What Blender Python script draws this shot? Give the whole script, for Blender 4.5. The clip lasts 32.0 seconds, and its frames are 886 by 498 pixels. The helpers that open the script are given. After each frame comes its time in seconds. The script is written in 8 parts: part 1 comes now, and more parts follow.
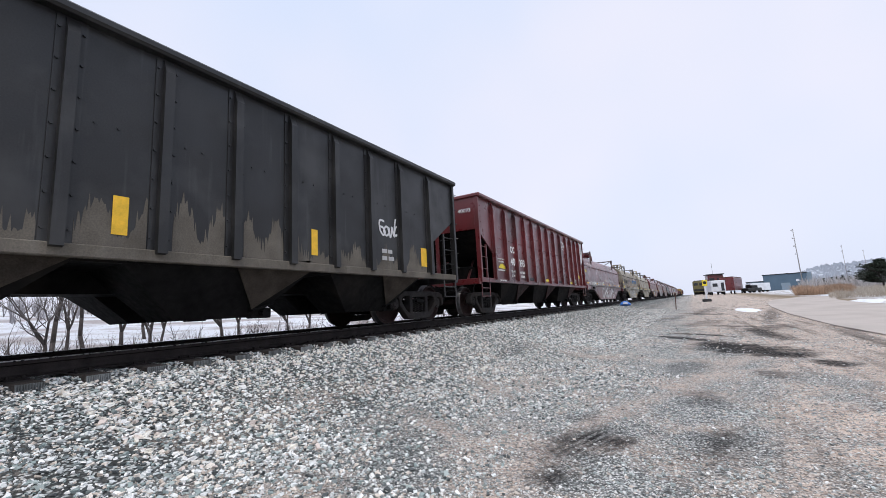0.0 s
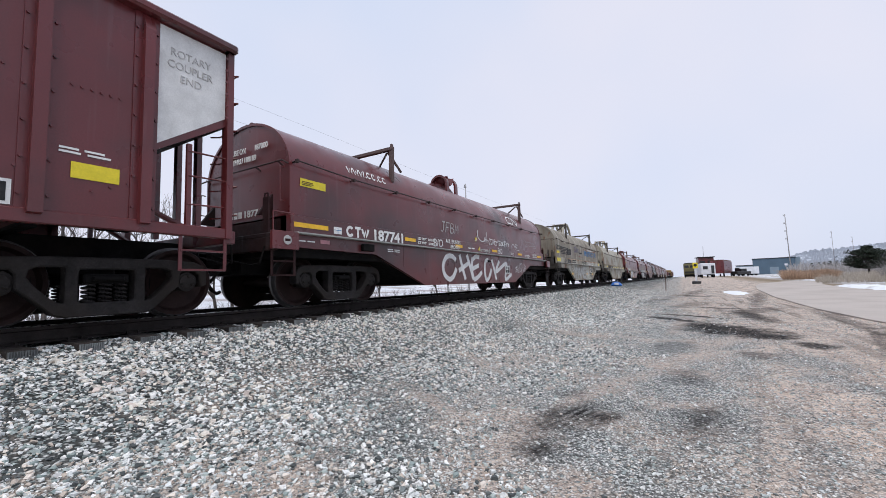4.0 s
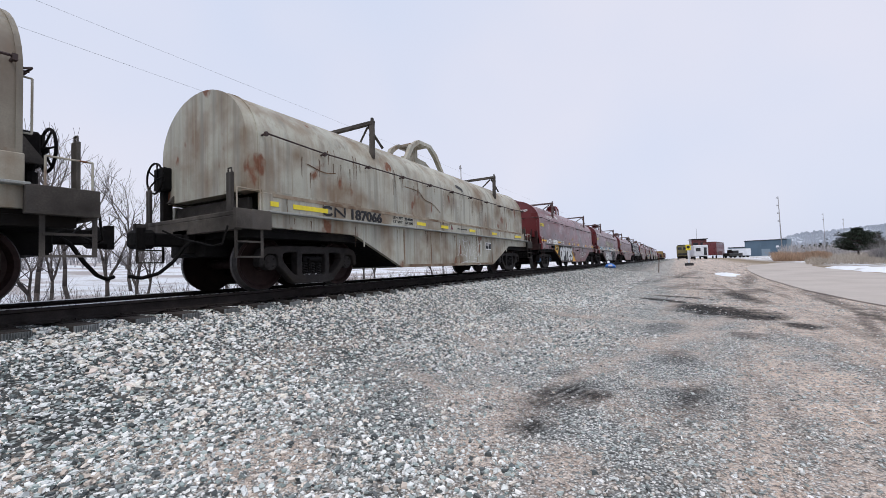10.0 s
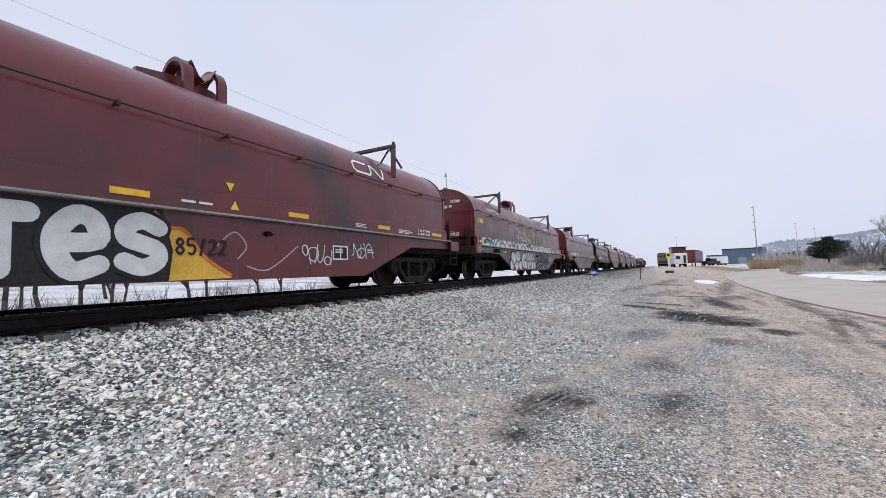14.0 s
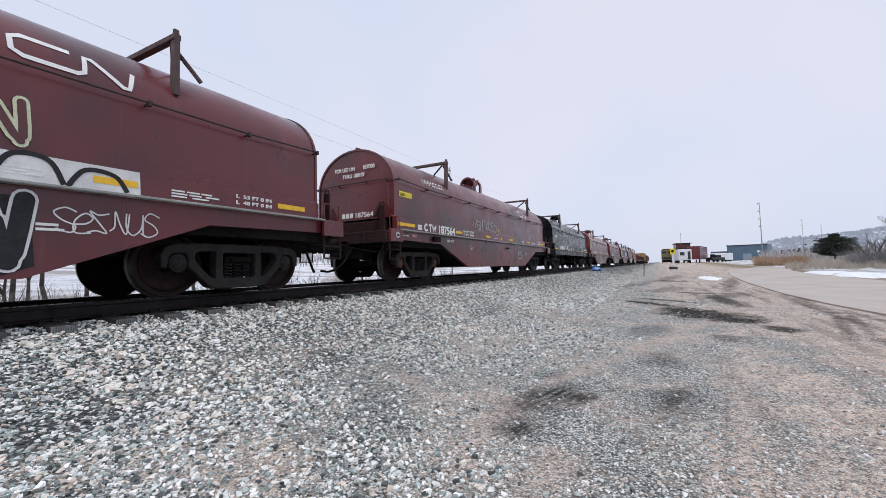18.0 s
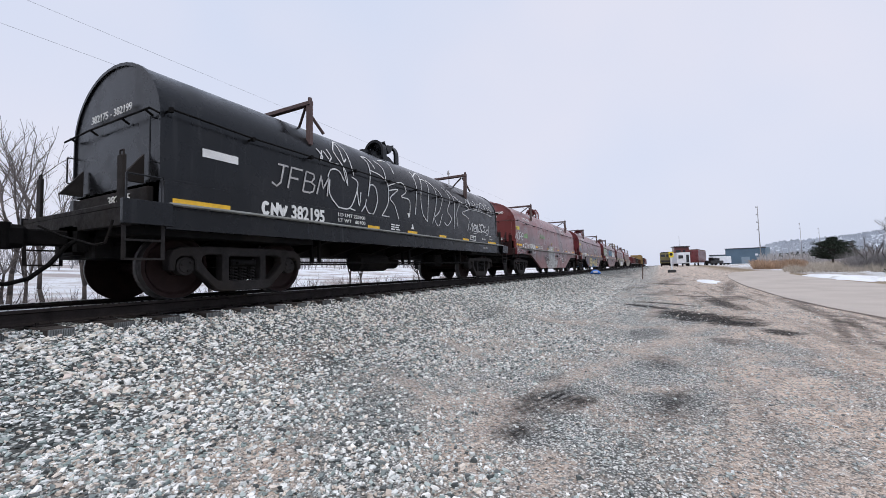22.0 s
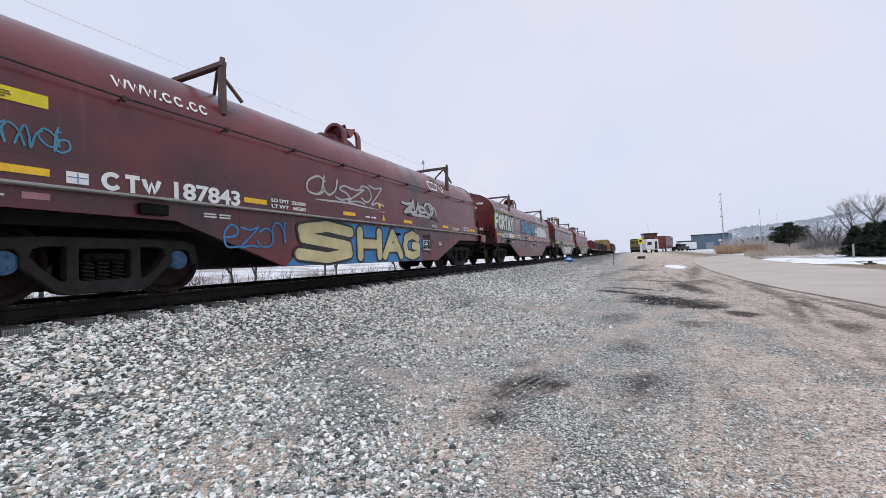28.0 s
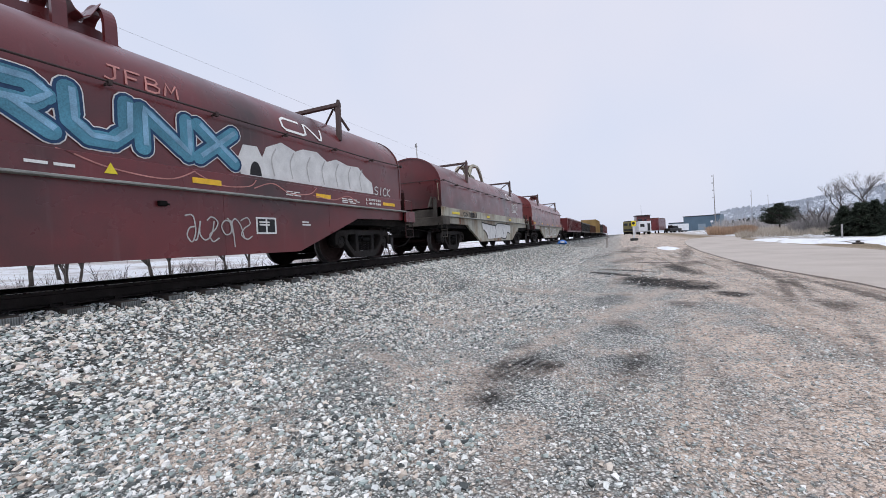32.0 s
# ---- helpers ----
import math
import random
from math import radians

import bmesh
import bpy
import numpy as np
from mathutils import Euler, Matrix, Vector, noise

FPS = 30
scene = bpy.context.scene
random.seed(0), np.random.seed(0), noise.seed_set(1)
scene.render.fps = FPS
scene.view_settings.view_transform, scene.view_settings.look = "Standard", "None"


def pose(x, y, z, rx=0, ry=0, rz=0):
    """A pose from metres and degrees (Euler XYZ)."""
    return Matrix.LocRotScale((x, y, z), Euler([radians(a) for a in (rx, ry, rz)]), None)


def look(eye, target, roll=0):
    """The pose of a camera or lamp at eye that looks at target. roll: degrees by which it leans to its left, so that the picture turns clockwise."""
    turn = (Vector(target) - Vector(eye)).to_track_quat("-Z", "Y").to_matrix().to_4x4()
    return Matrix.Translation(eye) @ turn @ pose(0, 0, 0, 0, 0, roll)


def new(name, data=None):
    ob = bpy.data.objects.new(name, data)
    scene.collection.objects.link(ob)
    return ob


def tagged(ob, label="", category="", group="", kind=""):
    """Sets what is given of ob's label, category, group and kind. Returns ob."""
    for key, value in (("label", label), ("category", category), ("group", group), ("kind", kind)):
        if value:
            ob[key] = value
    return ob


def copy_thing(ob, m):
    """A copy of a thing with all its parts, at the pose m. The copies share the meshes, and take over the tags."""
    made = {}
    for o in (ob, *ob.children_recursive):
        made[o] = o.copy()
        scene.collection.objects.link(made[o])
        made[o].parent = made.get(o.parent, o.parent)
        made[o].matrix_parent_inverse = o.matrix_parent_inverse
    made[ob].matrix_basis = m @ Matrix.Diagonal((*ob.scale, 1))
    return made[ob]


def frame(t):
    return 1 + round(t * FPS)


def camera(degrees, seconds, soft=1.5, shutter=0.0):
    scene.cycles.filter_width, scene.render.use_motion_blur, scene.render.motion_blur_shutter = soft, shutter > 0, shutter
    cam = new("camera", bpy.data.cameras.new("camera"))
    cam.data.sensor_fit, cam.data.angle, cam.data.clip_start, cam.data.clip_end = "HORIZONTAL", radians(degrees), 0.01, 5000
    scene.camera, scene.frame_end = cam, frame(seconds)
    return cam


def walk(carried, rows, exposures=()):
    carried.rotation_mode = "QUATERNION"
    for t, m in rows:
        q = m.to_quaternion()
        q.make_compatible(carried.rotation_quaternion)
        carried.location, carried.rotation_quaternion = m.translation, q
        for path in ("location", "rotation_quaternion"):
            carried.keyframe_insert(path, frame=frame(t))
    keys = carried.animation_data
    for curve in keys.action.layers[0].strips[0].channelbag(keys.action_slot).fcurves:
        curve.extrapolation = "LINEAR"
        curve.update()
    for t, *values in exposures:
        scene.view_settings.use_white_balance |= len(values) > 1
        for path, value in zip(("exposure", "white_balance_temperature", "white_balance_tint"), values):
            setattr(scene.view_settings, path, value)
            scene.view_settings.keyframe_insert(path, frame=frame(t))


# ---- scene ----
EYE = (0.0, 0.0, 1.10)          # camera over the gravel lot
TRACK_X, RAIL_Z = -6.85, 0.785  # centre line and top of rail of the near track


def aim(yaw, pitch, roll):
    """The camera's pose from its heading left of the track, its tilt and its lean."""
    return Matrix.Translation(EYE) @ Matrix.Rotation(radians(yaw), 4, "Z") @ Matrix.Rotation(radians(90 + pitch), 4, "X") @ Matrix.Rotation(radians(roll), 4, "Z")


cam = camera(95.1, 32.0, soft=0.6)
walk(cam, [(t, aim(a, b, c)) for t, a, b, c in (
(0, 31.05, 8.21, -3.01),
(0.5, 31.02, 8.79, -2.55),
(1, 31.02, 8.86, -2.21),
(1.5, 31.07, 8.50, -1.89),
(2, 30.94, 7.76, -1.75),
(2.5, 30.79, 6.90, -1.66),
(3, 30.63, 6.10, -1.76),
(3.5, 30.52, 5.46, -1.81),
(5.5, 29.97, 3.64, -1.64),
(6, 30.00, 3.21, -1.50),
(6.5, 30.15, 2.87, -1.35),
(7, 30.38, 2.51, -1.21),
(7.5, 30.56, 2.16, -1.08),
(8, 30.64, 1.95, -1.14),
(8.5, 30.56, 1.86, -1.28),
(9, 30.36, 1.92, -1.51),
(9.5, 30.07, 2.06, -1.66),
(10, 29.77, 2.34, -1.80),
(10.5, 29.55, 2.73, -1.82),
(11, 29.23, 3.05, -1.85),
(11.5, 28.72, 3.41, -1.86),
(12, 28.04, 3.57, -1.81),
(12.5, 27.53, 3.64, -1.82),
(13, 27.40, 3.61, -1.79),
(13.5, 27.50, 3.51, -1.79),
(14, 27.64, 3.31, -1.75),
(14.5, 27.71, 3.16, -1.70),
(16.5, 27.76, 2.87, -1.34),
(17, 27.78, 2.69, -1.21),
(17.5, 27.90, 2.61, -1.25),
(18, 28.12, 2.57, -1.37),
(18.5, 28.33, 2.63, -1.51),
(19, 28.53, 2.73, -1.59),
(19.5, 28.53, 2.83, -1.52),
(20, 28.41, 2.87, -1.47),
(20.5, 28.30, 2.89, -1.41),
(21, 28.18, 2.89, -1.37),
(21.5, 28.10, 2.94, -1.36),
(22, 27.95, 3.00, -1.34),
(22.5, 27.63, 3.01, -1.32),
(23, 27.24, 3.01, -1.25),
(23.5, 26.86, 3.00, -1.22),
(24, 26.65, 2.94, -1.12),
(24.5, 26.63, 2.77, -0.92),
(25, 26.75, 2.61, -0.86),
(25.5, 26.83, 2.50, -0.88),
(27.5, 25.14, 1.62, -1.96),
(28, 24.61, 1.45, -2.30),
(28.5, 23.88, 1.33, -2.50),
(29, 23.29, 1.20, -2.60),
(29.5, 22.93, 0.96, -2.57),
(30, 22.87, 0.75, -2.50),
(30.5, 22.97, 0.47, -2.56),
(31, 23.23, 0.09, -2.64),
(31.5, 23.53, -0.31, -2.74),
(32, 23.89, -0.83, -2.93))], exposures=((0.0, 0.16), (1.5, 0.15), (3.5, 0.06), (6.0, 0.0), (32.0, 0.0)))

# ---- light: a bright overcast winter sky ----
world = bpy.data.worlds.new("overcast_sky")
scene.world = world
world.use_nodes = True
wn, wl = world.node_tree.nodes, world.node_tree.links
wn.clear()
sky = wn.new("ShaderNodeTexSky")
sky.sky_type, sky.sun_disc = "NISHITA", False
sky.sun_elevation, sky.sun_rotation = radians(62), radians(150)
sky.air_density, sky.dust_density, sky.ozone_density = 1.0, 4.0, 1.5
haze = wn.new("ShaderNodeMix")
haze.data_type = "RGBA"
haze.inputs[0].default_value = 0.88
gain = wn.new("ShaderNodeVectorMath")
gain.operation = "SCALE"
gain.inputs["Scale"].default_value = 0.10
# cloud cover: pale, with wide soft lighter and bluer fields
wco = wn.new("ShaderNodeTexCoord")
wno = wn.new("ShaderNodeTexNoise")
wno.inputs["Scale"].default_value, wno.inputs["Detail"].default_value = 1.3, 3.0
wra = wn.new("ShaderNodeValToRGB")
wra.color_ramp.elements[0].position, wra.color_ramp.elements[1].position = 0.35, 0.68
wra.color_ramp.elements[0].color, wra.color_ramp.elements[1].color = (0.66, 0.747, 0.942, 1), (0.80, 0.809, 0.933, 1)
wbg = wn.new("ShaderNodeBackground")
wout = wn.new("ShaderNodeOutputWorld")
wl.new(sky.outputs[0], gain.inputs[0])
wl.new(wco.outputs["Generated"], wno.inputs["Vector"])
wse, wma = wn.new("ShaderNodeSeparateXYZ"), wn.new("ShaderNodeMath")
wma.operation = "MULTIPLY_ADD"
wma.inputs[1].default_value = -0.14
wl.new(wco.outputs["Generated"], wse.inputs[0])
wl.new(wse.outputs[0], wma.inputs[0])
wl.new(wno.outputs["Fac"], wma.inputs[2])
wl.new(wma.outputs[0], wra.inputs["Fac"])
wl.new(gain.outputs[0], haze.inputs[6])
wl.new(wra.outputs["Color"], haze.inputs[7])
wl.new(haze.outputs[2], wbg.inputs["Color"])
wl.new(wbg.outputs[0], wout.inputs["Surface"])
wbg.inputs["Strength"].default_value = 1.04
sun = new("sun", bpy.data.lights.new("sun", "SUN"))
sun.data.energy, sun.data.angle, sun.data.color = 1.5, radians(25), (1.0, 0.97, 0.93)
sun.matrix_world = look((14, -24, 52), (0, 0, 0))

# ---- materials ----
MATS = {}


def mat(name, color, rough=0.7, metal=0.0, vary=0.25, scale=3.0, bump=0.15, fine=60.0, dirt=None, dirt_amount=0.0, dirt_scale=1.2,
        streak=0.0, rust=0.0, spec=0.4, island=0.0, rand=0.0, tones=None, coat=0.0, weep=0.0):
    """A painted, worn or natural surface: two scales of tone, stains, streaks that run down, rust blooms and fine relief."""
    if name in MATS:
        return MATS[name]
    m = MATS[name] = bpy.data.materials.new(name)
    m.use_nodes = True
    n, l = m.node_tree.nodes, m.node_tree.links
    bsdf = n["Principled BSDF"]
    bsdf.inputs["Roughness"].default_value, bsdf.inputs["Metallic"].default_value = rough, metal
    bsdf.inputs["Specular IOR Level"].default_value = spec
    bsdf.inputs["Coat Weight"].default_value, bsdf.inputs["Coat Roughness"].default_value = coat, 0.3
    co = n.new("ShaderNodeTexCoord")

    def noise_at(s, detail=4.0, stretch=None):
        t = n.new("ShaderNodeTexNoise")
        t.inputs["Scale"].default_value, t.inputs["Detail"].default_value = s, detail
        if stretch:
            mp = n.new("ShaderNodeMapping")
            mp.inputs["Scale"].default_value = stretch
            l.new(co.outputs["Object"], mp.inputs["Vector"])
            l.new(mp.outputs[0], t.inputs["Vector"])
        else:
            l.new(co.outputs["Object"], t.inputs["Vector"])
        return t.outputs["Fac"]

    def mix(fac, a, b, kind="MIX"):
        x = n.new("ShaderNodeMix")
        x.data_type, x.blend_type = "RGBA", kind
        for sock, v in ((x.inputs[0], fac), (x.inputs[6], a), (x.inputs[7], b)):
            if isinstance(v, (int, float)):
                sock.default_value = v
            elif isinstance(v, tuple):
                sock.default_value = (*v[:3], 1)
            else:
                l.new(v, sock)
        return x.outputs[2]

    def curve_of(fac, lo, hi, a=0.0, b=1.0):
        r = n.new("ShaderNodeMapRange")
        r.inputs["From Min"].default_value, r.inputs["From Max"].default_value = lo, hi
        r.inputs["To Min"].default_value, r.inputs["To Max"].default_value = a, b
        l.new(fac, r.inputs["Value"])
        return r.outputs[0]

    c = tuple(color)
    big = curve_of(noise_at(scale), 0.3, 0.7)
    out = mix(big, tuple(v * (1 - vary) for v in c), tuple(min(1, v * (1 + vary)) for v in c))
    small = curve_of(noise_at(fine, 6.0), 0.3, 0.7, 1 - vary * 0.6, 1 + vary * 0.6)
    hsv = n.new("ShaderNodeHueSaturation")
    l.new(out, hsv.inputs["Color"])
    l.new(small, hsv.inputs["Value"])
    out = hsv.outputs[0]
    if tones or rand or island:
        if island:
            g = n.new("ShaderNodeNewGeometry").outputs["Random Per Island"]
        else:
            g = n.new("ShaderNodeObjectInfo").outputs["Random"]
        if tones:
            ramp = n.new("ShaderNodeValToRGB")
            ramp.color_ramp.interpolation = "CONSTANT"
            while len(ramp.color_ramp.elements) < len(tones):
                ramp.color_ramp.elements.new(0.5)
            for k, tone in enumerate(tones):
                ramp.color_ramp.elements[k].position, ramp.color_ramp.elements[k].color = k / len(tones), (*tone, 1)
            l.new(g, ramp.inputs["Fac"])
            out = mix(1.0, out, ramp.outputs["Color"], "MULTIPLY")
        else:
            amt = rand or island
            h2 = n.new("ShaderNodeHueSaturation")
            l.new(out, h2.inputs["Color"])
            l.new(curve_of(g, 0, 1, 1 - amt, 1 + amt), h2.inputs["Value"])
            out = h2.outputs[0]
    if dirt:
        out = mix(curve_of(noise_at(dirt_scale, 7.0), 0.62 - dirt_amount * 0.4, 0.80 - dirt_amount * 0.3), out, tuple(dirt))
    if streak:
        s = curve_of(noise_at(1.0, 5.0, (5.0, 5.0, 0.35)), 0.52, 0.72, 0, streak)
        out = mix(s, out, tuple(v * 0.45 + 0.02 for v in c))
        s2 = curve_of(noise_at(1.0, 5.0, (9.0, 9.0, 0.6)), 0.60, 0.75, 0, streak * 0.7)
        out = mix(s2, out, tuple(v * 0.8 + 0.09 for v in c))
    if weep:
        brown = mix(noise_at(18), (0.10, 0.055, 0.03), (0.22, 0.135, 0.08))
        patchy = curve_of(noise_at(0.55, 4.0), 0.38, 0.62, 0.25, 1.0)
        for stretch, lo, hi in (((6.0, 6.0, 0.22), 0.50, 0.70), ((17.0, 17.0, 0.5), 0.54, 0.70)):
            run = n.new("ShaderNodeMath")
            run.operation = "MULTIPLY"
            l.new(curve_of(noise_at(1.0, 6.0, stretch), lo, hi, 0, weep), run.inputs[0])
            l.new(patchy, run.inputs[1])
            out = mix(run.outputs[0], out, brown)
    if rust:
        rf = curve_of(noise_at(2.3, 8.0, (1.0, 1.0, 0.55)), 0.70 - rust * 0.3, 0.74 - rust * 0.25)
        out = mix(rf, out, mix(noise_at(25), (0.10, 0.035, 0.015), (0.24, 0.10, 0.05)))
    l.new(out, bsdf.inputs["Base Color"])
    l.new(curve_of(noise_at(scale * 2.7, 5.0), 0.3, 0.7, max(0.05, rough - 0.12), min(1, rough + 0.12)), bsdf.inputs["Roughness"])
    if bump:
        b = n.new("ShaderNodeBump")
        b.inputs["Strength"].default_value, b.inputs["Distance"].default_value = bump, 0.02
        l.new(noise_at(fine * 0.7, 6.0), b.inputs["Height"])
        l.new(b.outputs[0], bsdf.inputs["Normal"])
    return m


RED = dict(rough=0.34, coat=0.35, vary=0.16, scale=0.7, bump=0.05, dirt=(0.042, 0.018, 0.018), dirt_amount=0.34, dirt_scale=0.6, streak=0.3)
M_RED = mat("oxide_red_paint", (0.138, 0.0215, 0.024), **RED)
M_RED2 = mat("dark_oxide_red_paint", (0.120, 0.0205, 0.0225), **RED)
M_MAROON = mat("dark_maroon_paint", (0.116, 0.0185, 0.0205), **RED)
M_FADED = mat("faded_red_paint", (0.185, 0.046, 0.044), **RED)
M_TAN = mat("weathered_tan_paint", (0.26, 0.235, 0.185), rough=0.6, vary=0.15, scale=0.8, bump=0.05, dirt=(0.16, 0.13, 0.10), dirt_amount=0.35, streak=0.55, rust=0.2, weep=0.35)
M_GREY = mat("weathered_grey_paint", (0.43, 0.42, 0.35), rough=0.6, vary=0.16, scale=0.8, bump=0.05, dirt=(0.22, 0.165, 0.11), dirt_amount=0.46, streak=0.8, rust=0.24, weep=0.42)
M_BLACK = mat("gloss_black_paint", (0.0065, 0.007, 0.0085), rough=0.26, spec=0.28, vary=0.3, scale=0.9, bump=0.03, dirt=(0.014, 0.014, 0.015), dirt_amount=0.2, streak=0.25)
M_HOPBLACK = mat("faded_black_paint", (0.020, 0.0195, 0.0195), rough=0.42, spec=0.4, vary=0.3, scale=0.8, bump=0.06, dirt=(0.042, 0.041, 0.040), dirt_amount=0.3, streak=0.3)
M_MUD = mat("dried_mud_film", (0.12, 0.105, 0.085), rough=0.9, vary=0.3, scale=2, bump=0.1, streak=0.4)
# grimy steel, near black: it also carries the deep shade under the cars
M_UNDER = mat("grimy_shade_black_steel", (0.006, 0.0055, 0.0055), rough=0.8, vary=0.4, scale=4, bump=0.2, dirt=(0.018, 0.015, 0.013), dirt_amount=0.3, spec=0.12)
M_TRUCK = mat("dusty_cast_steel", (0.027, 0.0245, 0.024), rough=0.75, vary=0.35, scale=5, bump=0.25, dirt=(0.028, 0.023, 0.020), dirt_amount=0.3, spec=0.12)
M_WHEEL = mat("brown_wheel_steel", (0.024, 0.014, 0.013), rough=0.6, metal=0.2, vary=0.3, scale=5, bump=0.12, spec=0.12)
M_RIM = mat("worn_grey_wheel_rim", (0.10, 0.095, 0.095), rough=0.45, metal=0.6, vary=0.25, scale=8, bump=0.03)
M_TREAD = mat("polished_tread_steel", (0.42, 0.42, 0.42), rough=0.3, metal=1.0, vary=0.15, scale=8, bump=0.03)
M_ENDRED = mat("grimy_dark_red_steel", (0.030, 0.012, 0.012), rough=0.6, vary=0.35, scale=3, bump=0.15, dirt=(0.02, 0.016, 0.015), dirt_amount=0.4, streak=0.3, spec=0.12)
M_DECK = mat("grimy_grey_deck_steel", (0.085, 0.075, 0.066), rough=0.85, vary=0.35, scale=3, bump=0.2, dirt=(0.03, 0.026, 0.023), dirt_amount=0.45, streak=0.4, spec=0.2)
M_BLUE = mat("blue_bearing_cap_paint", (0.055, 0.12, 0.22), rough=0.6, vary=0.3, scale=9)
M_RUST = mat("rust_brown_steel", (0.085, 0.040, 0.026), rough=0.9, vary=0.35, scale=8, bump=0.25)
M_RAIL = mat("dark_rail_web_steel", (0.022, 0.018, 0.017), rough=0.75, vary=0.3, scale=6, bump=0.2, spec=0.12)
M_STEEL = mat("galvanised_steel", (0.36, 0.37, 0.37), rough=0.45, metal=0.6, vary=0.15, scale=6)
M_WHITE = mat("white_stencil_paint", (0.74, 0.74, 0.72), rough=0.65, vary=0.1, scale=6, bump=0.03)
M_SILL = mat("dusty_sill_edge", (0.27, 0.275, 0.26), rough=0.8, vary=0.2, scale=3)
M_YELLOW = mat("yellow_reflective_sheet", (0.80, 0.47, 0.03), rough=0.45, vary=0.12, scale=9, bump=0.02)
M_YELLOW2 = mat("lemon_label_sheet", (0.74, 0.60, 0.03), rough=0.45, vary=0.1, scale=9, bump=0.02)
M_INK = mat("black_spray_paint", (0.016, 0.016, 0.018), rough=0.7, vary=0.2, scale=8)
M_SPRAYW = mat("white_spray_paint", (0.66, 0.66, 0.65), rough=0.7, vary=0.12, scale=5)
M_SPRAYG = mat("grey_spray_paint", (0.44, 0.43, 0.42), rough=0.7, vary=0.12, scale=5)
M_SPRAYB = mat("blue_spray_paint", (0.05, 0.20, 0.42), rough=0.6, vary=0.3, scale=2.5)
M_SPRAYC = mat("teal_spray_paint", (0.07, 0.23, 0.32), rough=0.6, vary=0.35, scale=2.0)
M_SPRAYY = mat("cream_spray_paint", (0.56, 0.48, 0.26), rough=0.7, vary=0.15, scale=3)
M_SPRAYO = mat("orange_yellow_spray_paint", (0.70, 0.40, 0.06), rough=0.7, vary=0.35, scale=1.6)
M_SPRAYV = mat("green_spray_paint", (0.20, 0.42, 0.06), rough=0.7, vary=0.25, scale=3)
M_PROTECT = mat("faded_blue_lettering", (0.05, 0.17, 0.36), rough=0.7, vary=0.2, scale=5)
M_TIE = mat("creosoted_wood", (0.030, 0.024, 0.021), rough=0.9, vary=0.4, scale=7, bump=0.4, fine=40, rand=0.3)
M_BARK = mat("grey_brown_bark", (0.055, 0.045, 0.040), rough=0.95, vary=0.3, scale=8, bump=0.4)
M_TWIG = mat("frosted_twigs", (0.12, 0.105, 0.10), rough=0.95, vary=0.2, scale=6)
M_SNOW = mat("old_snow", (0.80, 0.82, 0.85), rough=0.75, vary=0.06, scale=1.5, bump=0.3, fine=14, dirt=(0.52, 0.50, 0.48), dirt_amount=0.12, dirt_scale=0.8)
M_NEEDLE = mat("dark_conifer_needles", (0.028, 0.040, 0.026), rough=0.9, vary=0.4, scale=1.2, island=0.35)
M_REED = mat("dry_tan_grass", (0.34, 0.24, 0.14), rough=0.95, vary=0.25, scale=1.5, island=0.35)
M_FROST = mat("frosted_shrub_twigs", (0.35, 0.33, 0.32), rough=0.95, vary=0.25, scale=1.5, island=0.3)

# ---- mesh helpers ----


def part(name, bm, material, parent=None, label="", smooth=None):
    """Links a bmesh as one mesh object, under a thing or part."""
    me = bpy.data.meshes.new(name)
    if smooth is not None:
        for f in bm.faces:
            f.smooth = True
        for e in bm.edges:
            e.smooth = len(e.link_faces) < 2 or e.calc_face_angle(0) < radians(smooth)
    bm.to_mesh(me)
    bm.free()
    for m in (material if isinstance(material, (list, tuple)) else (material,)):
        me.materials.append(m)
    ob = new(name, me)
    ob.parent = parent
    if label:
        ob["label"] = label
    return ob


def twin(ob, m, parent=None):
    """Another part on the same mesh, at the pose m."""
    o = ob.copy()
    scene.collection.objects.link(o)
    o.parent = parent or ob.parent
    o.matrix_basis = m
    for ch in ob.children:
        c = ch.copy()
        scene.collection.objects.link(c)
        c.parent = o
    return o


def box(bm, x0, x1, y0, y1, z0, z1, bevel=0.0):
    vs = [bm.verts.new((x, y, z)) for x in (x0, x1) for y in (y0, y1) for z in (z0, z1)]
    fs = [bm.faces.new([vs[i] for i in q]) for q in ((0, 1, 3, 2), (4, 6, 7, 5), (0, 4, 5, 1), (2, 3, 7, 6), (0, 2, 6, 4), (1, 5, 7, 3))]
    if bevel:
        bmesh.ops.bevel(bm, geom=list({e for f in fs for e in f.edges}), offset=bevel, segments=1, affect="EDGES", profile=0.5)
    return fs


def prism(bm, pts, axis, lo, hi):
    """A polygon drawn in the plane across an axis, given depth along it. x: (y, z), y: (x, z), z: (x, y)."""
    def place(a, b, c):
        return {"x": (c, a, b), "y": (a, c, b), "z": (a, b, c)}[axis]
    lo_v = [bm.verts.new(place(a, b, lo)) for a, b in pts]
    hi_v = [bm.verts.new(place(a, b, hi)) for a, b in pts]
    n = len(pts)
    fs = [bm.faces.new(lo_v), bm.faces.new(hi_v)]
    fs += [bm.faces.new((lo_v[i], lo_v[(i + 1) % n], hi_v[(i + 1) % n], hi_v[i])) for i in range(n)]
    bmesh.ops.recalc_face_normals(bm, faces=fs)
    return fs


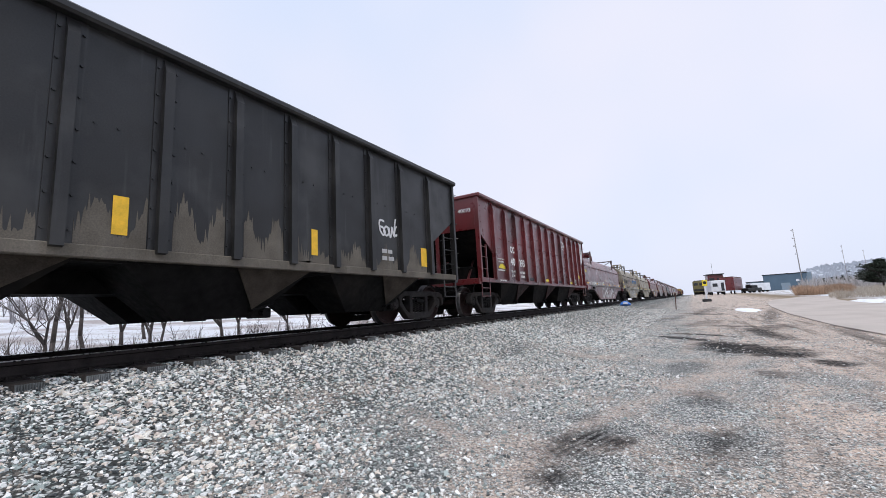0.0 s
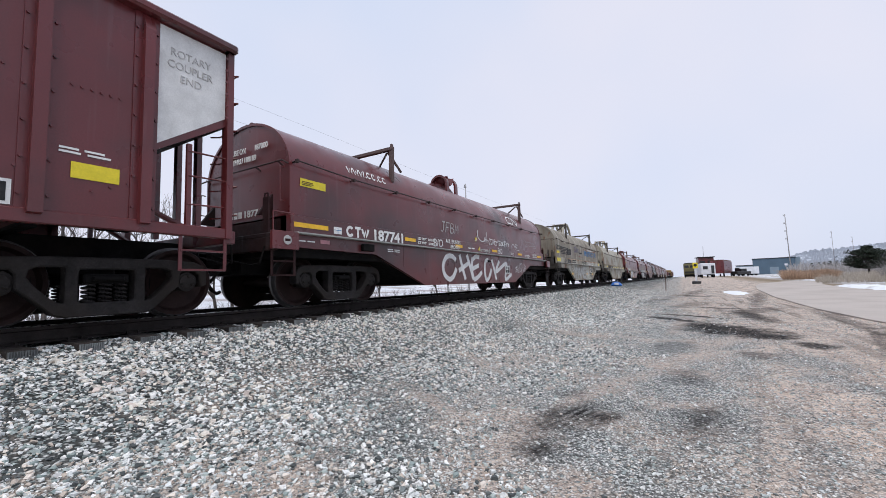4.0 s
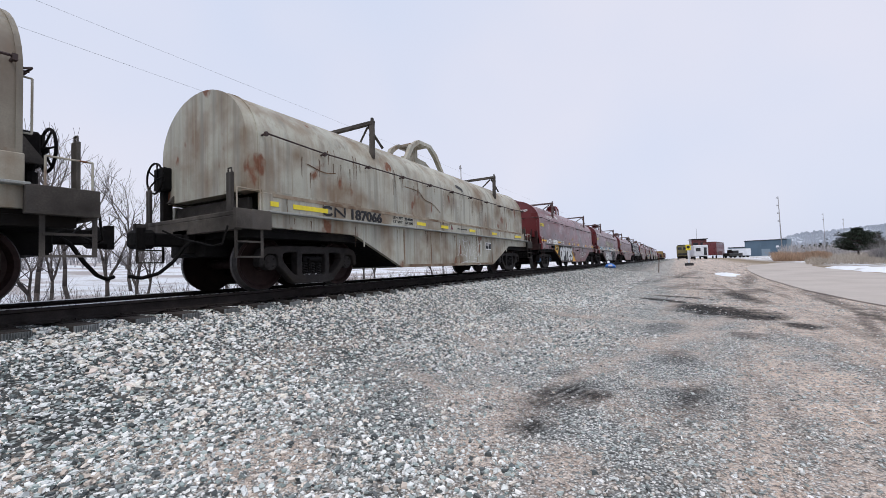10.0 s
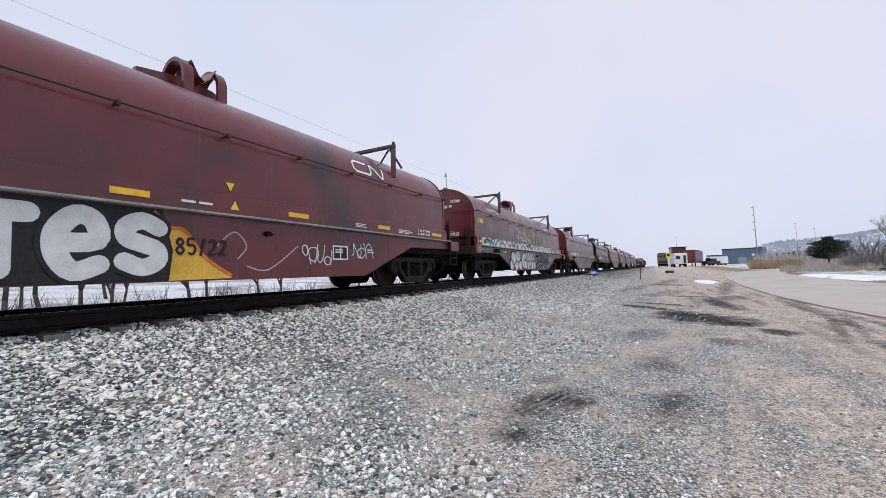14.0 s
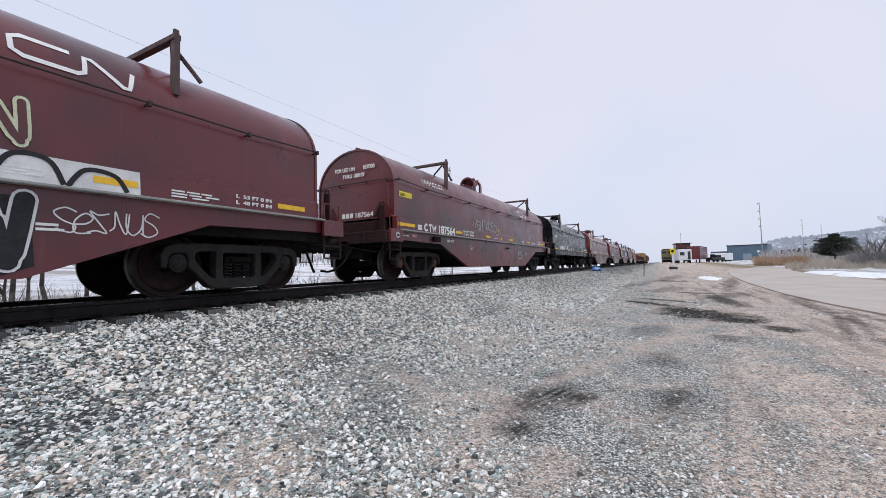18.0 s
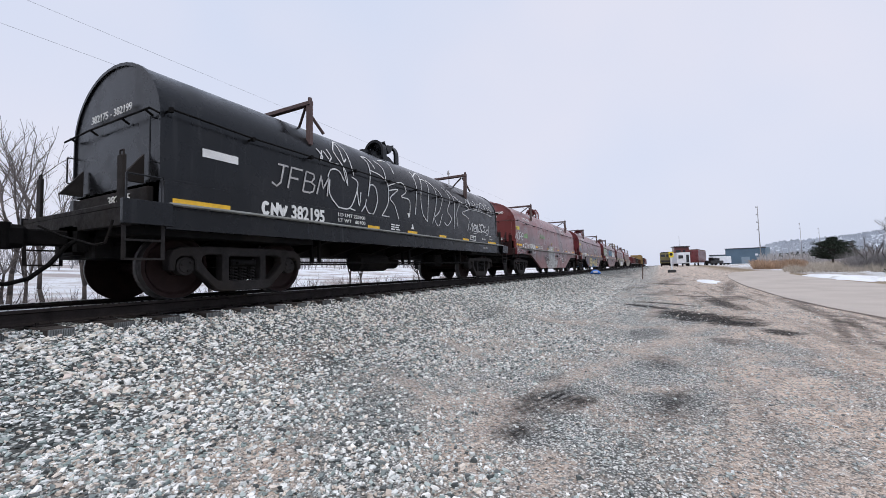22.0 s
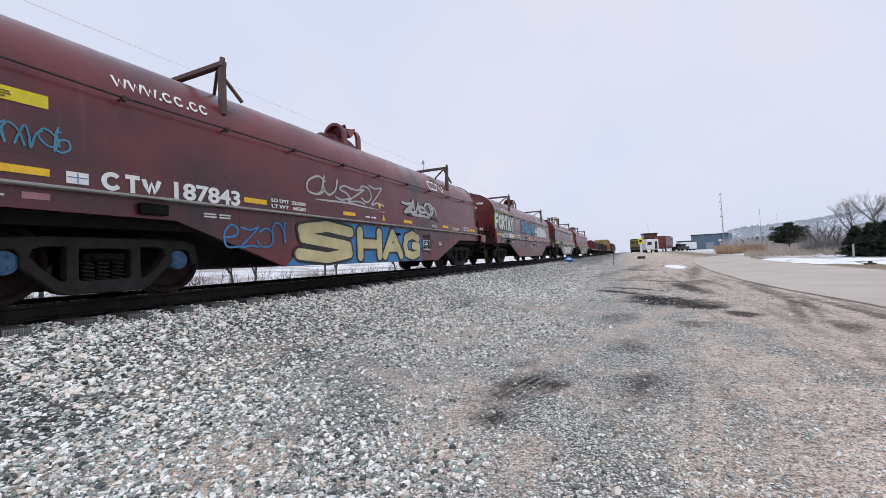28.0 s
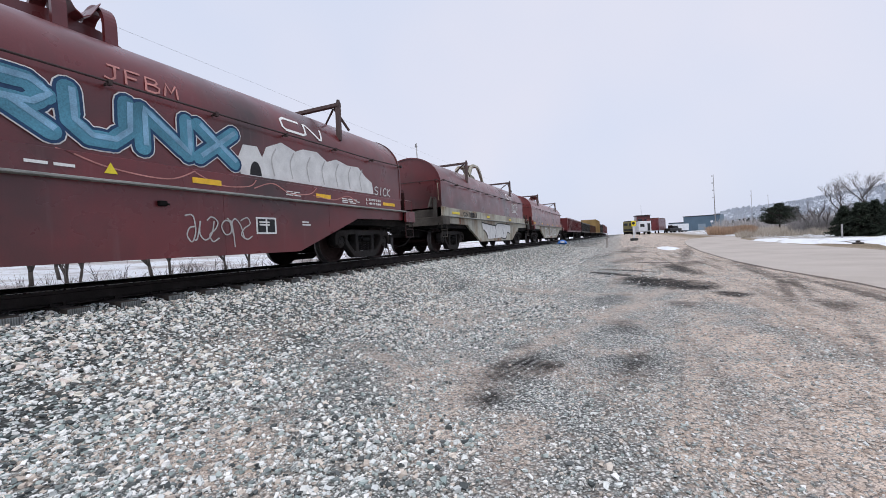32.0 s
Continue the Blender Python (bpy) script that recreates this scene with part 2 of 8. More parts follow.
def rod(bm, p, q, r, seg=8, r2=None):
    p, q = Vector(p), Vector(q)
    if (q - p).length < 1e-6:
        return
    turn = (q - p).to_track_quat("Z", "Y").to_matrix()
    r2 = r if r2 is None else r2
    rings = []
    for c, rad in ((p, r), (q, r2)):
        rings.append([bm.verts.new(c + turn @ Vector((rad * math.cos(2 * math.pi * k / seg), rad * math.sin(2 * math.pi * k / seg), 0))) for k in range(seg)])
    for k in range(seg):
        bm.faces.new((rings[0][k], rings[0][(k + 1) % seg], rings[1][(k + 1) % seg], rings[1][k]))
    bm.faces.new(rings[0][::-1])
    bm.faces.new(rings[1])


def tube(bm, pts, r, seg=6):
    for p, q in zip(pts, pts[1:]):
        rod(bm, p, q, r, seg)


def turned(bm, prof, seg=32):
    """A body turned about the x axis from (x, radius) pairs."""
    rings = [[bm.verts.new((x, r * math.cos(2 * math.pi * k / seg), r * math.sin(2 * math.pi * k / seg))) for k in range(seg)] for x, r in prof]
    for a, b in zip(rings, rings[1:]):
        for k in range(seg):
            bm.faces.new((a[k], a[(k + 1) % seg], b[(k + 1) % seg], b[k]))
    bm.faces.new(rings[0][::-1])
    bm.faces.new(rings[-1])
    bmesh.ops.recalc_face_normals(bm, faces=bm.faces)


def solid(fn, *args, **kw):
    bm = bmesh.new()
    fn(bm, *args, **kw)
    return bm

# ---- ground and tracks ----


def smooth_step(a, b, v):
    t = min(1.0, max(0.0, (v - a) / (b - a)))
    return t * t * (3 - 2 * t)


PROFILE = ((-400, 16.0), (-120, 5.0), (-60, 1.2), (-24, -0.75), (-12.5, -0.55), (-10.6, 0.0), (-8.75, 0.46), (-8.2, 0.53), (-5.75, 0.56), (-5.5, 0.50), (-4.9, 0.43), (-4.2, 0.26), (-3.2, 0.09), (-1.8, 0.0), (18, 0.0), (60, 0.6), (400, 1.0))


def height(x, y):
    """The lie of the land: lot, ballast bank, low field behind the track, a slow rise far ahead."""
    for (xa, za), (xb, zb) in zip(PROFILE, PROFILE[1:]):
        if xa <= x <= xb:
            z = za + (zb - za) * (x - xa) / (xb - xa)
            break
    else:
        z = 1.0 if x > 0 else 16.0
    if -2.5 < x < 12 and y < 60:
        z += 0.025 * noise.noise((x * 0.9, y * 0.5, 3.1)) * smooth_step(-4, -1.5, x)
    rise = 0.75 * smooth_step(35, 150, y) * smooth_step(-5.0, 4.0, x)
    return z + rise


def sheet(bm, xs, ys, lift=0.0):
    grid = [[bm.verts.new((x, y, height(x, y) + lift)) for y in ys] for x in xs]
    for i in range(len(xs) - 1):
        for j in range(len(ys) - 1):
            bm.faces.new((grid[i][j], grid[i + 1][j], grid[i + 1][j + 1], grid[i][j + 1]))


def steps(*runs):
    out = []
    for a, b, n in runs:
        out += [a + (b - a) * k / n for k in range(n)]
    return out + [runs[-1][1]]


# sandy patches: x, y, half sizes, turn; dark stains with their strength
SANDY = ((-1.10, 2.75, 0.16, 0.65, -5), (-0.90, 4.0, 0.16, 0.65, -18), (-0.52, 5.0, 0.16, 0.75, -24), (0.02, 6.6, 0.22, 1.3, -18), (0.50, 8.2, 0.26, 1.3, -22),
         (-0.13, 11.0, 0.22, 2.4, -4), (1.6, 22.0, 0.5, 6.0, -7), (-2.0, 3.2, 0.6, 0.12, -30), (-1.9, 8.5, 1.0, 0.35, -35), (-0.55, 2.1, 0.20, 0.5, 8), (-2.4, 5.0, 0.9, 0.13, -39), (0.45, 3.4, 0.10, 0.8, -6), (0.75, 2.6, 0.22, 0.6, -4))
# tongues of blue-grey crushed stone left in the dirt
GRAVELLY = ((0.08, 2.5, 0.12, 0.7, -6), (0.22, 3.8, 0.13, 0.9, -8), (0.40, 5.6, 0.16, 1.1, -6), (1.55, 4.8, 0.26, 1.0, 14), (0.86, 3.0, 0.14, 0.55, -18), (1.3, 6.8, 0.3, 1.0, 4), (0.75, 12.5, 0.3, 1.6, -10), (1.25, 2.4, 0.2, 0.45, 0), (2.0, 3.6, 0.2, 0.7, -20))
STAINS = ((-0.90, 3.30, 0.60, 0.34, 62, 0.40), (-0.93, 2.72, 0.26, 0.30, 0, 0.42), (0.06, 3.75, 0.24, 0.55, -4, 0.42), (0.0, 5.2, 0.30, 0.5, 0, 0.3), (-0.2, 7.6, 0.35, 0.9, -12, 0.32), (0.78, 9.9, 1.15, 0.95, -60, 1.0), (0.42, 10.8, 0.7, 0.6, -55, 1.0), (1.22, 9.1, 0.5, 0.5, -62, 1.0), (-0.35, 12.3, 1.2, 0.26, -50, 1.0), (0.0, 13.3, 1.3, 0.20, -44, 1.0), (1.5, 13.6, 2.4, 0.36, -85, 0.9), (0.9, 16.6, 1.0, 0.4, -36, 0.75), (1.66, 8.2, 0.28, 0.45, 10, 0.95), (0.82, 7.1, 0.24, 0.42, 0, 0.55),
          (2.62, 9.1, 2.1, 0.11, 77, 0.6), (2.88, 9.3, 1.9, 0.10, 78, 0.5), (2.6, 7.15, 0.22, 0.5, -8, 0.7), (0.3, 27.0, 2.5, 0.6, -65, 0.6), (-0.80, 5.58, 0.07, 0.13, 30, 0.8),
          (-0.83, 3.52, 0.46, 0.25, 70, 1.0), (-0.64, 3.50, 0.22, 0.14, 60, 0.9), (-0.98, 3.42, 0.16, 0.12, 40, 0.7), (-0.89, 2.70, 0.09, 0.16, -10, 0.95), (-0.99, 2.66, 0.07, 0.10, 0, 0.7), (-1.0, 4.1, 0.2, 0.14, 30, 0.45), (0.04, 3.68, 0.14, 0.40, -6, 0.62), (0.10, 3.95, 0.07, 0.16, 0, 0.7), (-0.02, 5.25, 0.19, 0.34, 0, 0.45), (0.38, 3.6, 1.1, 0.02, 83, 0.3),
          (1.94, 15.6, 0.6, 1.8, -20, 0.6), (0.2, 18.5, 0.7, 2.2, -15, 0.5), (-1.0, 23, 0.5, 3.6, -6, 0.5), (3.1, 13.0, 0.25, 4.0, -3, 0.55), (3.35, 8.0, 0.14, 3.5, 0, 0.7), (3.0, 24.0, 0.35, 8.0, -8, 0.6), (0.6, 32.0, 0.7, 7.0, -6, 0.5), (2.1, 5.2, 0.10, 1.2, -14, 0.45))


def spread(x, y, spots):
    """How deep places lie within the nearest of some turned ovals: 1 in the middle, below 0 outside."""
    best = np.full(len(x), -1.0)
    for x0, y0, rx, ry, turn, *_ in spots:
        c, s = math.cos(radians(turn)), math.sin(radians(turn))
        u, v = (x - x0) * c + (y - y0) * s, -(x - x0) * s + (y - y0) * c
        best = np.maximum(best, 1 - np.hypot(u / rx, v / ry))
    return best


def ramped(a, b, v):
    t = np.clip((v - a) / (b - a), 0, 1)
    return t * t * (3 - 2 * t)


def noise_of(x, y, scale, z):
    return np.array([noise.noise((a * scale, b * scale, z)) for a, b in zip(x.tolist(), y.tolist())])


def stony(x, y):
    """The share of loose stones left lying at places on the lot."""
    bend = 0.13 * np.minimum(y, 8.0) - 1.3 * np.clip((y - 8) / 8, 0, 1)
    f = x - bend + 0.9 * noise_of(x, y, 0.55, 7.0) + 0.6 * noise_of(x, y, 1.7, 2.0)
    keep = 1 - 0.80 * ramped(-0.6, 0.4, f)
    near = (x > -4.2) & (y < 16)
    keep = np.where(near, np.maximum(keep, 0.6 * ramped(-0.1, 0.3, spread(x, y, GRAVELLY))), keep)
    keep = np.where(near, keep * (1 - 0.88 * ramped(-0.1, 0.35, spread(x, y, SANDY))) * (1 - 0.85 * ramped(-0.1, 0.35, spread(x, y, STAINS))), keep)
    keep *= 1 - 0.5 * ramped(0.0, 0.35, noise_of(x, y, 1.1, 5.5)) * ramped(-4.6, -3.0, x)
    return np.where(x > -5.0, keep, 1.0)


def ground_material():
    """Grey-green crushed stone near the track, tan packed dirt in the lot, snow behind; tyre-scuffed dark stains."""
    m = bpy.data.materials.new("gravel_dirt_and_snow")
    m.use_nodes = True
    n, l = m.node_tree.nodes, m.node_tree.links
    bsdf = n["Principled BSDF"]
    bsdf.inputs["Roughness"].default_value = 0.95
    bsdf.inputs["Specular IOR Level"].default_value = 0.2
    geo = n.new("ShaderNodeTexCoord")
    sep = n.new("ShaderNodeSeparateXYZ")
    l.new(geo.outputs["Object"], sep.inputs[0])

    def tex(kind, scale, out=0, **kw):
        t = n.new(kind)
        t.inputs["Scale"].default_value = scale
        for k, v in kw.items():
            t.inputs[k].default_value = v
        l.new(geo.outputs["Object"], t.inputs["Vector"])
        return t.outputs[out]

    def ranged(v, a, b, c=0.0, d=1.0):
        r = n.new("ShaderNodeMapRange")
        for k, x in zip(("From Min", "From Max", "To Min", "To Max"), (a, b, c, d)):
            r.inputs[k].default_value = x
        l.new(v, r.inputs["Value"])
        return r.outputs[0]

    def math_of(op, a, b):
        x = n.new("ShaderNodeMath")
        x.operation = op
        for s, v in zip(x.inputs, (a, b)):
            if isinstance(v, (int, float)):
                s.default_value = v
            else:
                l.new(v, s)
        return x.outputs[0]

    def mix(f, a, b):
        x = n.new("ShaderNodeMix")
        x.data_type = "RGBA"
        for s, v in ((x.inputs[0], f), (x.inputs[6], a), (x.inputs[7], b)):
            if isinstance(v, (int, float)):
                s.default_value = v
            elif isinstance(v, tuple):
                s.default_value = (*v, 1)
            else:
                l.new(v, s)
        return x.outputs[2]

    def ramp(v, *stops):
        r = n.new("ShaderNodeValToRGB")
        while len(r.color_ramp.elements) < len(stops):
            r.color_ramp.elements.new(0.5)
        for e, (p, c) in zip(r.color_ramp.elements, stops):
            e.position, e.color = p, (*c, 1)
        l.new(v, r.inputs["Fac"])
        return r.outputs["Color"]

    # crushed stone cells in grey, green-grey, white and tan; gap shade painted dark
    vor = n.new("ShaderNodeTexVoronoi")
    vor.inputs["Scale"].default_value = 27.0
    vor2 = n.new("ShaderNodeTexVoronoi")
    vor2.inputs["Scale"].default_value = 62.0
    wide = tex("ShaderNodeTexNoise", 9.0, 1, Detail=2.0)
    bent = n.new("ShaderNodeVectorMath")
    bent.operation = "MULTIPLY_ADD"
    bent.inputs[1].default_value = (0.05, 0.05, 0.05)
    l.new(wide, bent.inputs[0])
    l.new(geo.outputs["Object"], bent.inputs[2])
    for v in (vor, vor2):
        l.new(bent.outputs[0], v.inputs["Vector"])
    sepc, sepd = n.new("ShaderNodeSeparateColor"), n.new("ShaderNodeSeparateColor")
    l.new(vor.outputs["Color"], sepc.inputs[0])
    l.new(vor2.outputs["Color"], sepd.inputs[0])
    stone = ramp(sepc.outputs[0], (0.0, (0.16, 0.18, 0.178)), (0.3, (0.42, 0.455, 0.442)), (0.55, (0.56, 0.585, 0.568)), (0.8, (0.76, 0.76, 0.73)), (1.0, (0.88, 0.87, 0.83)))
    stone = mix(ranged(vor.outputs["Distance"], 0.27, 0.50, 0, 0.92), stone, (0.035, 0.037, 0.036))
    fine = ramp(sepd.outputs[0], (0.0, (0.11, 0.115, 0.11)), (0.35, (0.45, 0.47, 0.45)), (0.7, (0.78, 0.775, 0.74)), (1.0, (0.92, 0.90, 0.87)))
    fine = mix(ranged(vor2.outputs["Distance"], 0.36, 0.60, 0, 0.74), fine, (0.055, 0.055, 0.052))
    wob = tex("ShaderNodeTexNoise", 0.55, 0, Detail=5.0)
    wob2 = tex("ShaderNodeTexNoise", 2.6, 0, Detail=7.0)
    wob3 = tex("ShaderNodeTexNoise", 14.0, 0, Detail=5.0)
    gravel = mix(ranged(math_of("ADD", sep.outputs[0], math_of("MULTIPLY", wob, 1.6)), -2.6, -0.6), stone, fine)
    # packed tan dirt takes over towards the lot
    dirt = mix(ranged(wob2, 0.33, 0.67), (0.535, 0.405, 0.325), (0.83, 0.665, 0.545))
    dirt = mix(ranged(wob3, 0.42, 0.62, 0, 0.5), dirt, (0.76, 0.66, 0.59))
    dirt = mix(ranged(wob3, 0.44, 0.33, 0, 0.65), dirt, (0.22, 0.17, 0.14))
    dirt = mix(ranged(sepd.outputs[1], 0.58, 0.64, 0, 0.75), dirt, fine)
    dirt = mix(math_of("MULTIPLY", ranged(sepc.outputs[1], 0.86, 0.9), ranged(vor.outputs["Distance"], 0.42, 0.30)), dirt, stone)
    bend = math_of("SUBTRACT", math_of("MULTIPLY", math_of("MINIMUM", sep.outputs[1], 8.0), 0.13), math_of("MULTIPLY", ranged(sep.outputs[1], 8.0, 16.0), 1.3))
    across = math_of("SUBTRACT", sep.outputs[0], bend)
    field = math_of("ADD", across, math_of("ADD", math_of("MULTIPLY", math_of("ADD", wob, -0.5), 1.6), math_of("MULTIPLY", math_of("ADD", wob2, -0.5), 1.3)))
    mottle = tex("ShaderNodeTexNoise", 1.15, 0, Detail=6.0)
    dusty = math_of("MULTIPLY", ranged(mottle, 0.46, 0.62, 0, 0.72), ranged(sep.outputs[0], -4.6, -3.0))
    gravel = mix(dusty, gravel, dirt)
    grey = math_of("MULTIPLY", ranged(mottle, 0.47, 0.36, 0, 0.75), ranged(sep.outputs[0], 3.6, 1.5))
    dirt_lot = mix(grey, dirt, fine)
    col = mix(ranged(field, -0.45, 0.35), gravel, dirt_lot)

    wob4 = tex("ShaderNodeTexNoise", 42.0, 0, Detail=4.0)

    def blot(x, y, rx, ry, turn, edge=0.50, rough=0.62):
        """A stain's soft outline round a place on the lot."""
        mp = n.new("ShaderNodeMapping")
        mp.vector_type = "TEXTURE"
        mp.inputs["Location"].default_value = (x, y, 0)
        mp.inputs["Rotation"].default_value = (0, 0, radians(turn))
        mp.inputs["Scale"].default_value = (rx, ry, 50)
        l.new(geo.outputs["Object"], mp.inputs["Vector"])
        ln = n.new("ShaderNodeVectorMath")
        ln.operation = "LENGTH"
        l.new(mp.outputs[0], ln.inputs[0])
        worn = math_of("ADD", math_of("MULTIPLY", math_of("ADD", wob2, -0.5), rough * 2.0), math_of("MULTIPLY", math_of("ADD", wob3, -0.5), rough * 1.3))
        worn = math_of("ADD", worn, math_of("MULTIPLY", math_of("ADD", wob4, -0.5), rough * 0.9))
        return ranged(math_of("ADD", ln.outputs["Value"], worn), 1.15, edge)

    for x, y, rx, ry, turn in GRAVELLY:
        col = mix(math_of("MULTIPLY", blot(x, y, rx, ry, turn, 0.2), 0.6), col, fine)
    # sandy patches and lanes where wheels have pressed the stone down
    for x, y, rx, ry, turn in SANDY:
        col = mix(math_of("MULTIPLY", blot(x, y, rx, ry, turn, 0.25), 0.62), col, dirt)
    # wheel ruts along the lot
    wv = n.new("ShaderNodeTexNoise")
    mp = n.new("ShaderNodeMapping")
    mp.inputs["Rotation"].default_value = (0, 0, radians(9))
    mp.inputs["Scale"].default_value = (2.6, 0.16, 1.0)
    l.new(geo.outputs["Object"], mp.inputs["Vector"])
    l.new(mp.outputs[0], wv.inputs["Vector"])
    wv.inputs["Scale"].default_value, wv.inputs["Detail"].default_value = 1.6, 6.0
    rut = math_of("MULTIPLY", ranged(wv.outputs["Fac"], 0.54, 0.64, 0, 0.6), ranged(field, -0.9, 0.2))
    far = ranged(sep.outputs[1], 6.0, 12.0, 0.55, 1.15)
    col = mix(math_of("MULTIPLY", rut, far), col, mix(wob3, (0.13, 0.105, 0.088), (0.27, 0.22, 0.18)))
    grit = math_of("MULTIPLY", ranged(sepd.outputs[2], 0.80, 0.88, 1.0, 0.6), ranged(wob3, 0.68, 0.50, 0.75, 1.0))
    # tread ribs pressed into the dark patch nearest the lot's edge
    tread = n.new("ShaderNodeTexWave")
    mt = n.new("ShaderNodeMapping")
    mt.inputs["Rotation"].default_value = (0, 0, radians(20))
    l.new(geo.outputs["Object"], mt.inputs["Vector"])
    l.new(mt.outputs[0], tread.inputs["Vector"])
    tread.inputs["Scale"].default_value, tread.inputs["Distortion"].default_value, tread.inputs["Detail"].default_value = 4.2, 1.2, 3.0
    ribbed = mix(math_of("MULTIPLY", blot(-0.83, 3.52, 0.40, 0.20, 68, 0.4), 0.85), (1.0, 1.0, 1.0), ranged(tread.outputs["Fac"], 0.35, 0.65, 0.40, 1.0))
    grit = math_of("MULTIPLY", grit, ribbed)
    for x, y, rx, ry, turn, amount in STAINS:
        col = mix(math_of("MULTIPLY", math_of("MULTIPLY", blot(x, y, rx, ry, turn, 0.12 if y < 6 else 0.5), grit), amount), col, (0.018, 0.016, 0.0155))
    # snow lies behind the track and in the verge beyond the road
    snowy = math_of("ADD", ranged(sep.outputs[0], -9.6, -11.0), math_of("MULTIPLY", ranged(sep.outputs[0], 11, 14), ranged(wob, 0.40, 0.5)))
    grass = mix(wob2, (0.20, 0.15, 0.10), (0.36, 0.29, 0.20))
    snow = mix(ranged(wob2, 0.60, 0.72), (0.78, 0.80, 0.84), grass)
    thicket = tex("ShaderNodeTexNoise", 0.16, 0, Detail=8.0)
    scrub = math_of("MULTIPLY", ranged(thicket, 0.46, 0.60), ranged(sep.outputs[0], -13.0, -34.0, 0.25, 0.9))
    snow = mix(scrub, snow, mix(wob2, (0.30, 0.255, 0.24), (0.52, 0.47, 0.46)))
    col = mix(ranged(sep.outputs[0], 7.0, 10.0), col, grass)
    col = mix(snowy, col, snow)
    l.new(col, bsdf.inputs["Base Color"])
    bp = n.new("ShaderNodeBump")
    bp.inputs["Strength"].default_value, bp.inputs["Distance"].default_value = 1.0, 0.036
    l.new(math_of("ADD", math_of("MULTIPLY", vor.outputs["Distance"], -1.0), math_of("MULTIPLY", vor2.outputs["Distance"], -0.5)), bp.inputs["Height"])
    l.new(bp.outputs[0], bsdf.inputs["Normal"])
    return m


M_GROUND = ground_material()
bm = bmesh.new()
sheet(bm, [-1500, -600] + steps((-400, -60, 6), (-60, -20, 6), (-20, -12.5, 5), (-12.5, -8.2, 8), (-8.2, -5.3, 4), (-5.3, -1.8, 18), (-1.8, 9, 30), (9, 18, 9), (18, 60, 12), (60, 400, 6)) + [700, 1500],
      [-1500, -400, -100, -30] + steps((-10, 0, 10), (0, 25, 60), (25, 60, 25), (60, 160, 20), (160, 400, 6)) + [800, 2500])
ground = tagged(part("ground", bm, M_GROUND, smooth=180), "grey crushed stone and tan dirt lot beside the railway", "ground", kind="structure")

# the far access road and its patches of snow
M_ROAD = mat("pale_concrete_road", (0.45, 0.40, 0.36), rough=0.9, vary=0.08, scale=0.5, bump=0.06, dirt=(0.38, 0.33, 0.29), dirt_amount=0.3, dirt_scale=0.4)


def strip(bm, left, right, lift, thick=0.05):
    """A paved band between two edge lines."""
    rows = []
    for (xa, ya), (xb, yb) in zip(left, right):
        n = 6
        rows.append([(xa + (xb - xa) * k / n, ya + (yb - ya) * k / n) for k in range(n + 1)])
    tops = [[bm.verts.new((x, y, height(x, y) + lift)) for x, y in r] for r in rows]
    lows = [[bm.verts.new((x, y, height(x, y) - thick)) for x, y in (r[0], r[-1])] for r in rows]
    for a, b in zip(tops, tops[1:]):
        for k in range(len(a) - 1):
            bm.faces.new((a[k], a[k + 1], b[k + 1], b[k]))
    for (a, la), (b, lb) in zip(zip(tops, lows), zip(tops[1:], lows[1:])):
        bm.faces.new((a[0], b[0], lb[0], la[0]))
        bm.faces.new((b[-1], a[-1], la[1], lb[1]))
    bmesh.ops.recalc_face_normals(bm, faces=bm.faces)


ROAD_L = [(3.6, -70.0), (3.6, -30.0), (3.6, 1.0), (3.75, 5.0), (3.8, 9.6), (3.45, 12.5), (3.35, 16.0), (3.6, 24.0), (4.5, 36.0), (5.6, 46.0), (7.2, 55.0), (10.5, 63.0)]
ROAD_R = [(8.6, -70.0), (8.6, -30.0), (8.6, 1.0), (8.6, 8.0), (8.6, 13.0), (8.7, 18.0), (8.8, 24.0), (8.9, 31.0), (9.6, 40.0), (10.6, 48.0), (12.4, 56.0), (16.0, 61.0)]
road = tagged(part("road", solid(strip, ROAD_L, ROAD_R, 0.03), M_ROAD, smooth=40), "pale tan concrete access road curving past the lot", "road", kind="structure")

# rails, ties, tie plates with anchors
RAIL_PROF = [(-0.076, 0), (0.076, 0), (0.076, 0.012), (0.016, 0.03), (0.010, 0.06), (0.010, 0.125), (0.037, 0.138), (0.037, 0.172), (0.030, 0.18), (-0.030, 0.18), (-0.037, 0.172), (-0.037, 0.138), (-0.010, 0.125), (-0.010, 0.06), (-0.016, 0.03), (-0.076, 0.012)]


def track(x, y0, y1, label, z=RAIL_Z):
    for side in (-1, 1):
        bm = bmesh.new()
        prism(bm, [(x + side * 0.7545 + a, z - 0.18 + b) for a, b in RAIL_PROF], "y", y0, y1)
        for f in bm.faces:
            c = f.calc_center_median()
            f.material_index = 1 if c.z > z - 0.004 else 0
        tagged(part("rail", bm, [M_RAIL, M_TREAD]), label, "rail", "running rails", "structure")


track(TRACK_X, -60, 420, "dark steel running rail with a bright worn top")

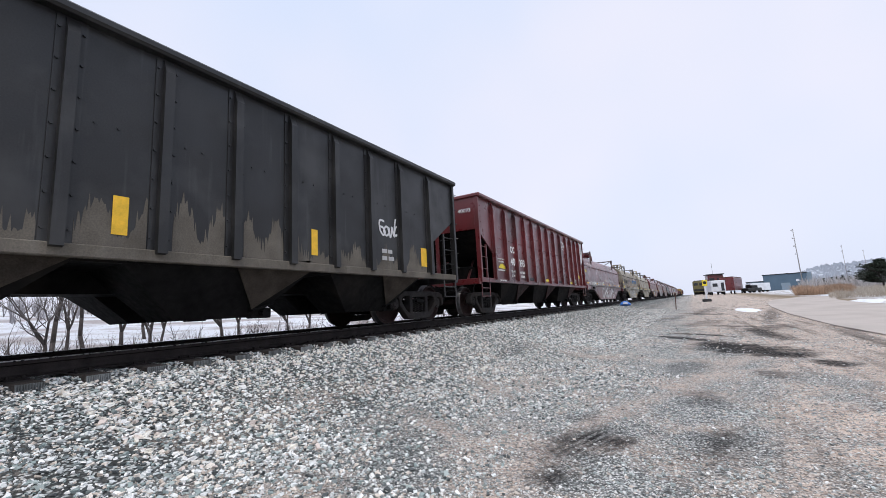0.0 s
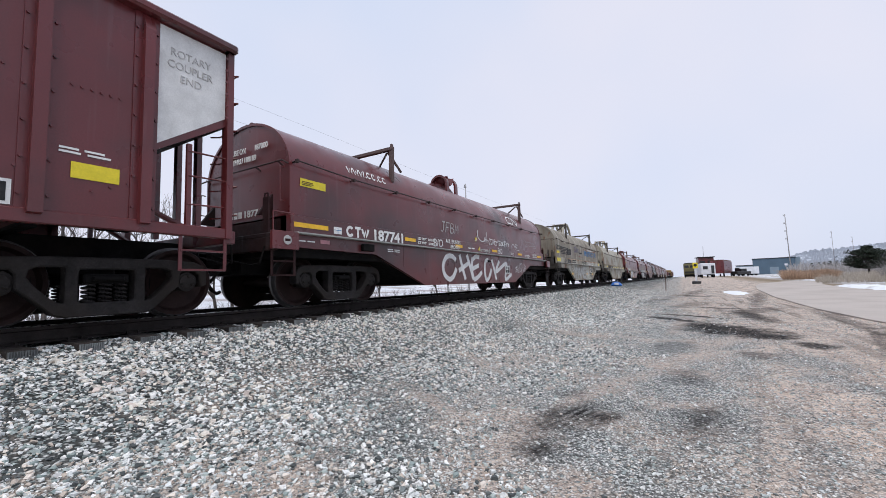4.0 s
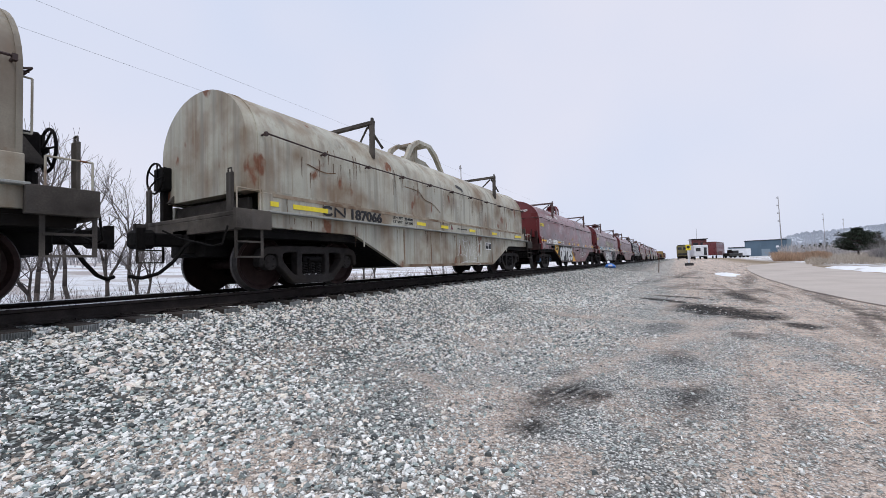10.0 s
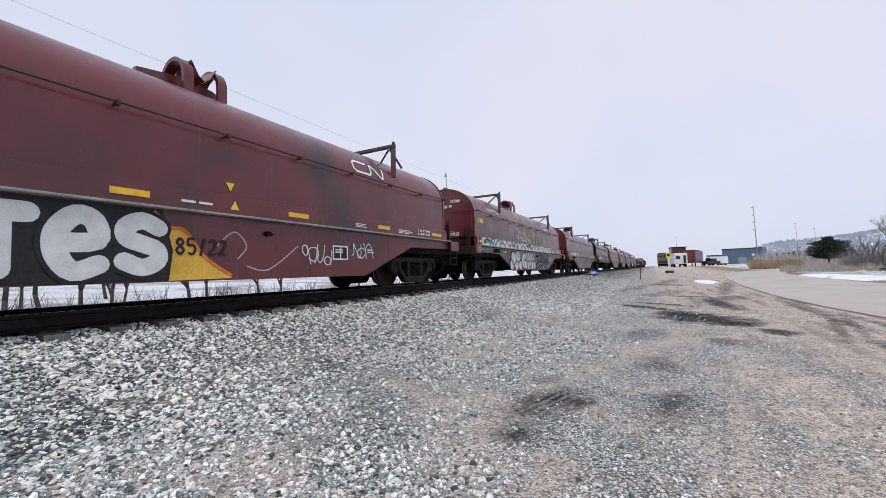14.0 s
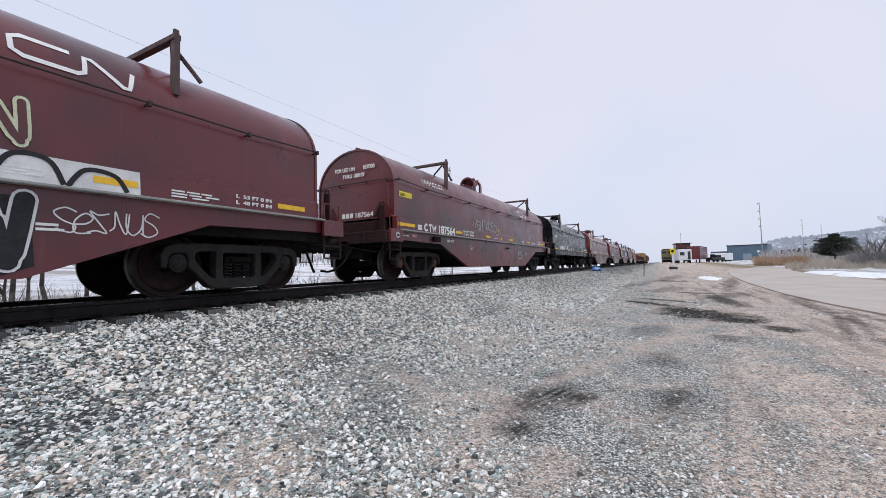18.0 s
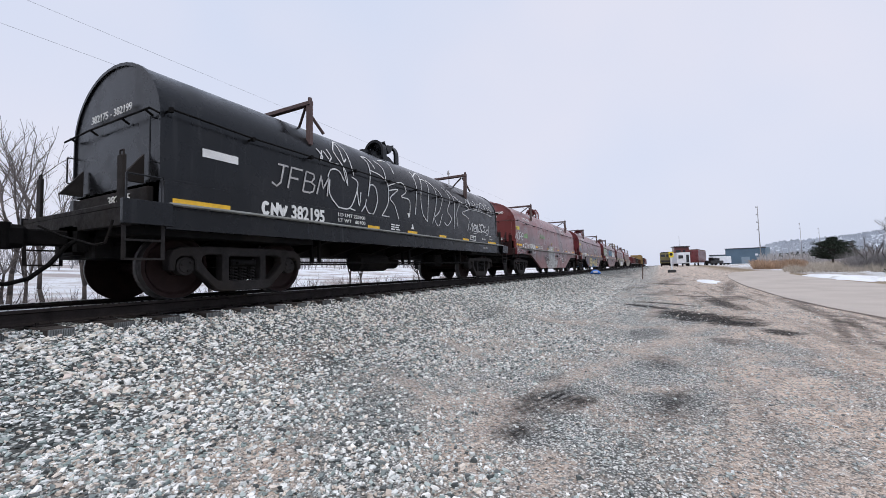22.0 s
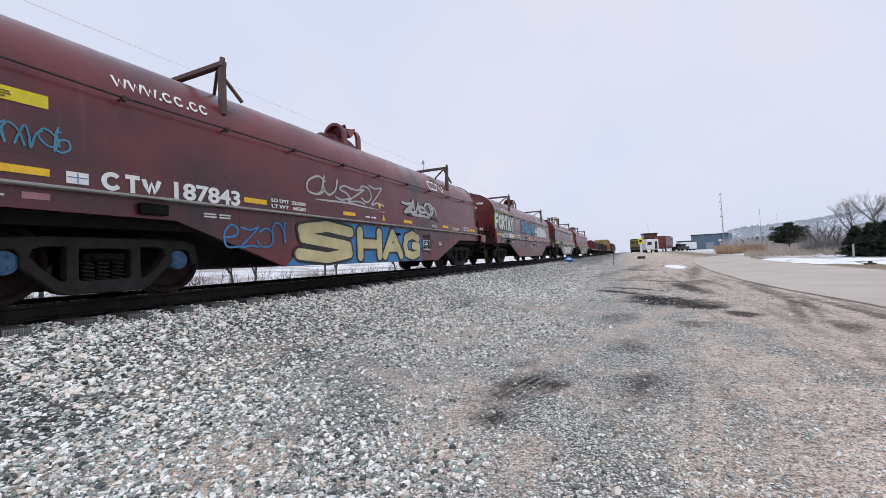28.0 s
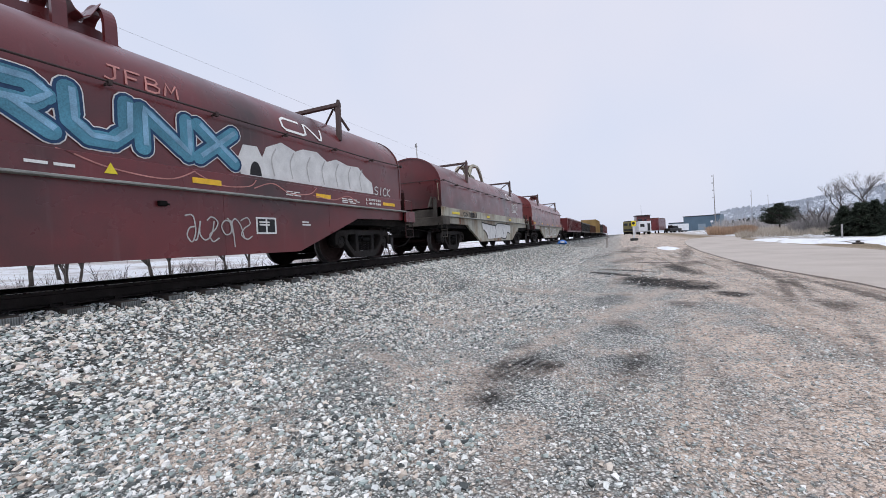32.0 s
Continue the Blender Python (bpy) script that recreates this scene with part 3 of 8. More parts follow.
# railway ties are wooden sleepers set in the ballast
bm = bmesh.new()
box(bm, -1.30, 1.30, -0.115, 0.115, -0.18, 0.0, 0.012)
tie = tagged(part("railway_tie", bm, M_TIE), "dark creosoted wooden tie half buried in ballast", "railway tie", "ties under the track")
bm = bmesh.new()
ribs = []
for k in range(11):
    y = -0.10 + k * 0.02
    ribs += [(1.304, y - 0.006), (1.316, y - 0.004), (1.316, y + 0.004), (1.304, y + 0.006)]
prism(bm, [(1.300, -0.108)] + ribs + [(1.300, 0.108)], "z", -0.125, -0.008)
END_PLATE = part("end_plate", bm, mat("dull_zinc_plate", (0.20, 0.21, 0.21), rough=0.6, metal=0.3, vary=0.3, scale=9, rand=0.4), tie, "ribbed galvanised plate pressed into the tie end")
for s in (-1, 1):
    bm = bmesh.new()
    box(bm, s * 0.7545 - 0.19, s * 0.7545 + 0.19, -0.09, 0.09, 0.0, 0.014)
    for dy in (-0.06, 0.06):
        for dx in (-0.10, 0.10):
            box(bm, s * 0.7545 + dx - 0.02, s * 0.7545 + dx + 0.02, dy - 0.012, dy + 0.012, 0.014, 0.045)
    part("tie_plate", bm, M_RAIL, tie)
tie.matrix_basis = pose(TRACK_X, -3.0, RAIL_Z - 0.195)
TIE_STEP = 0.545
TIE_Y = [-3.0 + TIE_STEP * k for k in range(75)]
for y in TIE_Y[1:]:
    copy_thing(tie, pose(TRACK_X + 0.02 * math.sin(y * 7.1), y + 0.01 * math.sin(y * 3.3), RAIL_Z - 0.195, 0, 0, 0.6 * math.sin(y * 5.7)))


M_STONE = mat("crushed_ballast_stone", (1.0, 1.0, 1.0), rough=0.9, vary=0.12, scale=20, fine=120, bump=0.2, spec=0.25, island=1.0,
              tones=((0.09, 0.10, 0.10), (0.31, 0.37, 0.355), (0.68, 0.70, 0.69), (0.22, 0.25, 0.245), (0.88, 0.88, 0.85), (0.45, 0.505, 0.485), (0.78, 0.70, 0.62), (0.96, 0.95, 0.92), (0.13, 0.14, 0.14), (0.58, 0.50, 0.43), (0.80, 0.82, 0.80), (0.94, 0.92, 0.89)))
M_GRAVEL = mat("fine_crushed_gravel", (1.0, 1.0, 1.0), rough=0.9, vary=0.12, scale=20, fine=120, bump=0.2, spec=0.25, island=1.0,
               tones=((0.24, 0.25, 0.245), (0.38, 0.42, 0.405), (0.62, 0.64, 0.63), (0.32, 0.34, 0.33), (0.80, 0.79, 0.76), (0.49, 0.53, 0.51), (0.70, 0.62, 0.55), (0.88, 0.86, 0.83), (0.52, 0.45, 0.39), (0.74, 0.75, 0.73)))


def stones(name, label, count, area, size, seed, margin=(50, 60), sink=0.35, material=None):
    """Loose angular stones strewn over a stretch of ground."""
    rng = np.random.default_rng(seed)
    (xa, xb), (ya, yb) = area
    u = rng.random(count)
    y = ya + (yb - ya) * (rng.random(count) ** 1.5)
    x = xa + (xb - xa) * u
    keep = stony(x, y) > rng.random(count)
    lo, hi = margin
    keep &= np.clip((hi - x + 0.5 * np.sin(y * 1.3) + 0.3 * np.sin(y * 3.1 + 1)) / (hi - lo), 0, 1) > rng.random(count)
    keep &= np.clip((yb - y) / (0.35 * (yb - ya)), 0, 1) > rng.random(count)
    x, y = x[keep], y[keep]
    count = len(x)
    d = size[0] + (size[1] - size[0]) * rng.random(count) ** 2.0
    z = np.array([height(a, b) for a, b in zip(x, y)])
    corner = np.array([(a, b, c) for a in (-1, 1) for b in (-1, 1) for c in (-1, 1)], float)
    v = corner[None] * (0.5 + 0.75 * (rng.random((count, 8, 3)) - 0.35))
    v *= (np.stack([np.ones(count), 0.55 + 0.4 * rng.random(count), 0.35 + 0.35 * rng.random(count)], 1) * d[:, None] * 0.5)[:, None]
    a = rng.random(count) * 2 * np.pi
    tilt = (rng.random(count) - 0.5) * 1.1
    ct, st_ = np.cos(tilt)[:, None], np.sin(tilt)[:, None]
    v[..., 0], v[..., 2] = v[..., 0] * ct - v[..., 2] * st_, v[..., 0] * st_ + v[..., 2] * ct
    ca, sa = np.cos(a)[:, None], np.sin(a)[:, None]
    v[..., 0], v[..., 1] = v[..., 0] * ca - v[..., 1] * sa, v[..., 0] * sa + v[..., 1] * ca
    v += np.stack([x, y, z + d * (0.22 - 0.22 * sink)], 1)[:, None]
    quads = np.array(((0, 1, 3, 2), (4, 6, 7, 5), (0, 4, 5, 1), (2, 3, 7, 6), (0, 2, 6, 4), (1, 5, 7, 3)))
    faces = (quads[None] + 8 * np.arange(count)[:, None, None]).reshape(-1, 4)
    me = bpy.data.meshes.new(name)
    me.from_pydata(v.reshape(-1, 3).tolist(), [], faces.tolist())
    me.materials.append(material or M_STONE)
    return tagged(new(name, me), label, "gravel", kind="stuff")


stones("ballast", "loose angular grey and white ballast stones", 88000, ((-6.03, 0.6), (0.4, 17.0)), (0.018, 0.054), 3, (-2.9, -0.4))
stones("crushed_gravel", "fine crushed grey gravel over packed dirt", 84000, ((-3.2, 3.4), (1.0, 17.0)), (0.010, 0.034), 5, material=M_GRAVEL)
stones("shoulder_ballast", "grey ballast stones along the ties", 22000, ((-6.03, -1.5), (10.0, 40.0)), (0.03, 0.08), 8)
M_PALESTONE = mat("cream_ballast_stone", (1.0, 1.0, 1.0), rough=0.9, vary=0.12, scale=20, fine=120, bump=0.2, spec=0.25, island=1.0, tones=((0.86, 0.81, 0.72), (0.92, 0.91, 0.88), (0.72, 0.62, 0.56), (0.88, 0.85, 0.78), (0.82, 0.75, 0.67), (0.95, 0.93, 0.90)))
stones("pale_ballast", "larger cream and pinkish stones among the ballast", 2600, ((-5.6, -2.6), (1.5, 12.0)), (0.035, 0.085), 12, (-4.4, -2.8), 0.2, M_PALESTONE)
stones("lot_gravel", "scattered grey stones over the far lot", 16000, ((-3.0, 3.2), (10.0, 45.0)), (0.02, 0.06), 9, material=M_GRAVEL)

# ---- railcars: built round their centre, rail top at z = 0, +x towards the lot ----
WHEEL_R, AXLE = 0.457, 0.889


def letters(text, size, material, parent, x, y, z, name="lettering", label="", width=None, lean=0.0, depth=0.004, bold=0.0, end=False, tilt=0.0):
    """Writing on a car's side: starts at y, sits on z, runs away along the car. end: on the end wall, from x towards +x."""
    cu = bpy.data.curves.new("text", "FONT")
    cu.resolution_u = 4
    cu.body, cu.size, cu.extrude, cu.offset, cu.shear = text, size, depth, bold, lean
    ob = bpy.data.objects.new("text", cu)
    me = bpy.data.meshes.new_from_object(ob)
    bpy.data.objects.remove(ob)
    me.materials.clear()
    me.materials.append(material)
    xs = [v.co.x for v in me.vertices]
    wide = max(xs) - min(xs) if xs else 1
    k = width / wide if width else 1.0
    o = new(name, me)
    o.parent = parent
    turn = Matrix.Rotation(radians(90), 4, "X") if end else Matrix.Rotation(radians(90), 4, "Z") @ Matrix.Rotation(radians(90), 4, "X")
    me.transform(Matrix.Translation((x, y, z)) @ turn @ Matrix.Rotation(radians(tilt), 4, "Z") @ Matrix.Diagonal((k, 1, 1, 1)))
    if label:
        o["label"] = label
    return o


def plate(name, material, parent, x, y0, y1, z0, z1, label="", thick=0.006):
    bm = bmesh.new()
    box(bm, x, x + thick, y0, y1, z0, z1)
    return part(name, bm, material, parent, label)


def sideframe_mesh():
    """A cast truck side frame in one piece: arched top chord, bearing jaws, two windows and the spring opening."""
    bm = bmesh.new()
    h, d = WHEEL_R, 0.09
    half = [(0.55, 0.285), (0.96, 0.265), (1.08, 0.215), (1.13, 0.11), (1.13, -0.05), (1.06, -0.08), (1.03, 0.09), (0.97, 0.135), (0.82, 0.135), (0.78, 0.09), (0.775, -0.06), (0.67, -0.15), (0.57, -0.25), (0.48, -0.345), (0.38, -0.38)]
    outer = half + [(-y, z) for y, z in reversed(half)]
    window = [(0.38, 0.175), (0.60, 0.17), (0.675, 0.135), (0.69, 0.06), (0.63, -0.03), (0.52, -0.15), (0.44, -0.215), (0.38, -0.23)]
    holes = [window, [(-y, z) for y, z in window], [(-0.26, 0.15), (0.26, 0.15), (0.27, 0.11), (0.27, -0.20), (0.24, -0.225), (-0.24, -0.225), (-0.27, -0.20), (-0.27, 0.11)]]
    edges = []
    for loop in [outer] + holes:
        vs = [bm.verts.new((-d, y, h + z)) for y, z in loop]
        edges += [bm.edges.new((vs[k], vs[(k + 1) % len(vs)])) for k in range(len(vs))]
    bmesh.ops.triangle_fill(bm, edges=edges, use_beauty=True, use_dissolve=False)
    grown = bmesh.ops.extrude_face_region(bm, geom=list(bm.faces))
    bmesh.ops.translate(bm, verts=[v for v in grown["geom"] if isinstance(v, bmesh.types.BMVert)], vec=(2 * d, 0, 0))
    bmesh.ops.recalc_face_normals(bm, faces=bm.faces)
    sharp = [e for e in bm.edges if len(e.link_faces) == 2 and e.calc_face_angle(0) > 1.3]
    bmesh.ops.bevel(bm, geom=sharp, offset=0.014, segments=1, affect="EDGES")
    return bm


def spring_mesh(x=0.0):
    bm = bmesh.new()
    for k in (-1, 0, 1):
        y0 = k * 0.155
        pts = [(x + 0.055 * math.sin(a), y0 + 0.06 * math.cos(a), WHEEL_R - 0.225 + 0.21 * a / (math.pi * 9)) for a in [i * math.pi / 5 for i in range(46)]]
        tube(bm, pts, 0.013, 5)
    return bm


def wheelset_mesh():
    bm = bmesh.new()
    for s in (-1, 1):
        wheel = [(0.665, 0.30), (0.665, 0.485), (0.69, 0.485), (0.705, 0.462), (0.798, 0.455), (0.808, 0.446), (0.81, 0.40), (0.79, 0.385), (0.755, 0.36), (0.735, 0.22), (0.76, 0.13), (0.82, 0.125), (0.82, 0.08)]
        turned(bm, [(s * x, r) for x, r in wheel], 40)
        turned(bm, [(s * 0.82, 0.075), (s * 0.90, 0.075)], 16)
    turned(bm, [(-0.68, 0.085), (0.68, 0.085)], 16)
    for f in bm.faces:
        r = math.hypot(f.calc_center_median().y, f.calc_center_median().z)
        f.material_index = 1 if r > 0.4455 and abs(f.calc_center_median().x) > 0.69 else 0
    return bm


def cap_mesh(s):
    bm = bmesh.new()
    if s:
        turned(bm, [(s * 0.90, 0.128), (s * 1.02, 0.132), (s * 1.045, 0.126), (s * 1.05, 0.100), (s * 1.062, 0.092), (s * 1.066, 0.05)], 24)
        for k in range(3):
            a = 2 * math.pi * k / 3
            rod(bm, (s * 1.05, 0.068 * math.cos(a), 0.068 * math.sin(a)), (s * 1.085, 0.068 * math.cos(a), 0.068 * math.sin(a)), 0.017, 6)
    return bm


WHEELSETS = []   # (wheelset, car)
PROTO = {}


def trucks(car, half, cap_material=None, turning=True):
    """Two trucks with their centres half a length from the car's middle."""
    if not PROTO:
        for key, bm, m, sm in (("sideframe", sideframe_mesh(), M_TRUCK, 35), ("spring", spring_mesh(), M_TRUCK, 60), ("wheelset", wheelset_mesh(), [M_WHEEL, M_RIM], 40), ("bolster", None, M_UNDER, None)):
            if bm is None:
                bm = bmesh.new()
                box(bm, -1.07, 1.07, -0.22, 0.22, WHEEL_R - 0.01, WHEEL_R + 0.10, 0.02)
                box(bm, -1.13, 1.13, -0.15, 0.15, WHEEL_R + 0.02, WHEEL_R + 0.07, 0.01)
                box(bm, -0.75, 0.75, -0.60, -0.48, 0.25, 0.55, 0.02)
                box(bm, -0.75, 0.75, 0.48, 0.60, 0.25, 0.55, 0.02)
                box(bm, -0.35, 0.35, -0.35, 0.35, WHEEL_R + 0.1, 0.80, 0.03)
            ob = part(key, bm, m, None, smooth=sm)
            PROTO[key] = ob.data
            bpy.data.objects.remove(ob)
        for m in (M_TRUCK, M_BLUE, M_RUST):
            for s in (-1, 1):
                ob = part("bearing_cap", cap_mesh(s), m, None, smooth=35)
                PROTO["bearing_cap", m.name, s] = ob.data
                bpy.data.objects.remove(ob)
    for e in (-1, 1):
        y = e * half
        for s in (-1, 1):
            sf = new("truck_sideframe", PROTO["sideframe"])
            sf.parent, sf.matrix_basis = car, pose(s * 1.0, y, 0)
            sp = new("spring_nest", PROTO["spring"])
            sp.parent = sf
        bo = new("truck_bolster", PROTO["bolster"])
        bo.parent, bo.matrix_basis = car, pose(0, y, 0)
        for a in (-1, 1):
            ws = new("wheelset", PROTO["wheelset"])
            ws.parent, ws.matrix_basis = car, pose(0, y + a * AXLE, WHEEL_R)
            for s in (-1, 1):
                cp = new("bearing_cap", PROTO["bearing_cap", (cap_material if cap_material and e < 0 else M_TRUCK).name, s])
                cp.parent = ws
            if turning:
                WHEELSETS.append((ws, car, y + a * AXLE))


def coupler(car, y, out):
    """Draft sill, knuckle coupler and air hose at one end; out is -1 or 1."""
    bm = bmesh.new()
    box(bm, -0.22, 0.22, min(y, y - out * 1.2), max(y, y - out * 1.2), 0.62, 1.02, 0.02)
    box(bm, -0.10, 0.10, min(y, y + out * 0.42), max(y, y + out * 0.42), 0.74, 0.94, 0.02)
    box(bm, -0.20, 0.17, min(y + out * 0.40, y + out * 0.66), max(y + out * 0.40, y + out * 0.66), 0.70, 0.98, 0.05)
    rod(bm, (0.12, y + out * 0.60, 0.68), (0.12, y + out * 0.60, 1.0), 0.06, 10)
    part("coupler", bm, M_UNDER, car)
    bm = bmesh.new()
    pts = [(0.35, y + out * 0.02, 0.80), (0.36, y + out * 0.12, 0.72), (0.33, y + out * 0.26, 0.50), (0.25, y + out * 0.42, 0.33), (0.12, y + out * 0.58, 0.27), (0.0, y + out * 0.70, 0.30)]
    tube(bm, pts, 0.026, 8)
    part("air_hose", bm, M_UNDER, car)
    bm = bmesh.new()
    tube(bm, [(1.35, y + out * 0.05, 0.98), (1.30, y + out * 0.10, 0.72), (1.1, y + out * 0.12, 0.70), (0.3, y + out * 0.16, 0.86), (0.1, y + out * 0.3, 0.98)], 0.014, 6)
    part("uncoupling_lever", bm, M_UNDER, car)


def ladder_step(car, x, y0, y1, top, low, material):
    """A hanging sill step: two straps and two rungs."""
    bm = bmesh.new()
    for y in (y0, y1):
        box(bm, x - 0.006, x + 0.006, y - 0.022, y + 0.022, low, top)
    for z in (low + 0.012, (low + top) / 2 + 0.02):
        box(bm, x - 0.02, x + 0.02, y0, y1, z - 0.012, z + 0.012)
    return part("sill_step", bm, material, car)


def grab(bm, p, q, out, r=0.011):
    """A bent grab iron between two feet."""
    p, q, o = Vector(p), Vector(q), Vector(out)
    tube(bm, [p, p + o, q + o, q], r, 6)


def arch(w, z_side, z_top, n=18, power=2.0):
    """The cover's cross-section above its straight sides, from +x over the crown to -x."""
    return [(w * math.cos(math.pi * k / n), z_side + (z_top - z_side) * math.sin(math.pi * k / n) ** (2.0 / power)) for k in range(n + 1)]


def coil_car(name, label, body, cover, half_len=7.53, half_cover=7.07, half_truck=5.64, cap=None, bands=False, deep=True, group="coil cars in the train", detail=2, brackets=(-4.10, 4.60), hoop_y=0.10, dark_end=None, z_split=1.55, hood_top=3.38, under=None, tall_hoop=False, slope=(4.98, 3.12), brow=0.0, front_brake=False, hood_shift=0.05):
    car = tagged(new(name), label, "railcar", group)
    w = 1.22
    # hull: side plates under the sill, sloped up to the trucks
    for s in (-1, 1):
        bm = bmesh.new()
        low = 0.30 if deep else 0.86
        x0, x1 = (s * 1.30, s * 1.385) if s > 0 else (s * 1.385, s * 1.30)
        if deep:
            pts = [(-half_cover, 1.22), (-half_cover, 1.00), (-slope[0], 0.97), (-slope[1], low), (slope[1], low), (slope[0], 0.97), (half_cover, 1.00), (half_cover, 1.22)]
        else:
            pts = [(-half_cover, 1.22), (-half_cover, 0.92), (half_cover, 0.92), (half_cover, 1.22)]
        prism(bm, pts, "x", x0, x1)
        hull = part("side_sill", bm, under or body, car)
        bm = bmesh.new()
        box(bm, s * 1.24 if s > 0 else s * 1.50, s * 1.50 if s > 0 else s * 1.24, -half_cover, half_cover, 1.215, 1.245, 0.006)
        part("sill_flange", bm, M_SILL, car, "dusty pale flange along the sill")
        bm = bmesh.new()
        box(bm, s * 1.20 if s > 0 else s * 1.33, s * 1.33 if s > 0 else s * 1.20, -half_cover, half_cover, 1.245, z_split, 0.008)
        part("trough_side", bm, body, car)
        if deep and detail > 1:
            for y in (-4.0, -1.6, 1.6, 4.0):
                part("weld_seam", solid(box, min(s * 1.38, s * 1.3885), max(s * 1.38, s * 1.3885), y - 0.02, y + 0.02, 0.75 if abs(y) > 3 else 0.32, 1.21), under or body, car)
    # trough floor, cross ridge and centre sill; near-black colour holds the underside shade
    bm = bmesh.new()
    if deep:
        prism(bm, [(-half_cover, 1.20), (-half_cover, 0.95), (0.05 - slope[0], 0.92), (0.05 - slope[1], 0.34), (slope[1] - 0.05, 0.34), (slope[0] - 0.05, 0.92), (half_cover, 0.95), (half_cover, 1.20)], "x", -1.29, 1.29)
    else:
        box(bm, -1.29, 1.29, -half_cover, half_cover, 0.98, 1.2)
        box(bm, -0.32, 0.32, -half_len, half_len, 0.66, 0.98)
        for k in range(-6, 7):
            prism(bm, [(-1.28, 1.0), (1.28, 1.0), (1.28, 0.92), (0.4, 0.70), (-0.4, 0.70), (-1.28, 0.92)], "y", k * 1.05 - 0.04, k * 1.05 + 0.04)
    part("trough", bm, M_UNDER, car)
    if not deep:
        bm = bmesh.new()
        rod(bm, (0.55, -1.6, 0.55), (0.55, -0.5, 0.55), 0.22, 18)
        rod(bm, (-0.5, 0.6, 0.6), (-0.5, 1.5, 0.6), 0.2, 16)
        box(bm, 0.4, 0.75, 1.9, 2.4, 0.45, 0.8, 0.03)
        for x in (-0.7, 0.85, 1.05):
            rod(bm, (x, -half_truck + 1, 0.52), (x, half_truck - 1, 0.55), 0.018, 6)
            for y in (-3.2, 0, 3.1):
                box(bm, x - 0.03, x + 0.03, y - 0.03, y + 0.03, 0.5, 0.95)
        part("brake_gear", bm, M_UNDER, car)
    # the removable hood
    side = 2.36
    prof = [(w, z_split + 0.012)] + arch(w, side, hood_top, 22, 2.05) + [(-w, z_split + 0.012)]
    bm = bmesh.new()
    ys = [-half_cover + 0.02, half_cover - 0.02]
    rings = [[bm.verts.new((x, y, z)) for x, z in prof] for y in ys]
    for k in range(len(prof) - 1):
        bm.faces.new((rings[0][k], rings[0][k + 1], rings[1][k + 1], rings[1][k]))
    bm.faces.new(rings[0][::-1])
    bm.faces.new(rings[1])
    bmesh.ops.recalc_face_normals(bm, faces=bm.faces)
    hood = part("hood", bm, cover, car, smooth=32)
    if deep and not tall_hoop:
        hood.location.y = hood_shift
    for y in (-half_cover - 0.005, half_cover - 0.045):
        bm = bmesh.new()
        out = [(x * 1.012, z + (0.014 if z > side else 0)) for x, z in prof]
        inn = [(x * 0.985, z - (0.03 if z > side else 0)) for x, z in prof]
        prism(bm, out + inn[::-1], "y", y, y + 0.05)
        part("hood_rim", bm, cover, hood)
    if brow:
        bm = bmesh.new()
        prism(bm, [(x * 1.002, z + 0.003) for x, z in prof], "y", -half_cover - brow, -half_cover + 0.03)
        part("hood_end", bm, cover, hood, smooth=32)
    bm = bmesh.new()
    for s in (-1, 1):
        box(bm, min(s * 1.21, s * 1.26), max(s * 1.21, s * 1.26), -half_cover + 0.03, half_cover - 0.03, z_split + 0.015, z_split + 0.05)
    for y in (-half_cover, half_cover - 0.04):
        box(bm, -1.22, 1.22, y, y + 0.04, z_split + 0.015, z_split + 0.05)
    part("hood_skirt", bm, cover, hood)
    if bands:
        for y in [(-5.55 + 1.37 * k) for k in range(9)]:
            bm = bmesh.new()
            out = [(x * 1.006, z + 0.01) for x, z in prof]
            prism(bm, out + [(a * 0.97, b - 0.03) for a, b in reversed(out)], "y", y, y + 0.07)
            part("hood_band", bm, mat("pale_band_paint", (0.50, 0.47, 0.40), rough=0.7, vary=0.3, scale=4), hood, "pale worn paint band over the hood")
    # long grab rails on brackets, along the sides and across the ends
    bm = bmesh.new()
    for s in (-1, 1):
        pts = [(s * (w + 0.10), -half_cover + 0.08 + k * (2 * half_cover - 0.16) / 10, 2.50 - (0.05 if k % 10 else 0)) for k in range(11)]
        tube(bm, pts, 0.014, 6)
        for p in pts[0::1]:
            rod(bm, (s * (w - 0.02), p[1], p[2] - 0.02), p, 0.016, 6)
            box(bm, p[0] - 0.03, p[0] + 0.03, p[1] - 0.02, p[1] + 0.02, p[2] - 0.045, p[2] + 0.02)
    for e in (-1, 1):
        y = e * (half_cover + 0.09)
        tube(bm, [(-1.30, y, 2.46), (-0.5, y, 2.50), (0.5, y, 2.50), (1.14, y, 2.50), (1.20, y - e * 0.08, 2.45)], 0.014, 6)
        for x in (-1.12, -0.45, 0.45, 1.05):
            rod(bm, (x, e * half_cover, 2.44), (x, y, 2.49), 0.016, 6)
    part("grab_rail", bm, M_UNDER if cover is M_BLACK else mat("dark_rail_paint", (0.045, 0.028, 0.027), rough=0.7), hood)
    if not tall_hoop:
        part("crown_rib", solid(box, -0.03, 0.03, -half_cover + 0.1, half_cover - 0.1, hood_top - 0.02, hood_top + 0.10), cover, hood)
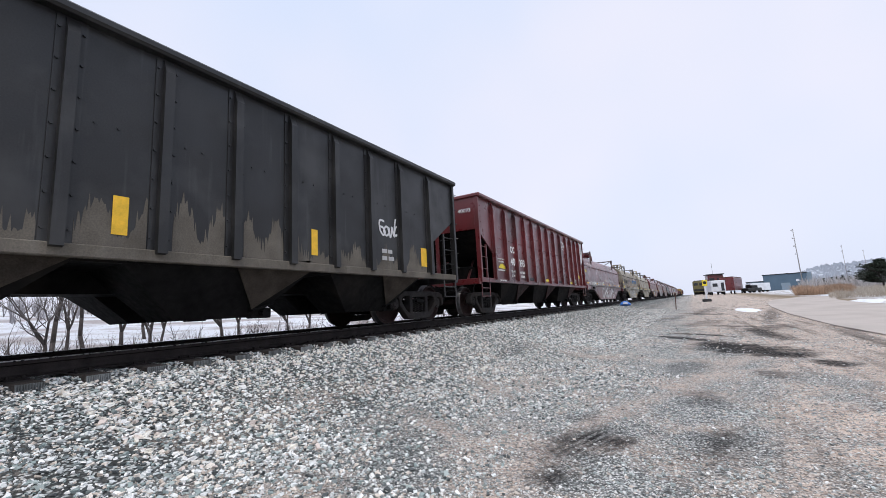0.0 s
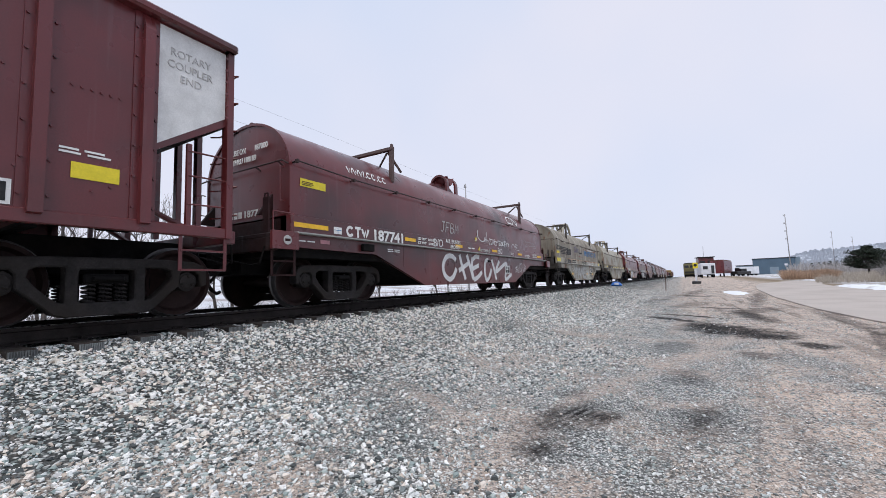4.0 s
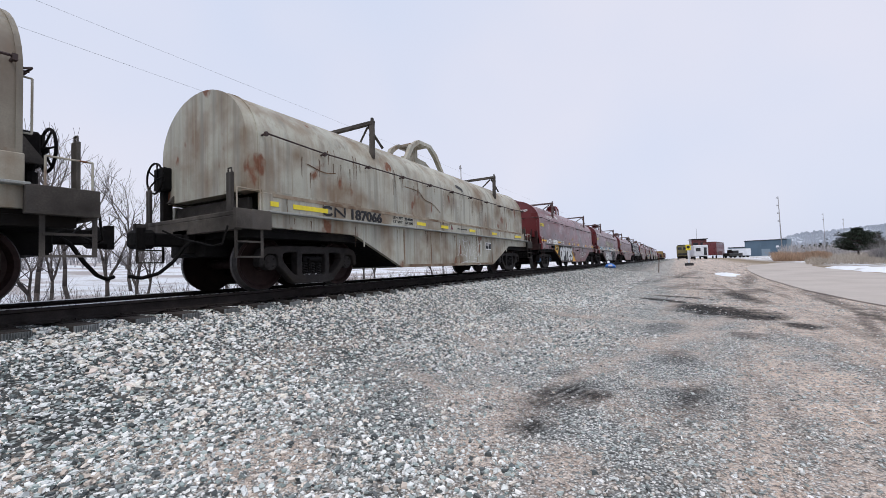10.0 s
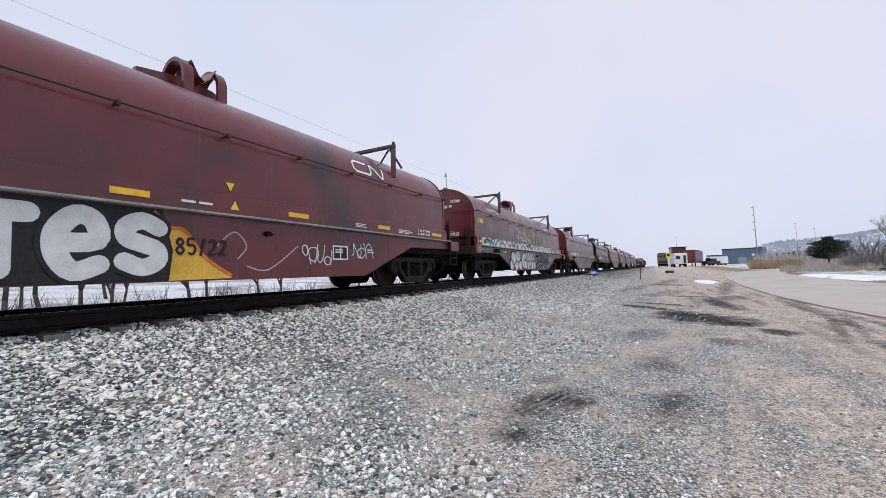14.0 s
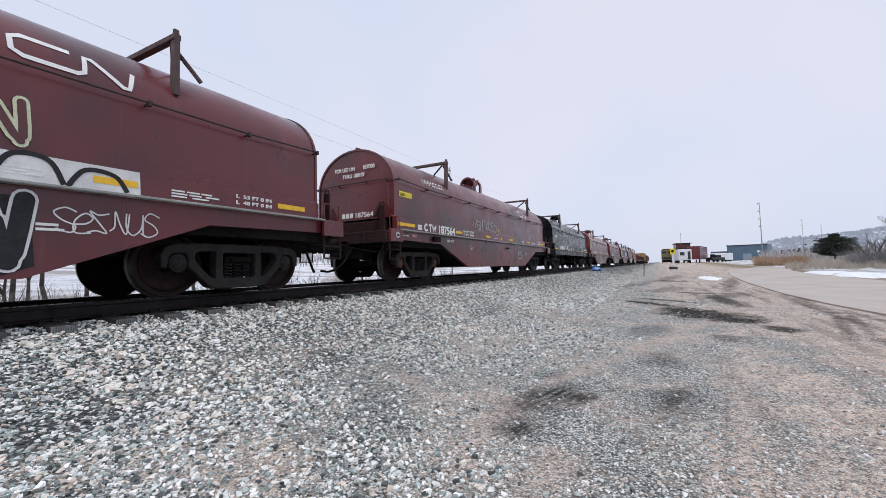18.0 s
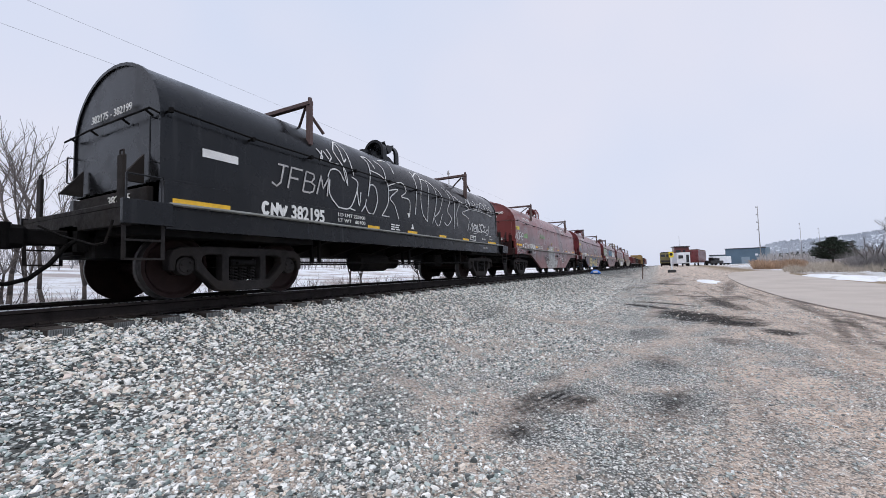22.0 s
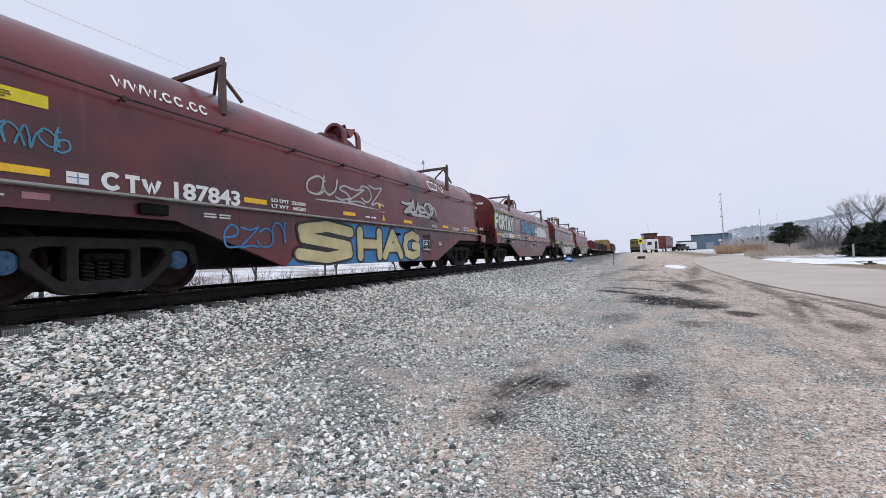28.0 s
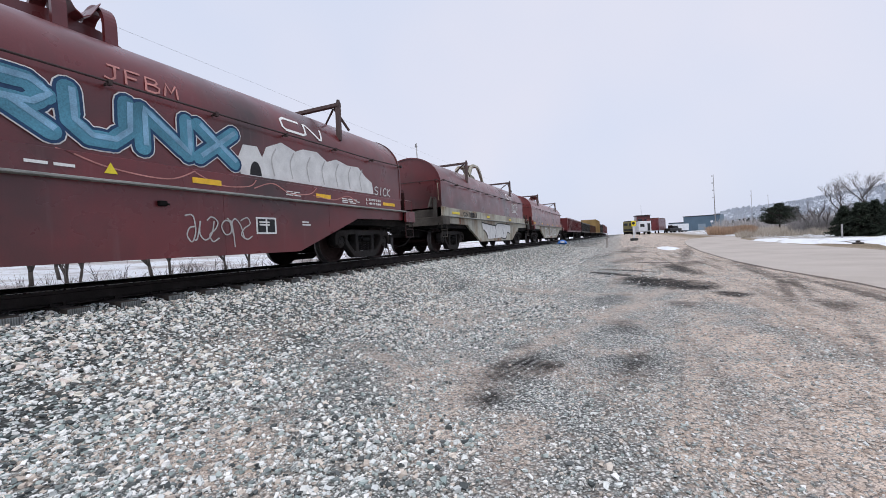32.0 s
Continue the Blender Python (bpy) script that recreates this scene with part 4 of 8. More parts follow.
    # crane guide frames and the centre lifting hoops
    for y in brackets:
        bm = bmesh.new()
        box(bm, -1.18, 1.18, y - 0.05, y + 0.05, hood_top + 0.12, hood_top + 0.20, 0.008)
        for s in (-1, 1):
            foot = 2.74
            prism(bm, [(s * 1.18, hood_top + 0.20), (s * 1.08, hood_top + 0.20), (s * 1.06, foot), (s * 1.17, foot)], "y", y - 0.035, y + 0.035)
            rod(bm, (s * 1.02, y, hood_top + 0.10), (s * 1.15, y + 0.34, foot + 0.30), 0.03, 6)
            rod(bm, (s * 0.95, y + 0.05, hood_top + 0.10), (s * 0.52, y + 0.30, hood_top - 0.10), 0.026, 6)
            prism(bm, [(s * 1.10, hood_top + 0.14), (s * 1.18, hood_top + 0.14), (s * 1.16, hood_top + 0.27), (s * 1.12, hood_top + 0.27)], "y", y - 0.03, y + 0.03)
        part("guide_frame", bm, M_DECK if cover in (M_TAN, M_GREY) else mat("grey_red_frame_paint", (0.085, 0.055, 0.052), rough=0.7), hood)
    hoop_paint = M_GREY if tall_hoop else cover
    if tall_hoop:
        zt = hood_top + 0.68
        for s in (-1, 1):
            x0, x1 = sorted((s * 0.30, s * 0.42))
            bm = bmesh.new()
            prism(bm, [(-1.05, hood_top - 0.06), (-0.92, hood_top - 0.06), (-0.62, zt - 0.32), (-0.30, zt - 0.10), (0.30, zt - 0.10), (0.62, zt - 0.32), (1.0, hood_top - 0.06), (1.13, hood_top - 0.06), (0.72, zt - 0.22), (0.34, zt), (-0.34, zt), (-0.72, zt - 0.22)], "x", x0, x1)
            part("hoop_arch", bm, hoop_paint, hood)
        part("hoop_plate", solid(box, -0.30, 0.30, -0.30, 0.30, zt - 0.08, zt - 0.02), hoop_paint, hood)
        part("hoop_post", solid(box, -0.09, 0.09, -0.07, 0.07, hood_top - 0.05, zt - 0.08), hoop_paint, hood)
    for y in (() if tall_hoop else (hoop_y - 0.10, hoop_y + 0.48)):
        outer, inner = [(0.33, hood_top - 0.08)], [(0.265, hood_top - 0.08)]
        for k in range(17):
            a = math.pi * k / 16
            outer.append((0.33 * math.cos(a), hood_top + 0.26 + 0.34 * math.sin(a)))
            inner.append((0.265 * math.cos(a), hood_top + 0.26 + 0.27 * math.sin(a)))
        outer.append((-0.33, hood_top - 0.08))
        inner.append((-0.265, hood_top - 0.08))
        bm = bmesh.new()
        prism(bm, outer + inner[::-1], "y", y - 0.08, y + 0.08)
        part("lifting_hoop", bm, hoop_paint, hood)
    if not tall_hoop:
        # sagging saddle sheet between the hoops
        bm = bmesh.new()
        prism(bm, [(hoop_y - 0.02, hood_top + 0.56), (hoop_y + 0.10, hood_top + 0.34), (hoop_y + 0.19, hood_top + 0.28), (hoop_y + 0.28, hood_top + 0.34), (hoop_y + 0.40, hood_top + 0.56), (hoop_y + 0.40, hood_top + 0.535), (hoop_y + 0.275, hood_top + 0.32), (hoop_y + 0.19, hood_top + 0.26), (hoop_y + 0.105, hood_top + 0.32), (hoop_y - 0.02, hood_top + 0.535)], "x", -0.27, 0.27)
        part("hoop_saddle", bm, hoop_paint, hood)
    bm = bmesh.new()
    prism(bm, [(hoop_y - 0.75, hood_top - 0.03), (hoop_y - 0.72, hood_top + 0.20), (hoop_y - 0.10, hood_top + 0.30), (hoop_y + 0.48, hood_top + 0.26), (hoop_y + 1.10, hood_top - 0.03)], "x", -0.05, 0.05)
    part("hoop_gusset", bm, hoop_paint, hood)
    # end platforms, corner posts, steps
    worn = M_TRUCK if body is M_BLACK else M_DECK if body in (M_TAN, M_GREY) else M_ENDRED
    for e in (-1, 1):
        lo, hi = sorted((e * (half_cover - 0.02), e * half_len))
        bm = bmesh.new()
        box(bm, -1.45, 1.45, lo, hi, 1.13, 1.20, 0.01)
        yy = e * half_len
        box(bm, -1.46, 1.46, min(yy, yy - e * 0.10), max(yy, yy - e * 0.10), 0.92, 1.135, 0.01)
        part("end_platform", bm, worn, car)
        for s in (-1, 1):
            bm = bmesh.new()
            box(bm, min(s * 1.43, s * 1.50), max(s * 1.43, s * 1.50), lo - 0.02, hi + 0.005, 0.94, 1.23, 0.006)
            part("corner_plate", bm, worn if body in (M_TAN, M_GREY) else M_BLACK if body is M_BLACK else M_MAROON, car)
            bm = bmesh.new()
            px = s * 1.18
            box(bm, px - 0.07, px + 0.07, yy - 0.02 - e * 0.10, yy + 0.02 - e * 0.10, 1.2, 1.80, 0.006)
            grab(bm, (px + s * 0.04, yy - e * 0.10, 1.80), (px - s * 0.04, yy - e * 0.10, 1.80), (0, 0, 0.06))
            part("corner_post", bm, worn, car)
            bm = bmesh.new()
            prism(bm, [(e * (half_cover + 0.02), 1.95), (e * (half_cover + 0.30), 1.56), (e * (half_cover + 0.02), 1.56)], "x", s * 0.86 - 0.03, s * 0.86 + 0.03)
            part("hood_stop", bm, worn, car)
            y0, y1 = sorted((yy - e * 0.02, yy - e * 0.44))
            ladder_step(car, s * 1.43, y0, y1, 0.95, 0.52, worn)
        bm = bmesh.new()
        grab(bm, (1.43, yy - e * 0.04, 1.2), (1.43, yy - e * 0.42, 1.2), (0.0, 0, 0.34))
        part("end_grab_iron", bm, body, car)
        bm = bmesh.new()
        grab(bm, (1.16, e * half_cover, 1.80), (1.16, e * half_cover, 2.38), (0, e * 0.09, 0))
        part("end_grab_iron", bm, body, car)
        bm = bmesh.new()
        grab(bm, (-1.20, e * half_cover, 1.80), (-1.20, e * half_cover, 2.2), (0, e * 0.09, 0))
        part("end_grab_iron", bm, body, car)
        bm = bmesh.new()
        box(bm, -1.05, 1.05, min(e * (half_cover - 0.02), e * (half_cover + 0.06)), max(e * (half_cover - 0.02), e * (half_cover + 0.06)), 1.2, 1.5, 0.008)
        part("trough_end", bm, worn, car)
        coupler(car, yy, e)
        # solid block for sill and rigging; its near black paints the shade there
        lo2, hi2 = sorted((e * (half_truck - 1.25), e * (half_len - 0.12)))
        bm = bmesh.new()
        box(bm, -1.27, 1.27, lo2, hi2, 0.84, 0.99)
        box(bm, -0.50, 0.50, lo2, hi2, 0.58, 0.90)
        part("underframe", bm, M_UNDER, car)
    if front_brake:
        bm = bmesh.new()
        yb = -half_len + 0.16
        rim = [(-1.12 + 0.27 * math.cos(2 * math.pi * k / 20), yb, 2.02 + 0.27 * math.sin(2 * math.pi * k / 20)) for k in range(21)]
        tube(bm, rim, 0.018, 6)
        for k in range(0, 20, 4):
            rod(bm, rim[k], (-1.12, yb + 0.04, 2.02), 0.014, 5)
        box(bm, -1.26, -0.92, yb + 0.04, yb + 0.32, 1.80, 2.22, 0.03)
        box(bm, -1.16, -1.04, yb + 0.10, yb + 0.26, 1.18, 1.84, 0.01)
        part("brake_wheel", bm, M_UNDER, car, "spoked black brake wheel on its housing")
    # brake wheel, its housing, chain rod and valve at the trailing end
    wy = half_len + 0.06
    bm = bmesh.new()
    ring = [(-0.20 + 0.28 * math.cos(2 * math.pi * k / 24), wy, 1.98 + 0.28 * math.sin(2 * math.pi * k / 24)) for k in range(25)]
    tube(bm, ring, 0.020, 6)
    for k in range(0, 24, 4):
        rod(bm, ring[k], (-0.20, wy - 0.05, 1.98), 0.014, 5)
    rod(bm, (-0.20, wy - 0.16, 1.98), (-0.20, wy, 1.98), 0.045, 10)
    part("brake_wheel", bm, M_UNDER, car, "spoked black brake wheel")
    bm = bmesh.new()
    box(bm, -0.38, -0.04, wy - 0.36, wy - 0.10, 1.70, 2.16, 0.03)
    box(bm, -0.27, -0.13, wy - 0.32, wy - 0.16, 1.18, 1.72, 0.01)
    part("brake_housing", bm, M_UNDER, car)
    bm = bmesh.new()
    rod(bm, (0.02, wy - 0.22, 1.2), (0.02, wy - 0.22, 1.62), 0.07, 10)
    rod(bm, (0.02, wy - 0.22, 1.62), (0.14, wy - 0.22, 1.74), 0.035, 8)
    box(bm, 0.08, 0.30, wy - 0.36, wy - 0.14, 1.2, 1.42, 0.02)
    part("brake_valve", bm, M_UNDER, car)
    trucks(car, half_truck, cap)
    return car


M_BAYMUD = mat("dark_dried_mud", (0.045, 0.037, 0.030), rough=0.9, vary=0.35, scale=4, bump=0.2, spec=0.1)


def hopper_car(name, label, body, ribs, bays, half=7.0, half_truck=5.81, muddy=False, top=3.76, sheet=None):
    car = tagged(new(name), label, "railcar", "hopper cars in the train")
    cut = half - 1.05
    for s in (-1, 1):
        bm = bmesh.new()
        pts = [(-half, top - 0.06), (-half, 2.64), (-cut, 1.95), (-cut, 1.10), (cut, 1.10), (cut, 1.95), (half, 2.64), (half, top - 0.06)]
        prism(bm, pts, "x", min(s * 1.46, s * 1.50), max(s * 1.46, s * 1.50))
        side = part("side_sheet", bm, body, car)
        bm = bmesh.new()
        box(bm, min(s * 1.42, s * 1.64), max(s * 1.42, s * 1.64), -half - 0.04, half + 0.04, top - 0.10, top + 0.02, 0.03)
        part("top_chord", bm, body, car)
        bm = bmesh.new()
        box(bm, min(s * 1.44, s * 1.54), max(s * 1.44, s * 1.54), -half, half, 1.02, 1.16, 0.012)
        part("side_sill", bm, M_MUD if muddy else body, car)
        for y in ribs:
            bm = bmesh.new()
            prism(bm, [(s * 1.50, 1.10), (s * 1.60, 1.12), (s * 1.60, top - 0.30), (s * 1.53, top - 0.12), (s * 1.50, top - 0.12)], "y", y - 0.055, y + 0.055)
            box(bm, min(s * 1.50, s * 1.515), max(s * 1.50, s * 1.515), y - 0.13, y + 0.13, 1.1, top - 0.1)
            for k in range(7):
                z = 1.3 + k * 0.36
                for dy in (-0.105, 0.105):
                    rod(bm, (s * 1.512, y + dy, z), (s * 1.535, y + dy, z), 0.018, 6)
            part("side_rib", bm, body, car)
        for a, b in zip(ribs, ribs[1:]):
            bm = bmesh.new()
            for k in range(2 if muddy else 6):
                y = a + 0.25 + (b - a - 0.5) * k / (2 if muddy else 5)
                rod(bm, (s * 1.49, y, 2.52), (s * 1.515, y, 2.52), 0.016, 6)
            for k in range(0 if muddy else 4):
                y, z = a + 0.45 + 0.16 * k, 1.42 + 0.07 * k
                rod(bm, (s * 1.49, y, z), (s * 1.515, y, z), 0.016, 6)
            part("rivet_row", bm, body, side)
        if muddy:
            for a, b in zip([-half] + list(ribs), list(ribs) + [half]):
                if b - a < 0.4:
                    continue
                n = 46
                rr = random.Random(int(a * 97))
                mid = rr.uniform(0.15, 0.55)
                upper = [(a + 0.14 + (b - a - 0.28) * k / n, 1.20 + mid * (0.55 + 0.45 * math.sin(k * 0.19 + a)) + 0.22 * rr.random() ** 2.5 + 0.10 * noise.noise((k * 0.35, a, 0))) for k in range(n + 1)]
                if abs(a) > cut or abs(b) > cut:
                    continue
                bm = bmesh.new()
                prism(bm, [(a + 0.14, 1.165)] + upper + [(b - 0.14, 1.165)], "x", min(s * 1.497, s * 1.503), max(s * 1.497, s * 1.503))
                part("mud_film", bm, M_MUD, side, "dried mud splashed up the sheet")
    # end sheets, sloping floor, centre sill
    for e in (-1, 1):
        y0, y1 = sorted((e * half, e * (half - 0.04)))
        bm = bmesh.new()
        box(bm, -1.46, 1.46, y0, y1, 2.62, top - 0.05)
        box(bm, -1.62, 1.62, min(e * (half - 0.14), e * (half + 0.05)), max(e * (half - 0.14), e * (half + 0.05)), top - 0.10, top + 0.02, 0.03)
        part("end_sheet", bm, body if sheet is None or e < 0 else sheet, car)
        bm = bmesh.new()
        for x in (-0.62, 0.05, 0.62):
            box(bm, x - 0.05, x + 0.05, min(e * half, e * (half + 0.08)), max(e * half, e * (half + 0.08)), 1.2, top - 0.10, 0.006)
            for k in range(8):
                rod(bm, (x + 0.08, e * half, 2.70 + k * 0.125), (x + 0.08, e * (half + 0.03), 2.70 + k * 0.125), 0.016, 6)
        part("end_post", bm, body, car)
        bm = bmesh.new()
        prism(bm, [(e * half, 2.66), (e * half, 2.62), (e * 3.6, 1.04), (e * 3.6, 1.10)], "x", -1.45, 1.45)
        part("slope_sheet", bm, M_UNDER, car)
        # corner posts and end frame
        for s in (-1, 1):
            bm = bmesh.new()
            box(bm, min(s * 1.42, s * 1.56), max(s * 1.42, s * 1.56), min(e * (half - 0.07), e * (half + 0.02)), max(e * (half - 0.07), e * (half + 0.02)), 1.02, top - 0.1, 0.006)
            for k in range(6):
                rod(bm, (s * 1.56, e * (half - 0.10), 2.7 + k * 0.17), (s * 1.58, e * (half - 0.10), 2.7 + k * 0.17), 0.017, 6)
            part("corner_post", bm, body, car)
            bm = bmesh.new()
            box(bm, min(s * 1.45, s * 1.50), max(s * 1.45, s * 1.50), min(e * (half - 0.56), e * (half - 0.50)), max(e * (half - 0.56), e * (half - 0.50)), 1.1, 2.22, 0.004)
            for z in (1.45, 1.82, 2.14):
                rod(bm, (s * 1.50, e * half, z), (s * 1.50, e * (half - 0.55), z - 0.02), 0.012, 6)
            part("side_ladder", bm, body, car)
            y0, y1 = sorted((e * (half - 0.05), e * (half - 0.62)))
            ladder_step(car, s * 1.50, y0, y1, 1.06, 0.58, body)
        for k in range(6):
            bm = bmesh.new()
            grab(bm, (-1.45, e * (half + 0.02), 1.35 + k * 0.40), (-1.0, e * (half + 0.02), 1.35 + k * 0.40), (0, e * 0.07, 0))
            part("end_grab_iron", bm, body, car)
            if e > 0:
                bm = bmesh.new()
                grab(bm, (1.50, half - 0.02, 1.35 + k * 0.40), (1.06, half - 0.02, 1.35 + k * 0.40), (0.10, 0.07, 0))
                part("end_grab_iron", bm, body, car)
        bm = bmesh.new()
        box(bm, -1.50, 1.50, min(e * (half - 0.05), e * (half + 0.10)), max(e * (half - 0.05), e * (half + 0.10)), 0.96, 1.14, 0.01)
        for s in (-1, 1):
            rod(bm, (s * 1.0, e * (half - 0.1), 1.1), (s * 0.5, e * (half - 1.6), 1.95), 0.04, 6)
        part("end_sill", bm, body, car)
        bm = bmesh.new()
        rod(bm, (-0.9, e * (half - 0.75), 1.55), (-0.1, e * (half - 0.75), 1.55), 0.20, 14)
        box(bm, 0.3, 0.8, e * (half - 0.9) - 0.2, e * (half - 0.9) + 0.2, 1.15, 1.6, 0.03)
        part("air_reservoir", bm, M_UNDER, car)
        coupler(car, e * (half + 0.08), e)
    bm = bmesh.new()
    box(bm, -0.30, 0.30, -half, half, 0.72, 1.05)
    box(bm, -1.40, 1.40, -half + 1.9, half - 1.9, 1.00, 1.09)
    part("centre_sill", bm, M_UNDER, car)
    # discharge bays, their shade painted in as near black
    for a, b in bays:
        mid, wide = (a + b) / 2, (b - a) / 2
        for s in (-1, 1):
            bm = bmesh.new()
            x0, x1 = (0.30, 1.36)
            def ring(z, hy, xa, xb):
                return [bm.verts.new((s * x, mid + k * hy, z)) for x, k in ((xa, -1), (xb, -1), (xb, 1), (xa, 1))]
            r0, r1 = ring(1.04, wide, x0, 1.42), ring(0.32, wide * 0.42, x0, 0.98)
            for k in range(4):
                bm.faces.new((r0[k], r0[(k + 1) % 4], r1[(k + 1) % 4], r1[k]))
            bm.faces.new(r0[::-1])
            bm.faces.new(r1)
            bmesh.ops.recalc_face_normals(bm, faces=bm.faces)
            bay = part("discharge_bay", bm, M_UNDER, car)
            bm = bmesh.new()
            lo = [bm.verts.new((s * x, y, z)) for x, y, z in ((1.432, b - 1.35, 1.05), (1.432, b - 0.02, 1.05), (1.13, b - 0.92, 0.44))]
            hi = [bm.verts.new((v.co.x + s * 0.012, v.co.y, v.co.z)) for v in lo]
            bm.faces.new(lo[::-1])
            bm.faces.new(hi)
            for k in range(3):
                bm.faces.new((lo[k], lo[(k + 1) % 3], hi[(k + 1) % 3], hi[k]))
            bmesh.ops.recalc_face_normals(bm, faces=bm.faces)
            part("bay_gusset", bm, M_BAYMUD if muddy else M_ENDRED, bay)
            bm = bmesh.new()
            box(bm, min(s * 0.86, s * 1.02), max(s * 0.86, s * 1.02), b - wide * 0.62, b - wide * 0.36, 0.30, 0.46, 0.02)
            rod(bm, (s * 0.8, b - wide * 0.5, 0.38), (s * 1.12, b - wide * 0.5, 0.38), 0.05, 8)
            grab(bm, (s * 1.0, b - wide * 0.66, 0.40), (s * 1.0, b - wide * 0.40, 0.50), (s * 0.12, 0, 0.02), 0.018)
            part("gate_latch", bm, M_UNDER, bay)
    trucks(car, half_truck)
    return car


CARS = []    # (car, place of its centre along the track at the clip's start)

# ---- the train ----
black_hopper = hopper_car("hopper_car", "black open hopper car with mud-splashed ribbed sides", M_HOPBLACK, [-5.75, -4.85, -3.92, -2.98, -2.05, -1.10, -0.16, 0.77, 1.71, 2.65, 3.60, 4.60, 5.74], [(-3.6, -0.88), (-0.51, 2.21), (2.6, 5.38)], muddy=True, top=3.71)
CARS.append((black_hopper, 2.49))
red_hopper = hopper_car("hopper_car", "dark red open hopper car with ribbed steel sides", M_MAROON, [-5.93, -4.92, -3.95, -3.0, -2.03, -0.98, 0.0, 0.98, 2.05, 3.13, 4.12, 5.03, 5.95], [(-5.3, -2.4), (-1.95, 1.2), (1.7, 5.0)], sheet=M_SPRAYW)
CARS.append((red_hopper, 18.0))

coil_check = coil_car("coil_car", "dark red covered coil car with large white graffiti on its hull", M_RED2, M_RED2, cap=M_TRUCK)
CARS.append((coil_check, 33.25))
short = dict(half_len=6.82, half_cover=6.28, half_truck=5.05, brackets=(-3.35, 3.65), tall_hoop=True, slope=(4.25, 2.68))
coil_tan = coil_car("coil_car", "weathered tan covered coil car with blue lettering and rust", M_GREY, M_TAN, bands=True, **short)
CARS.append((coil_tan, 49.15))
coil_grey = coil_car("coil_car", "pale grey covered coil car streaked with rust", M_GREY, M_GREY, brow=0.20, front_brake=True, **short)
CARS.append((coil_grey, 64.37))
coil_opes = coil_car("coil_car", "oxide red covered coil car with a silver graffiti piece", M_RED, M_RED, cap=M_BLUE)
CARS.append((coil_opes, 80.3))
coil_crow = coil_car("coil_car", "oxide red covered coil car with wide black and white graffiti", M_RED2, M_RED2)
CARS.append((coil_crow, 96.8))
coil_plain = coil_car("coil_car", "oxide red covered coil car with clean white numbers", M_RED, M_RED2, cap=M_RUST)
CARS.append((coil_plain, 113.45))
coil_black = coil_car("coil_car", "glossy black covered coil car scrawled with white line graffiti", M_BLACK, M_BLACK, half_len=6.65, half_cover=6.15, half_truck=4.82, deep=False, brackets=(-3.5, 3.5))
CARS.append((coil_black, 129.0))
coil_faded = coil_car("coil_car", "faded red covered coil car with small graffiti tags", M_FADED, M_FADED, hood_shift=0.26)
CARS.append((coil_faded, 144.4))
coil_shag = coil_car("coil_car", "oxide red covered coil car with cream and blue graffiti", M_RED, M_RED, cap=M_BLUE, front_brake=True)
CARS.append((coil_shag, 161.1))
coil_drunx = coil_car("coil_car", "oxide red covered coil car with teal and white graffiti", M_RED, M_RED2, hood_shift=0.2)
CARS.append((coil_drunx, 177.8))
coil_mixed = coil_car("coil_car", "brown-red coil hood on a pale grey coil car", M_GREY, M_RED2, **short)
CARS.append((coil_mixed, 194.15))
coil_last = coil_car("coil_car", "faded red covered coil car on a grey hull", M_FADED, M_FADED, under=M_GREY)
CARS.append((coil_last, 210.2))


def gondola(label, paint, half, top, centre):
    car = tagged(new("gondola_car"), label, "railcar", "gondolas in the train")
    for s in (-1, 1):
        bm = bmesh.new()
        box(bm, min(s * 1.42, s * 1.47), max(s * 1.42, s * 1.47), -half, half, 1.0, top)
        part("side_sheet", bm, paint, car)
        bm = bmesh.new()
        n = int(half * 2 / 1.2)
        for k in range(n + 1):
            y = -half + 0.05 + (2 * half - 0.1) * k / n
            box(bm, min(s * 1.46, s * 1.56), max(s * 1.46, s * 1.56), y - 0.06, y + 0.06, 1.0, top - 0.08)
        box(bm, min(s * 1.40, s * 1.56), max(s * 1.40, s * 1.56), -half, half, top - 0.08, top + 0.03)
        box(bm, min(s * 1.44, s * 1.52), max(s * 1.44, s * 1.52), -half, half, 0.86, 1.04)
        part("side_rib", bm, paint, car)
    for e in (-1, 1):
        bm = bmesh.new()
        box(bm, -1.45, 1.45, min(e * half, e * (half - 0.06)), max(e * half, e * (half - 0.06)), 1.0, top)
        part("end_sheet", bm, paint, car)
        coupler(car, e * (half + 0.1), e)
    bm = bmesh.new()
    box(bm, -1.42, 1.42, -half, half, 0.95, 1.06)
    box(bm, -0.3, 0.3, -half, half, 0.65, 0.96)
    part("floor_pan", bm, M_UNDER, car)
    trucks(car, half - 1.6, turning=False)
    CARS.append((car, centre))
    return car


M_YCAR = mat("faded_yellow_car_paint", (0.27, 0.175, 0.065), rough=0.7, vary=0.25, scale=0.8, streak=0.5)
gondola("dark red open gondola car", M_RED2, 8.0, 2.35, 228.4)
gondola("dark open gondola car", M_HOPBLACK, 8.0, 2.30, 245.8)
gondola("dark brown open gondola car", M_RUST, 8.0, 2.25, 263.2)
gondola("faded yellow high-sided railcar with ribs", M_YCAR, 9.0, 3.9, 281.6)
gondola("dark grey high-sided railcar", M_HOPBLACK, 9.0, 3.3, 301.0)
gondola("dark red high-sided railcar", M_RED2, 8.5, 3.6, 320.0)
gondola("dark red high-sided railcar", M_RED2, 8.5, 3.4, 338.4)


# ---- lettering, labels and graffiti on the cars ----
HOOD, TROUGH, HULL = 1.226, 1.334, 1.389


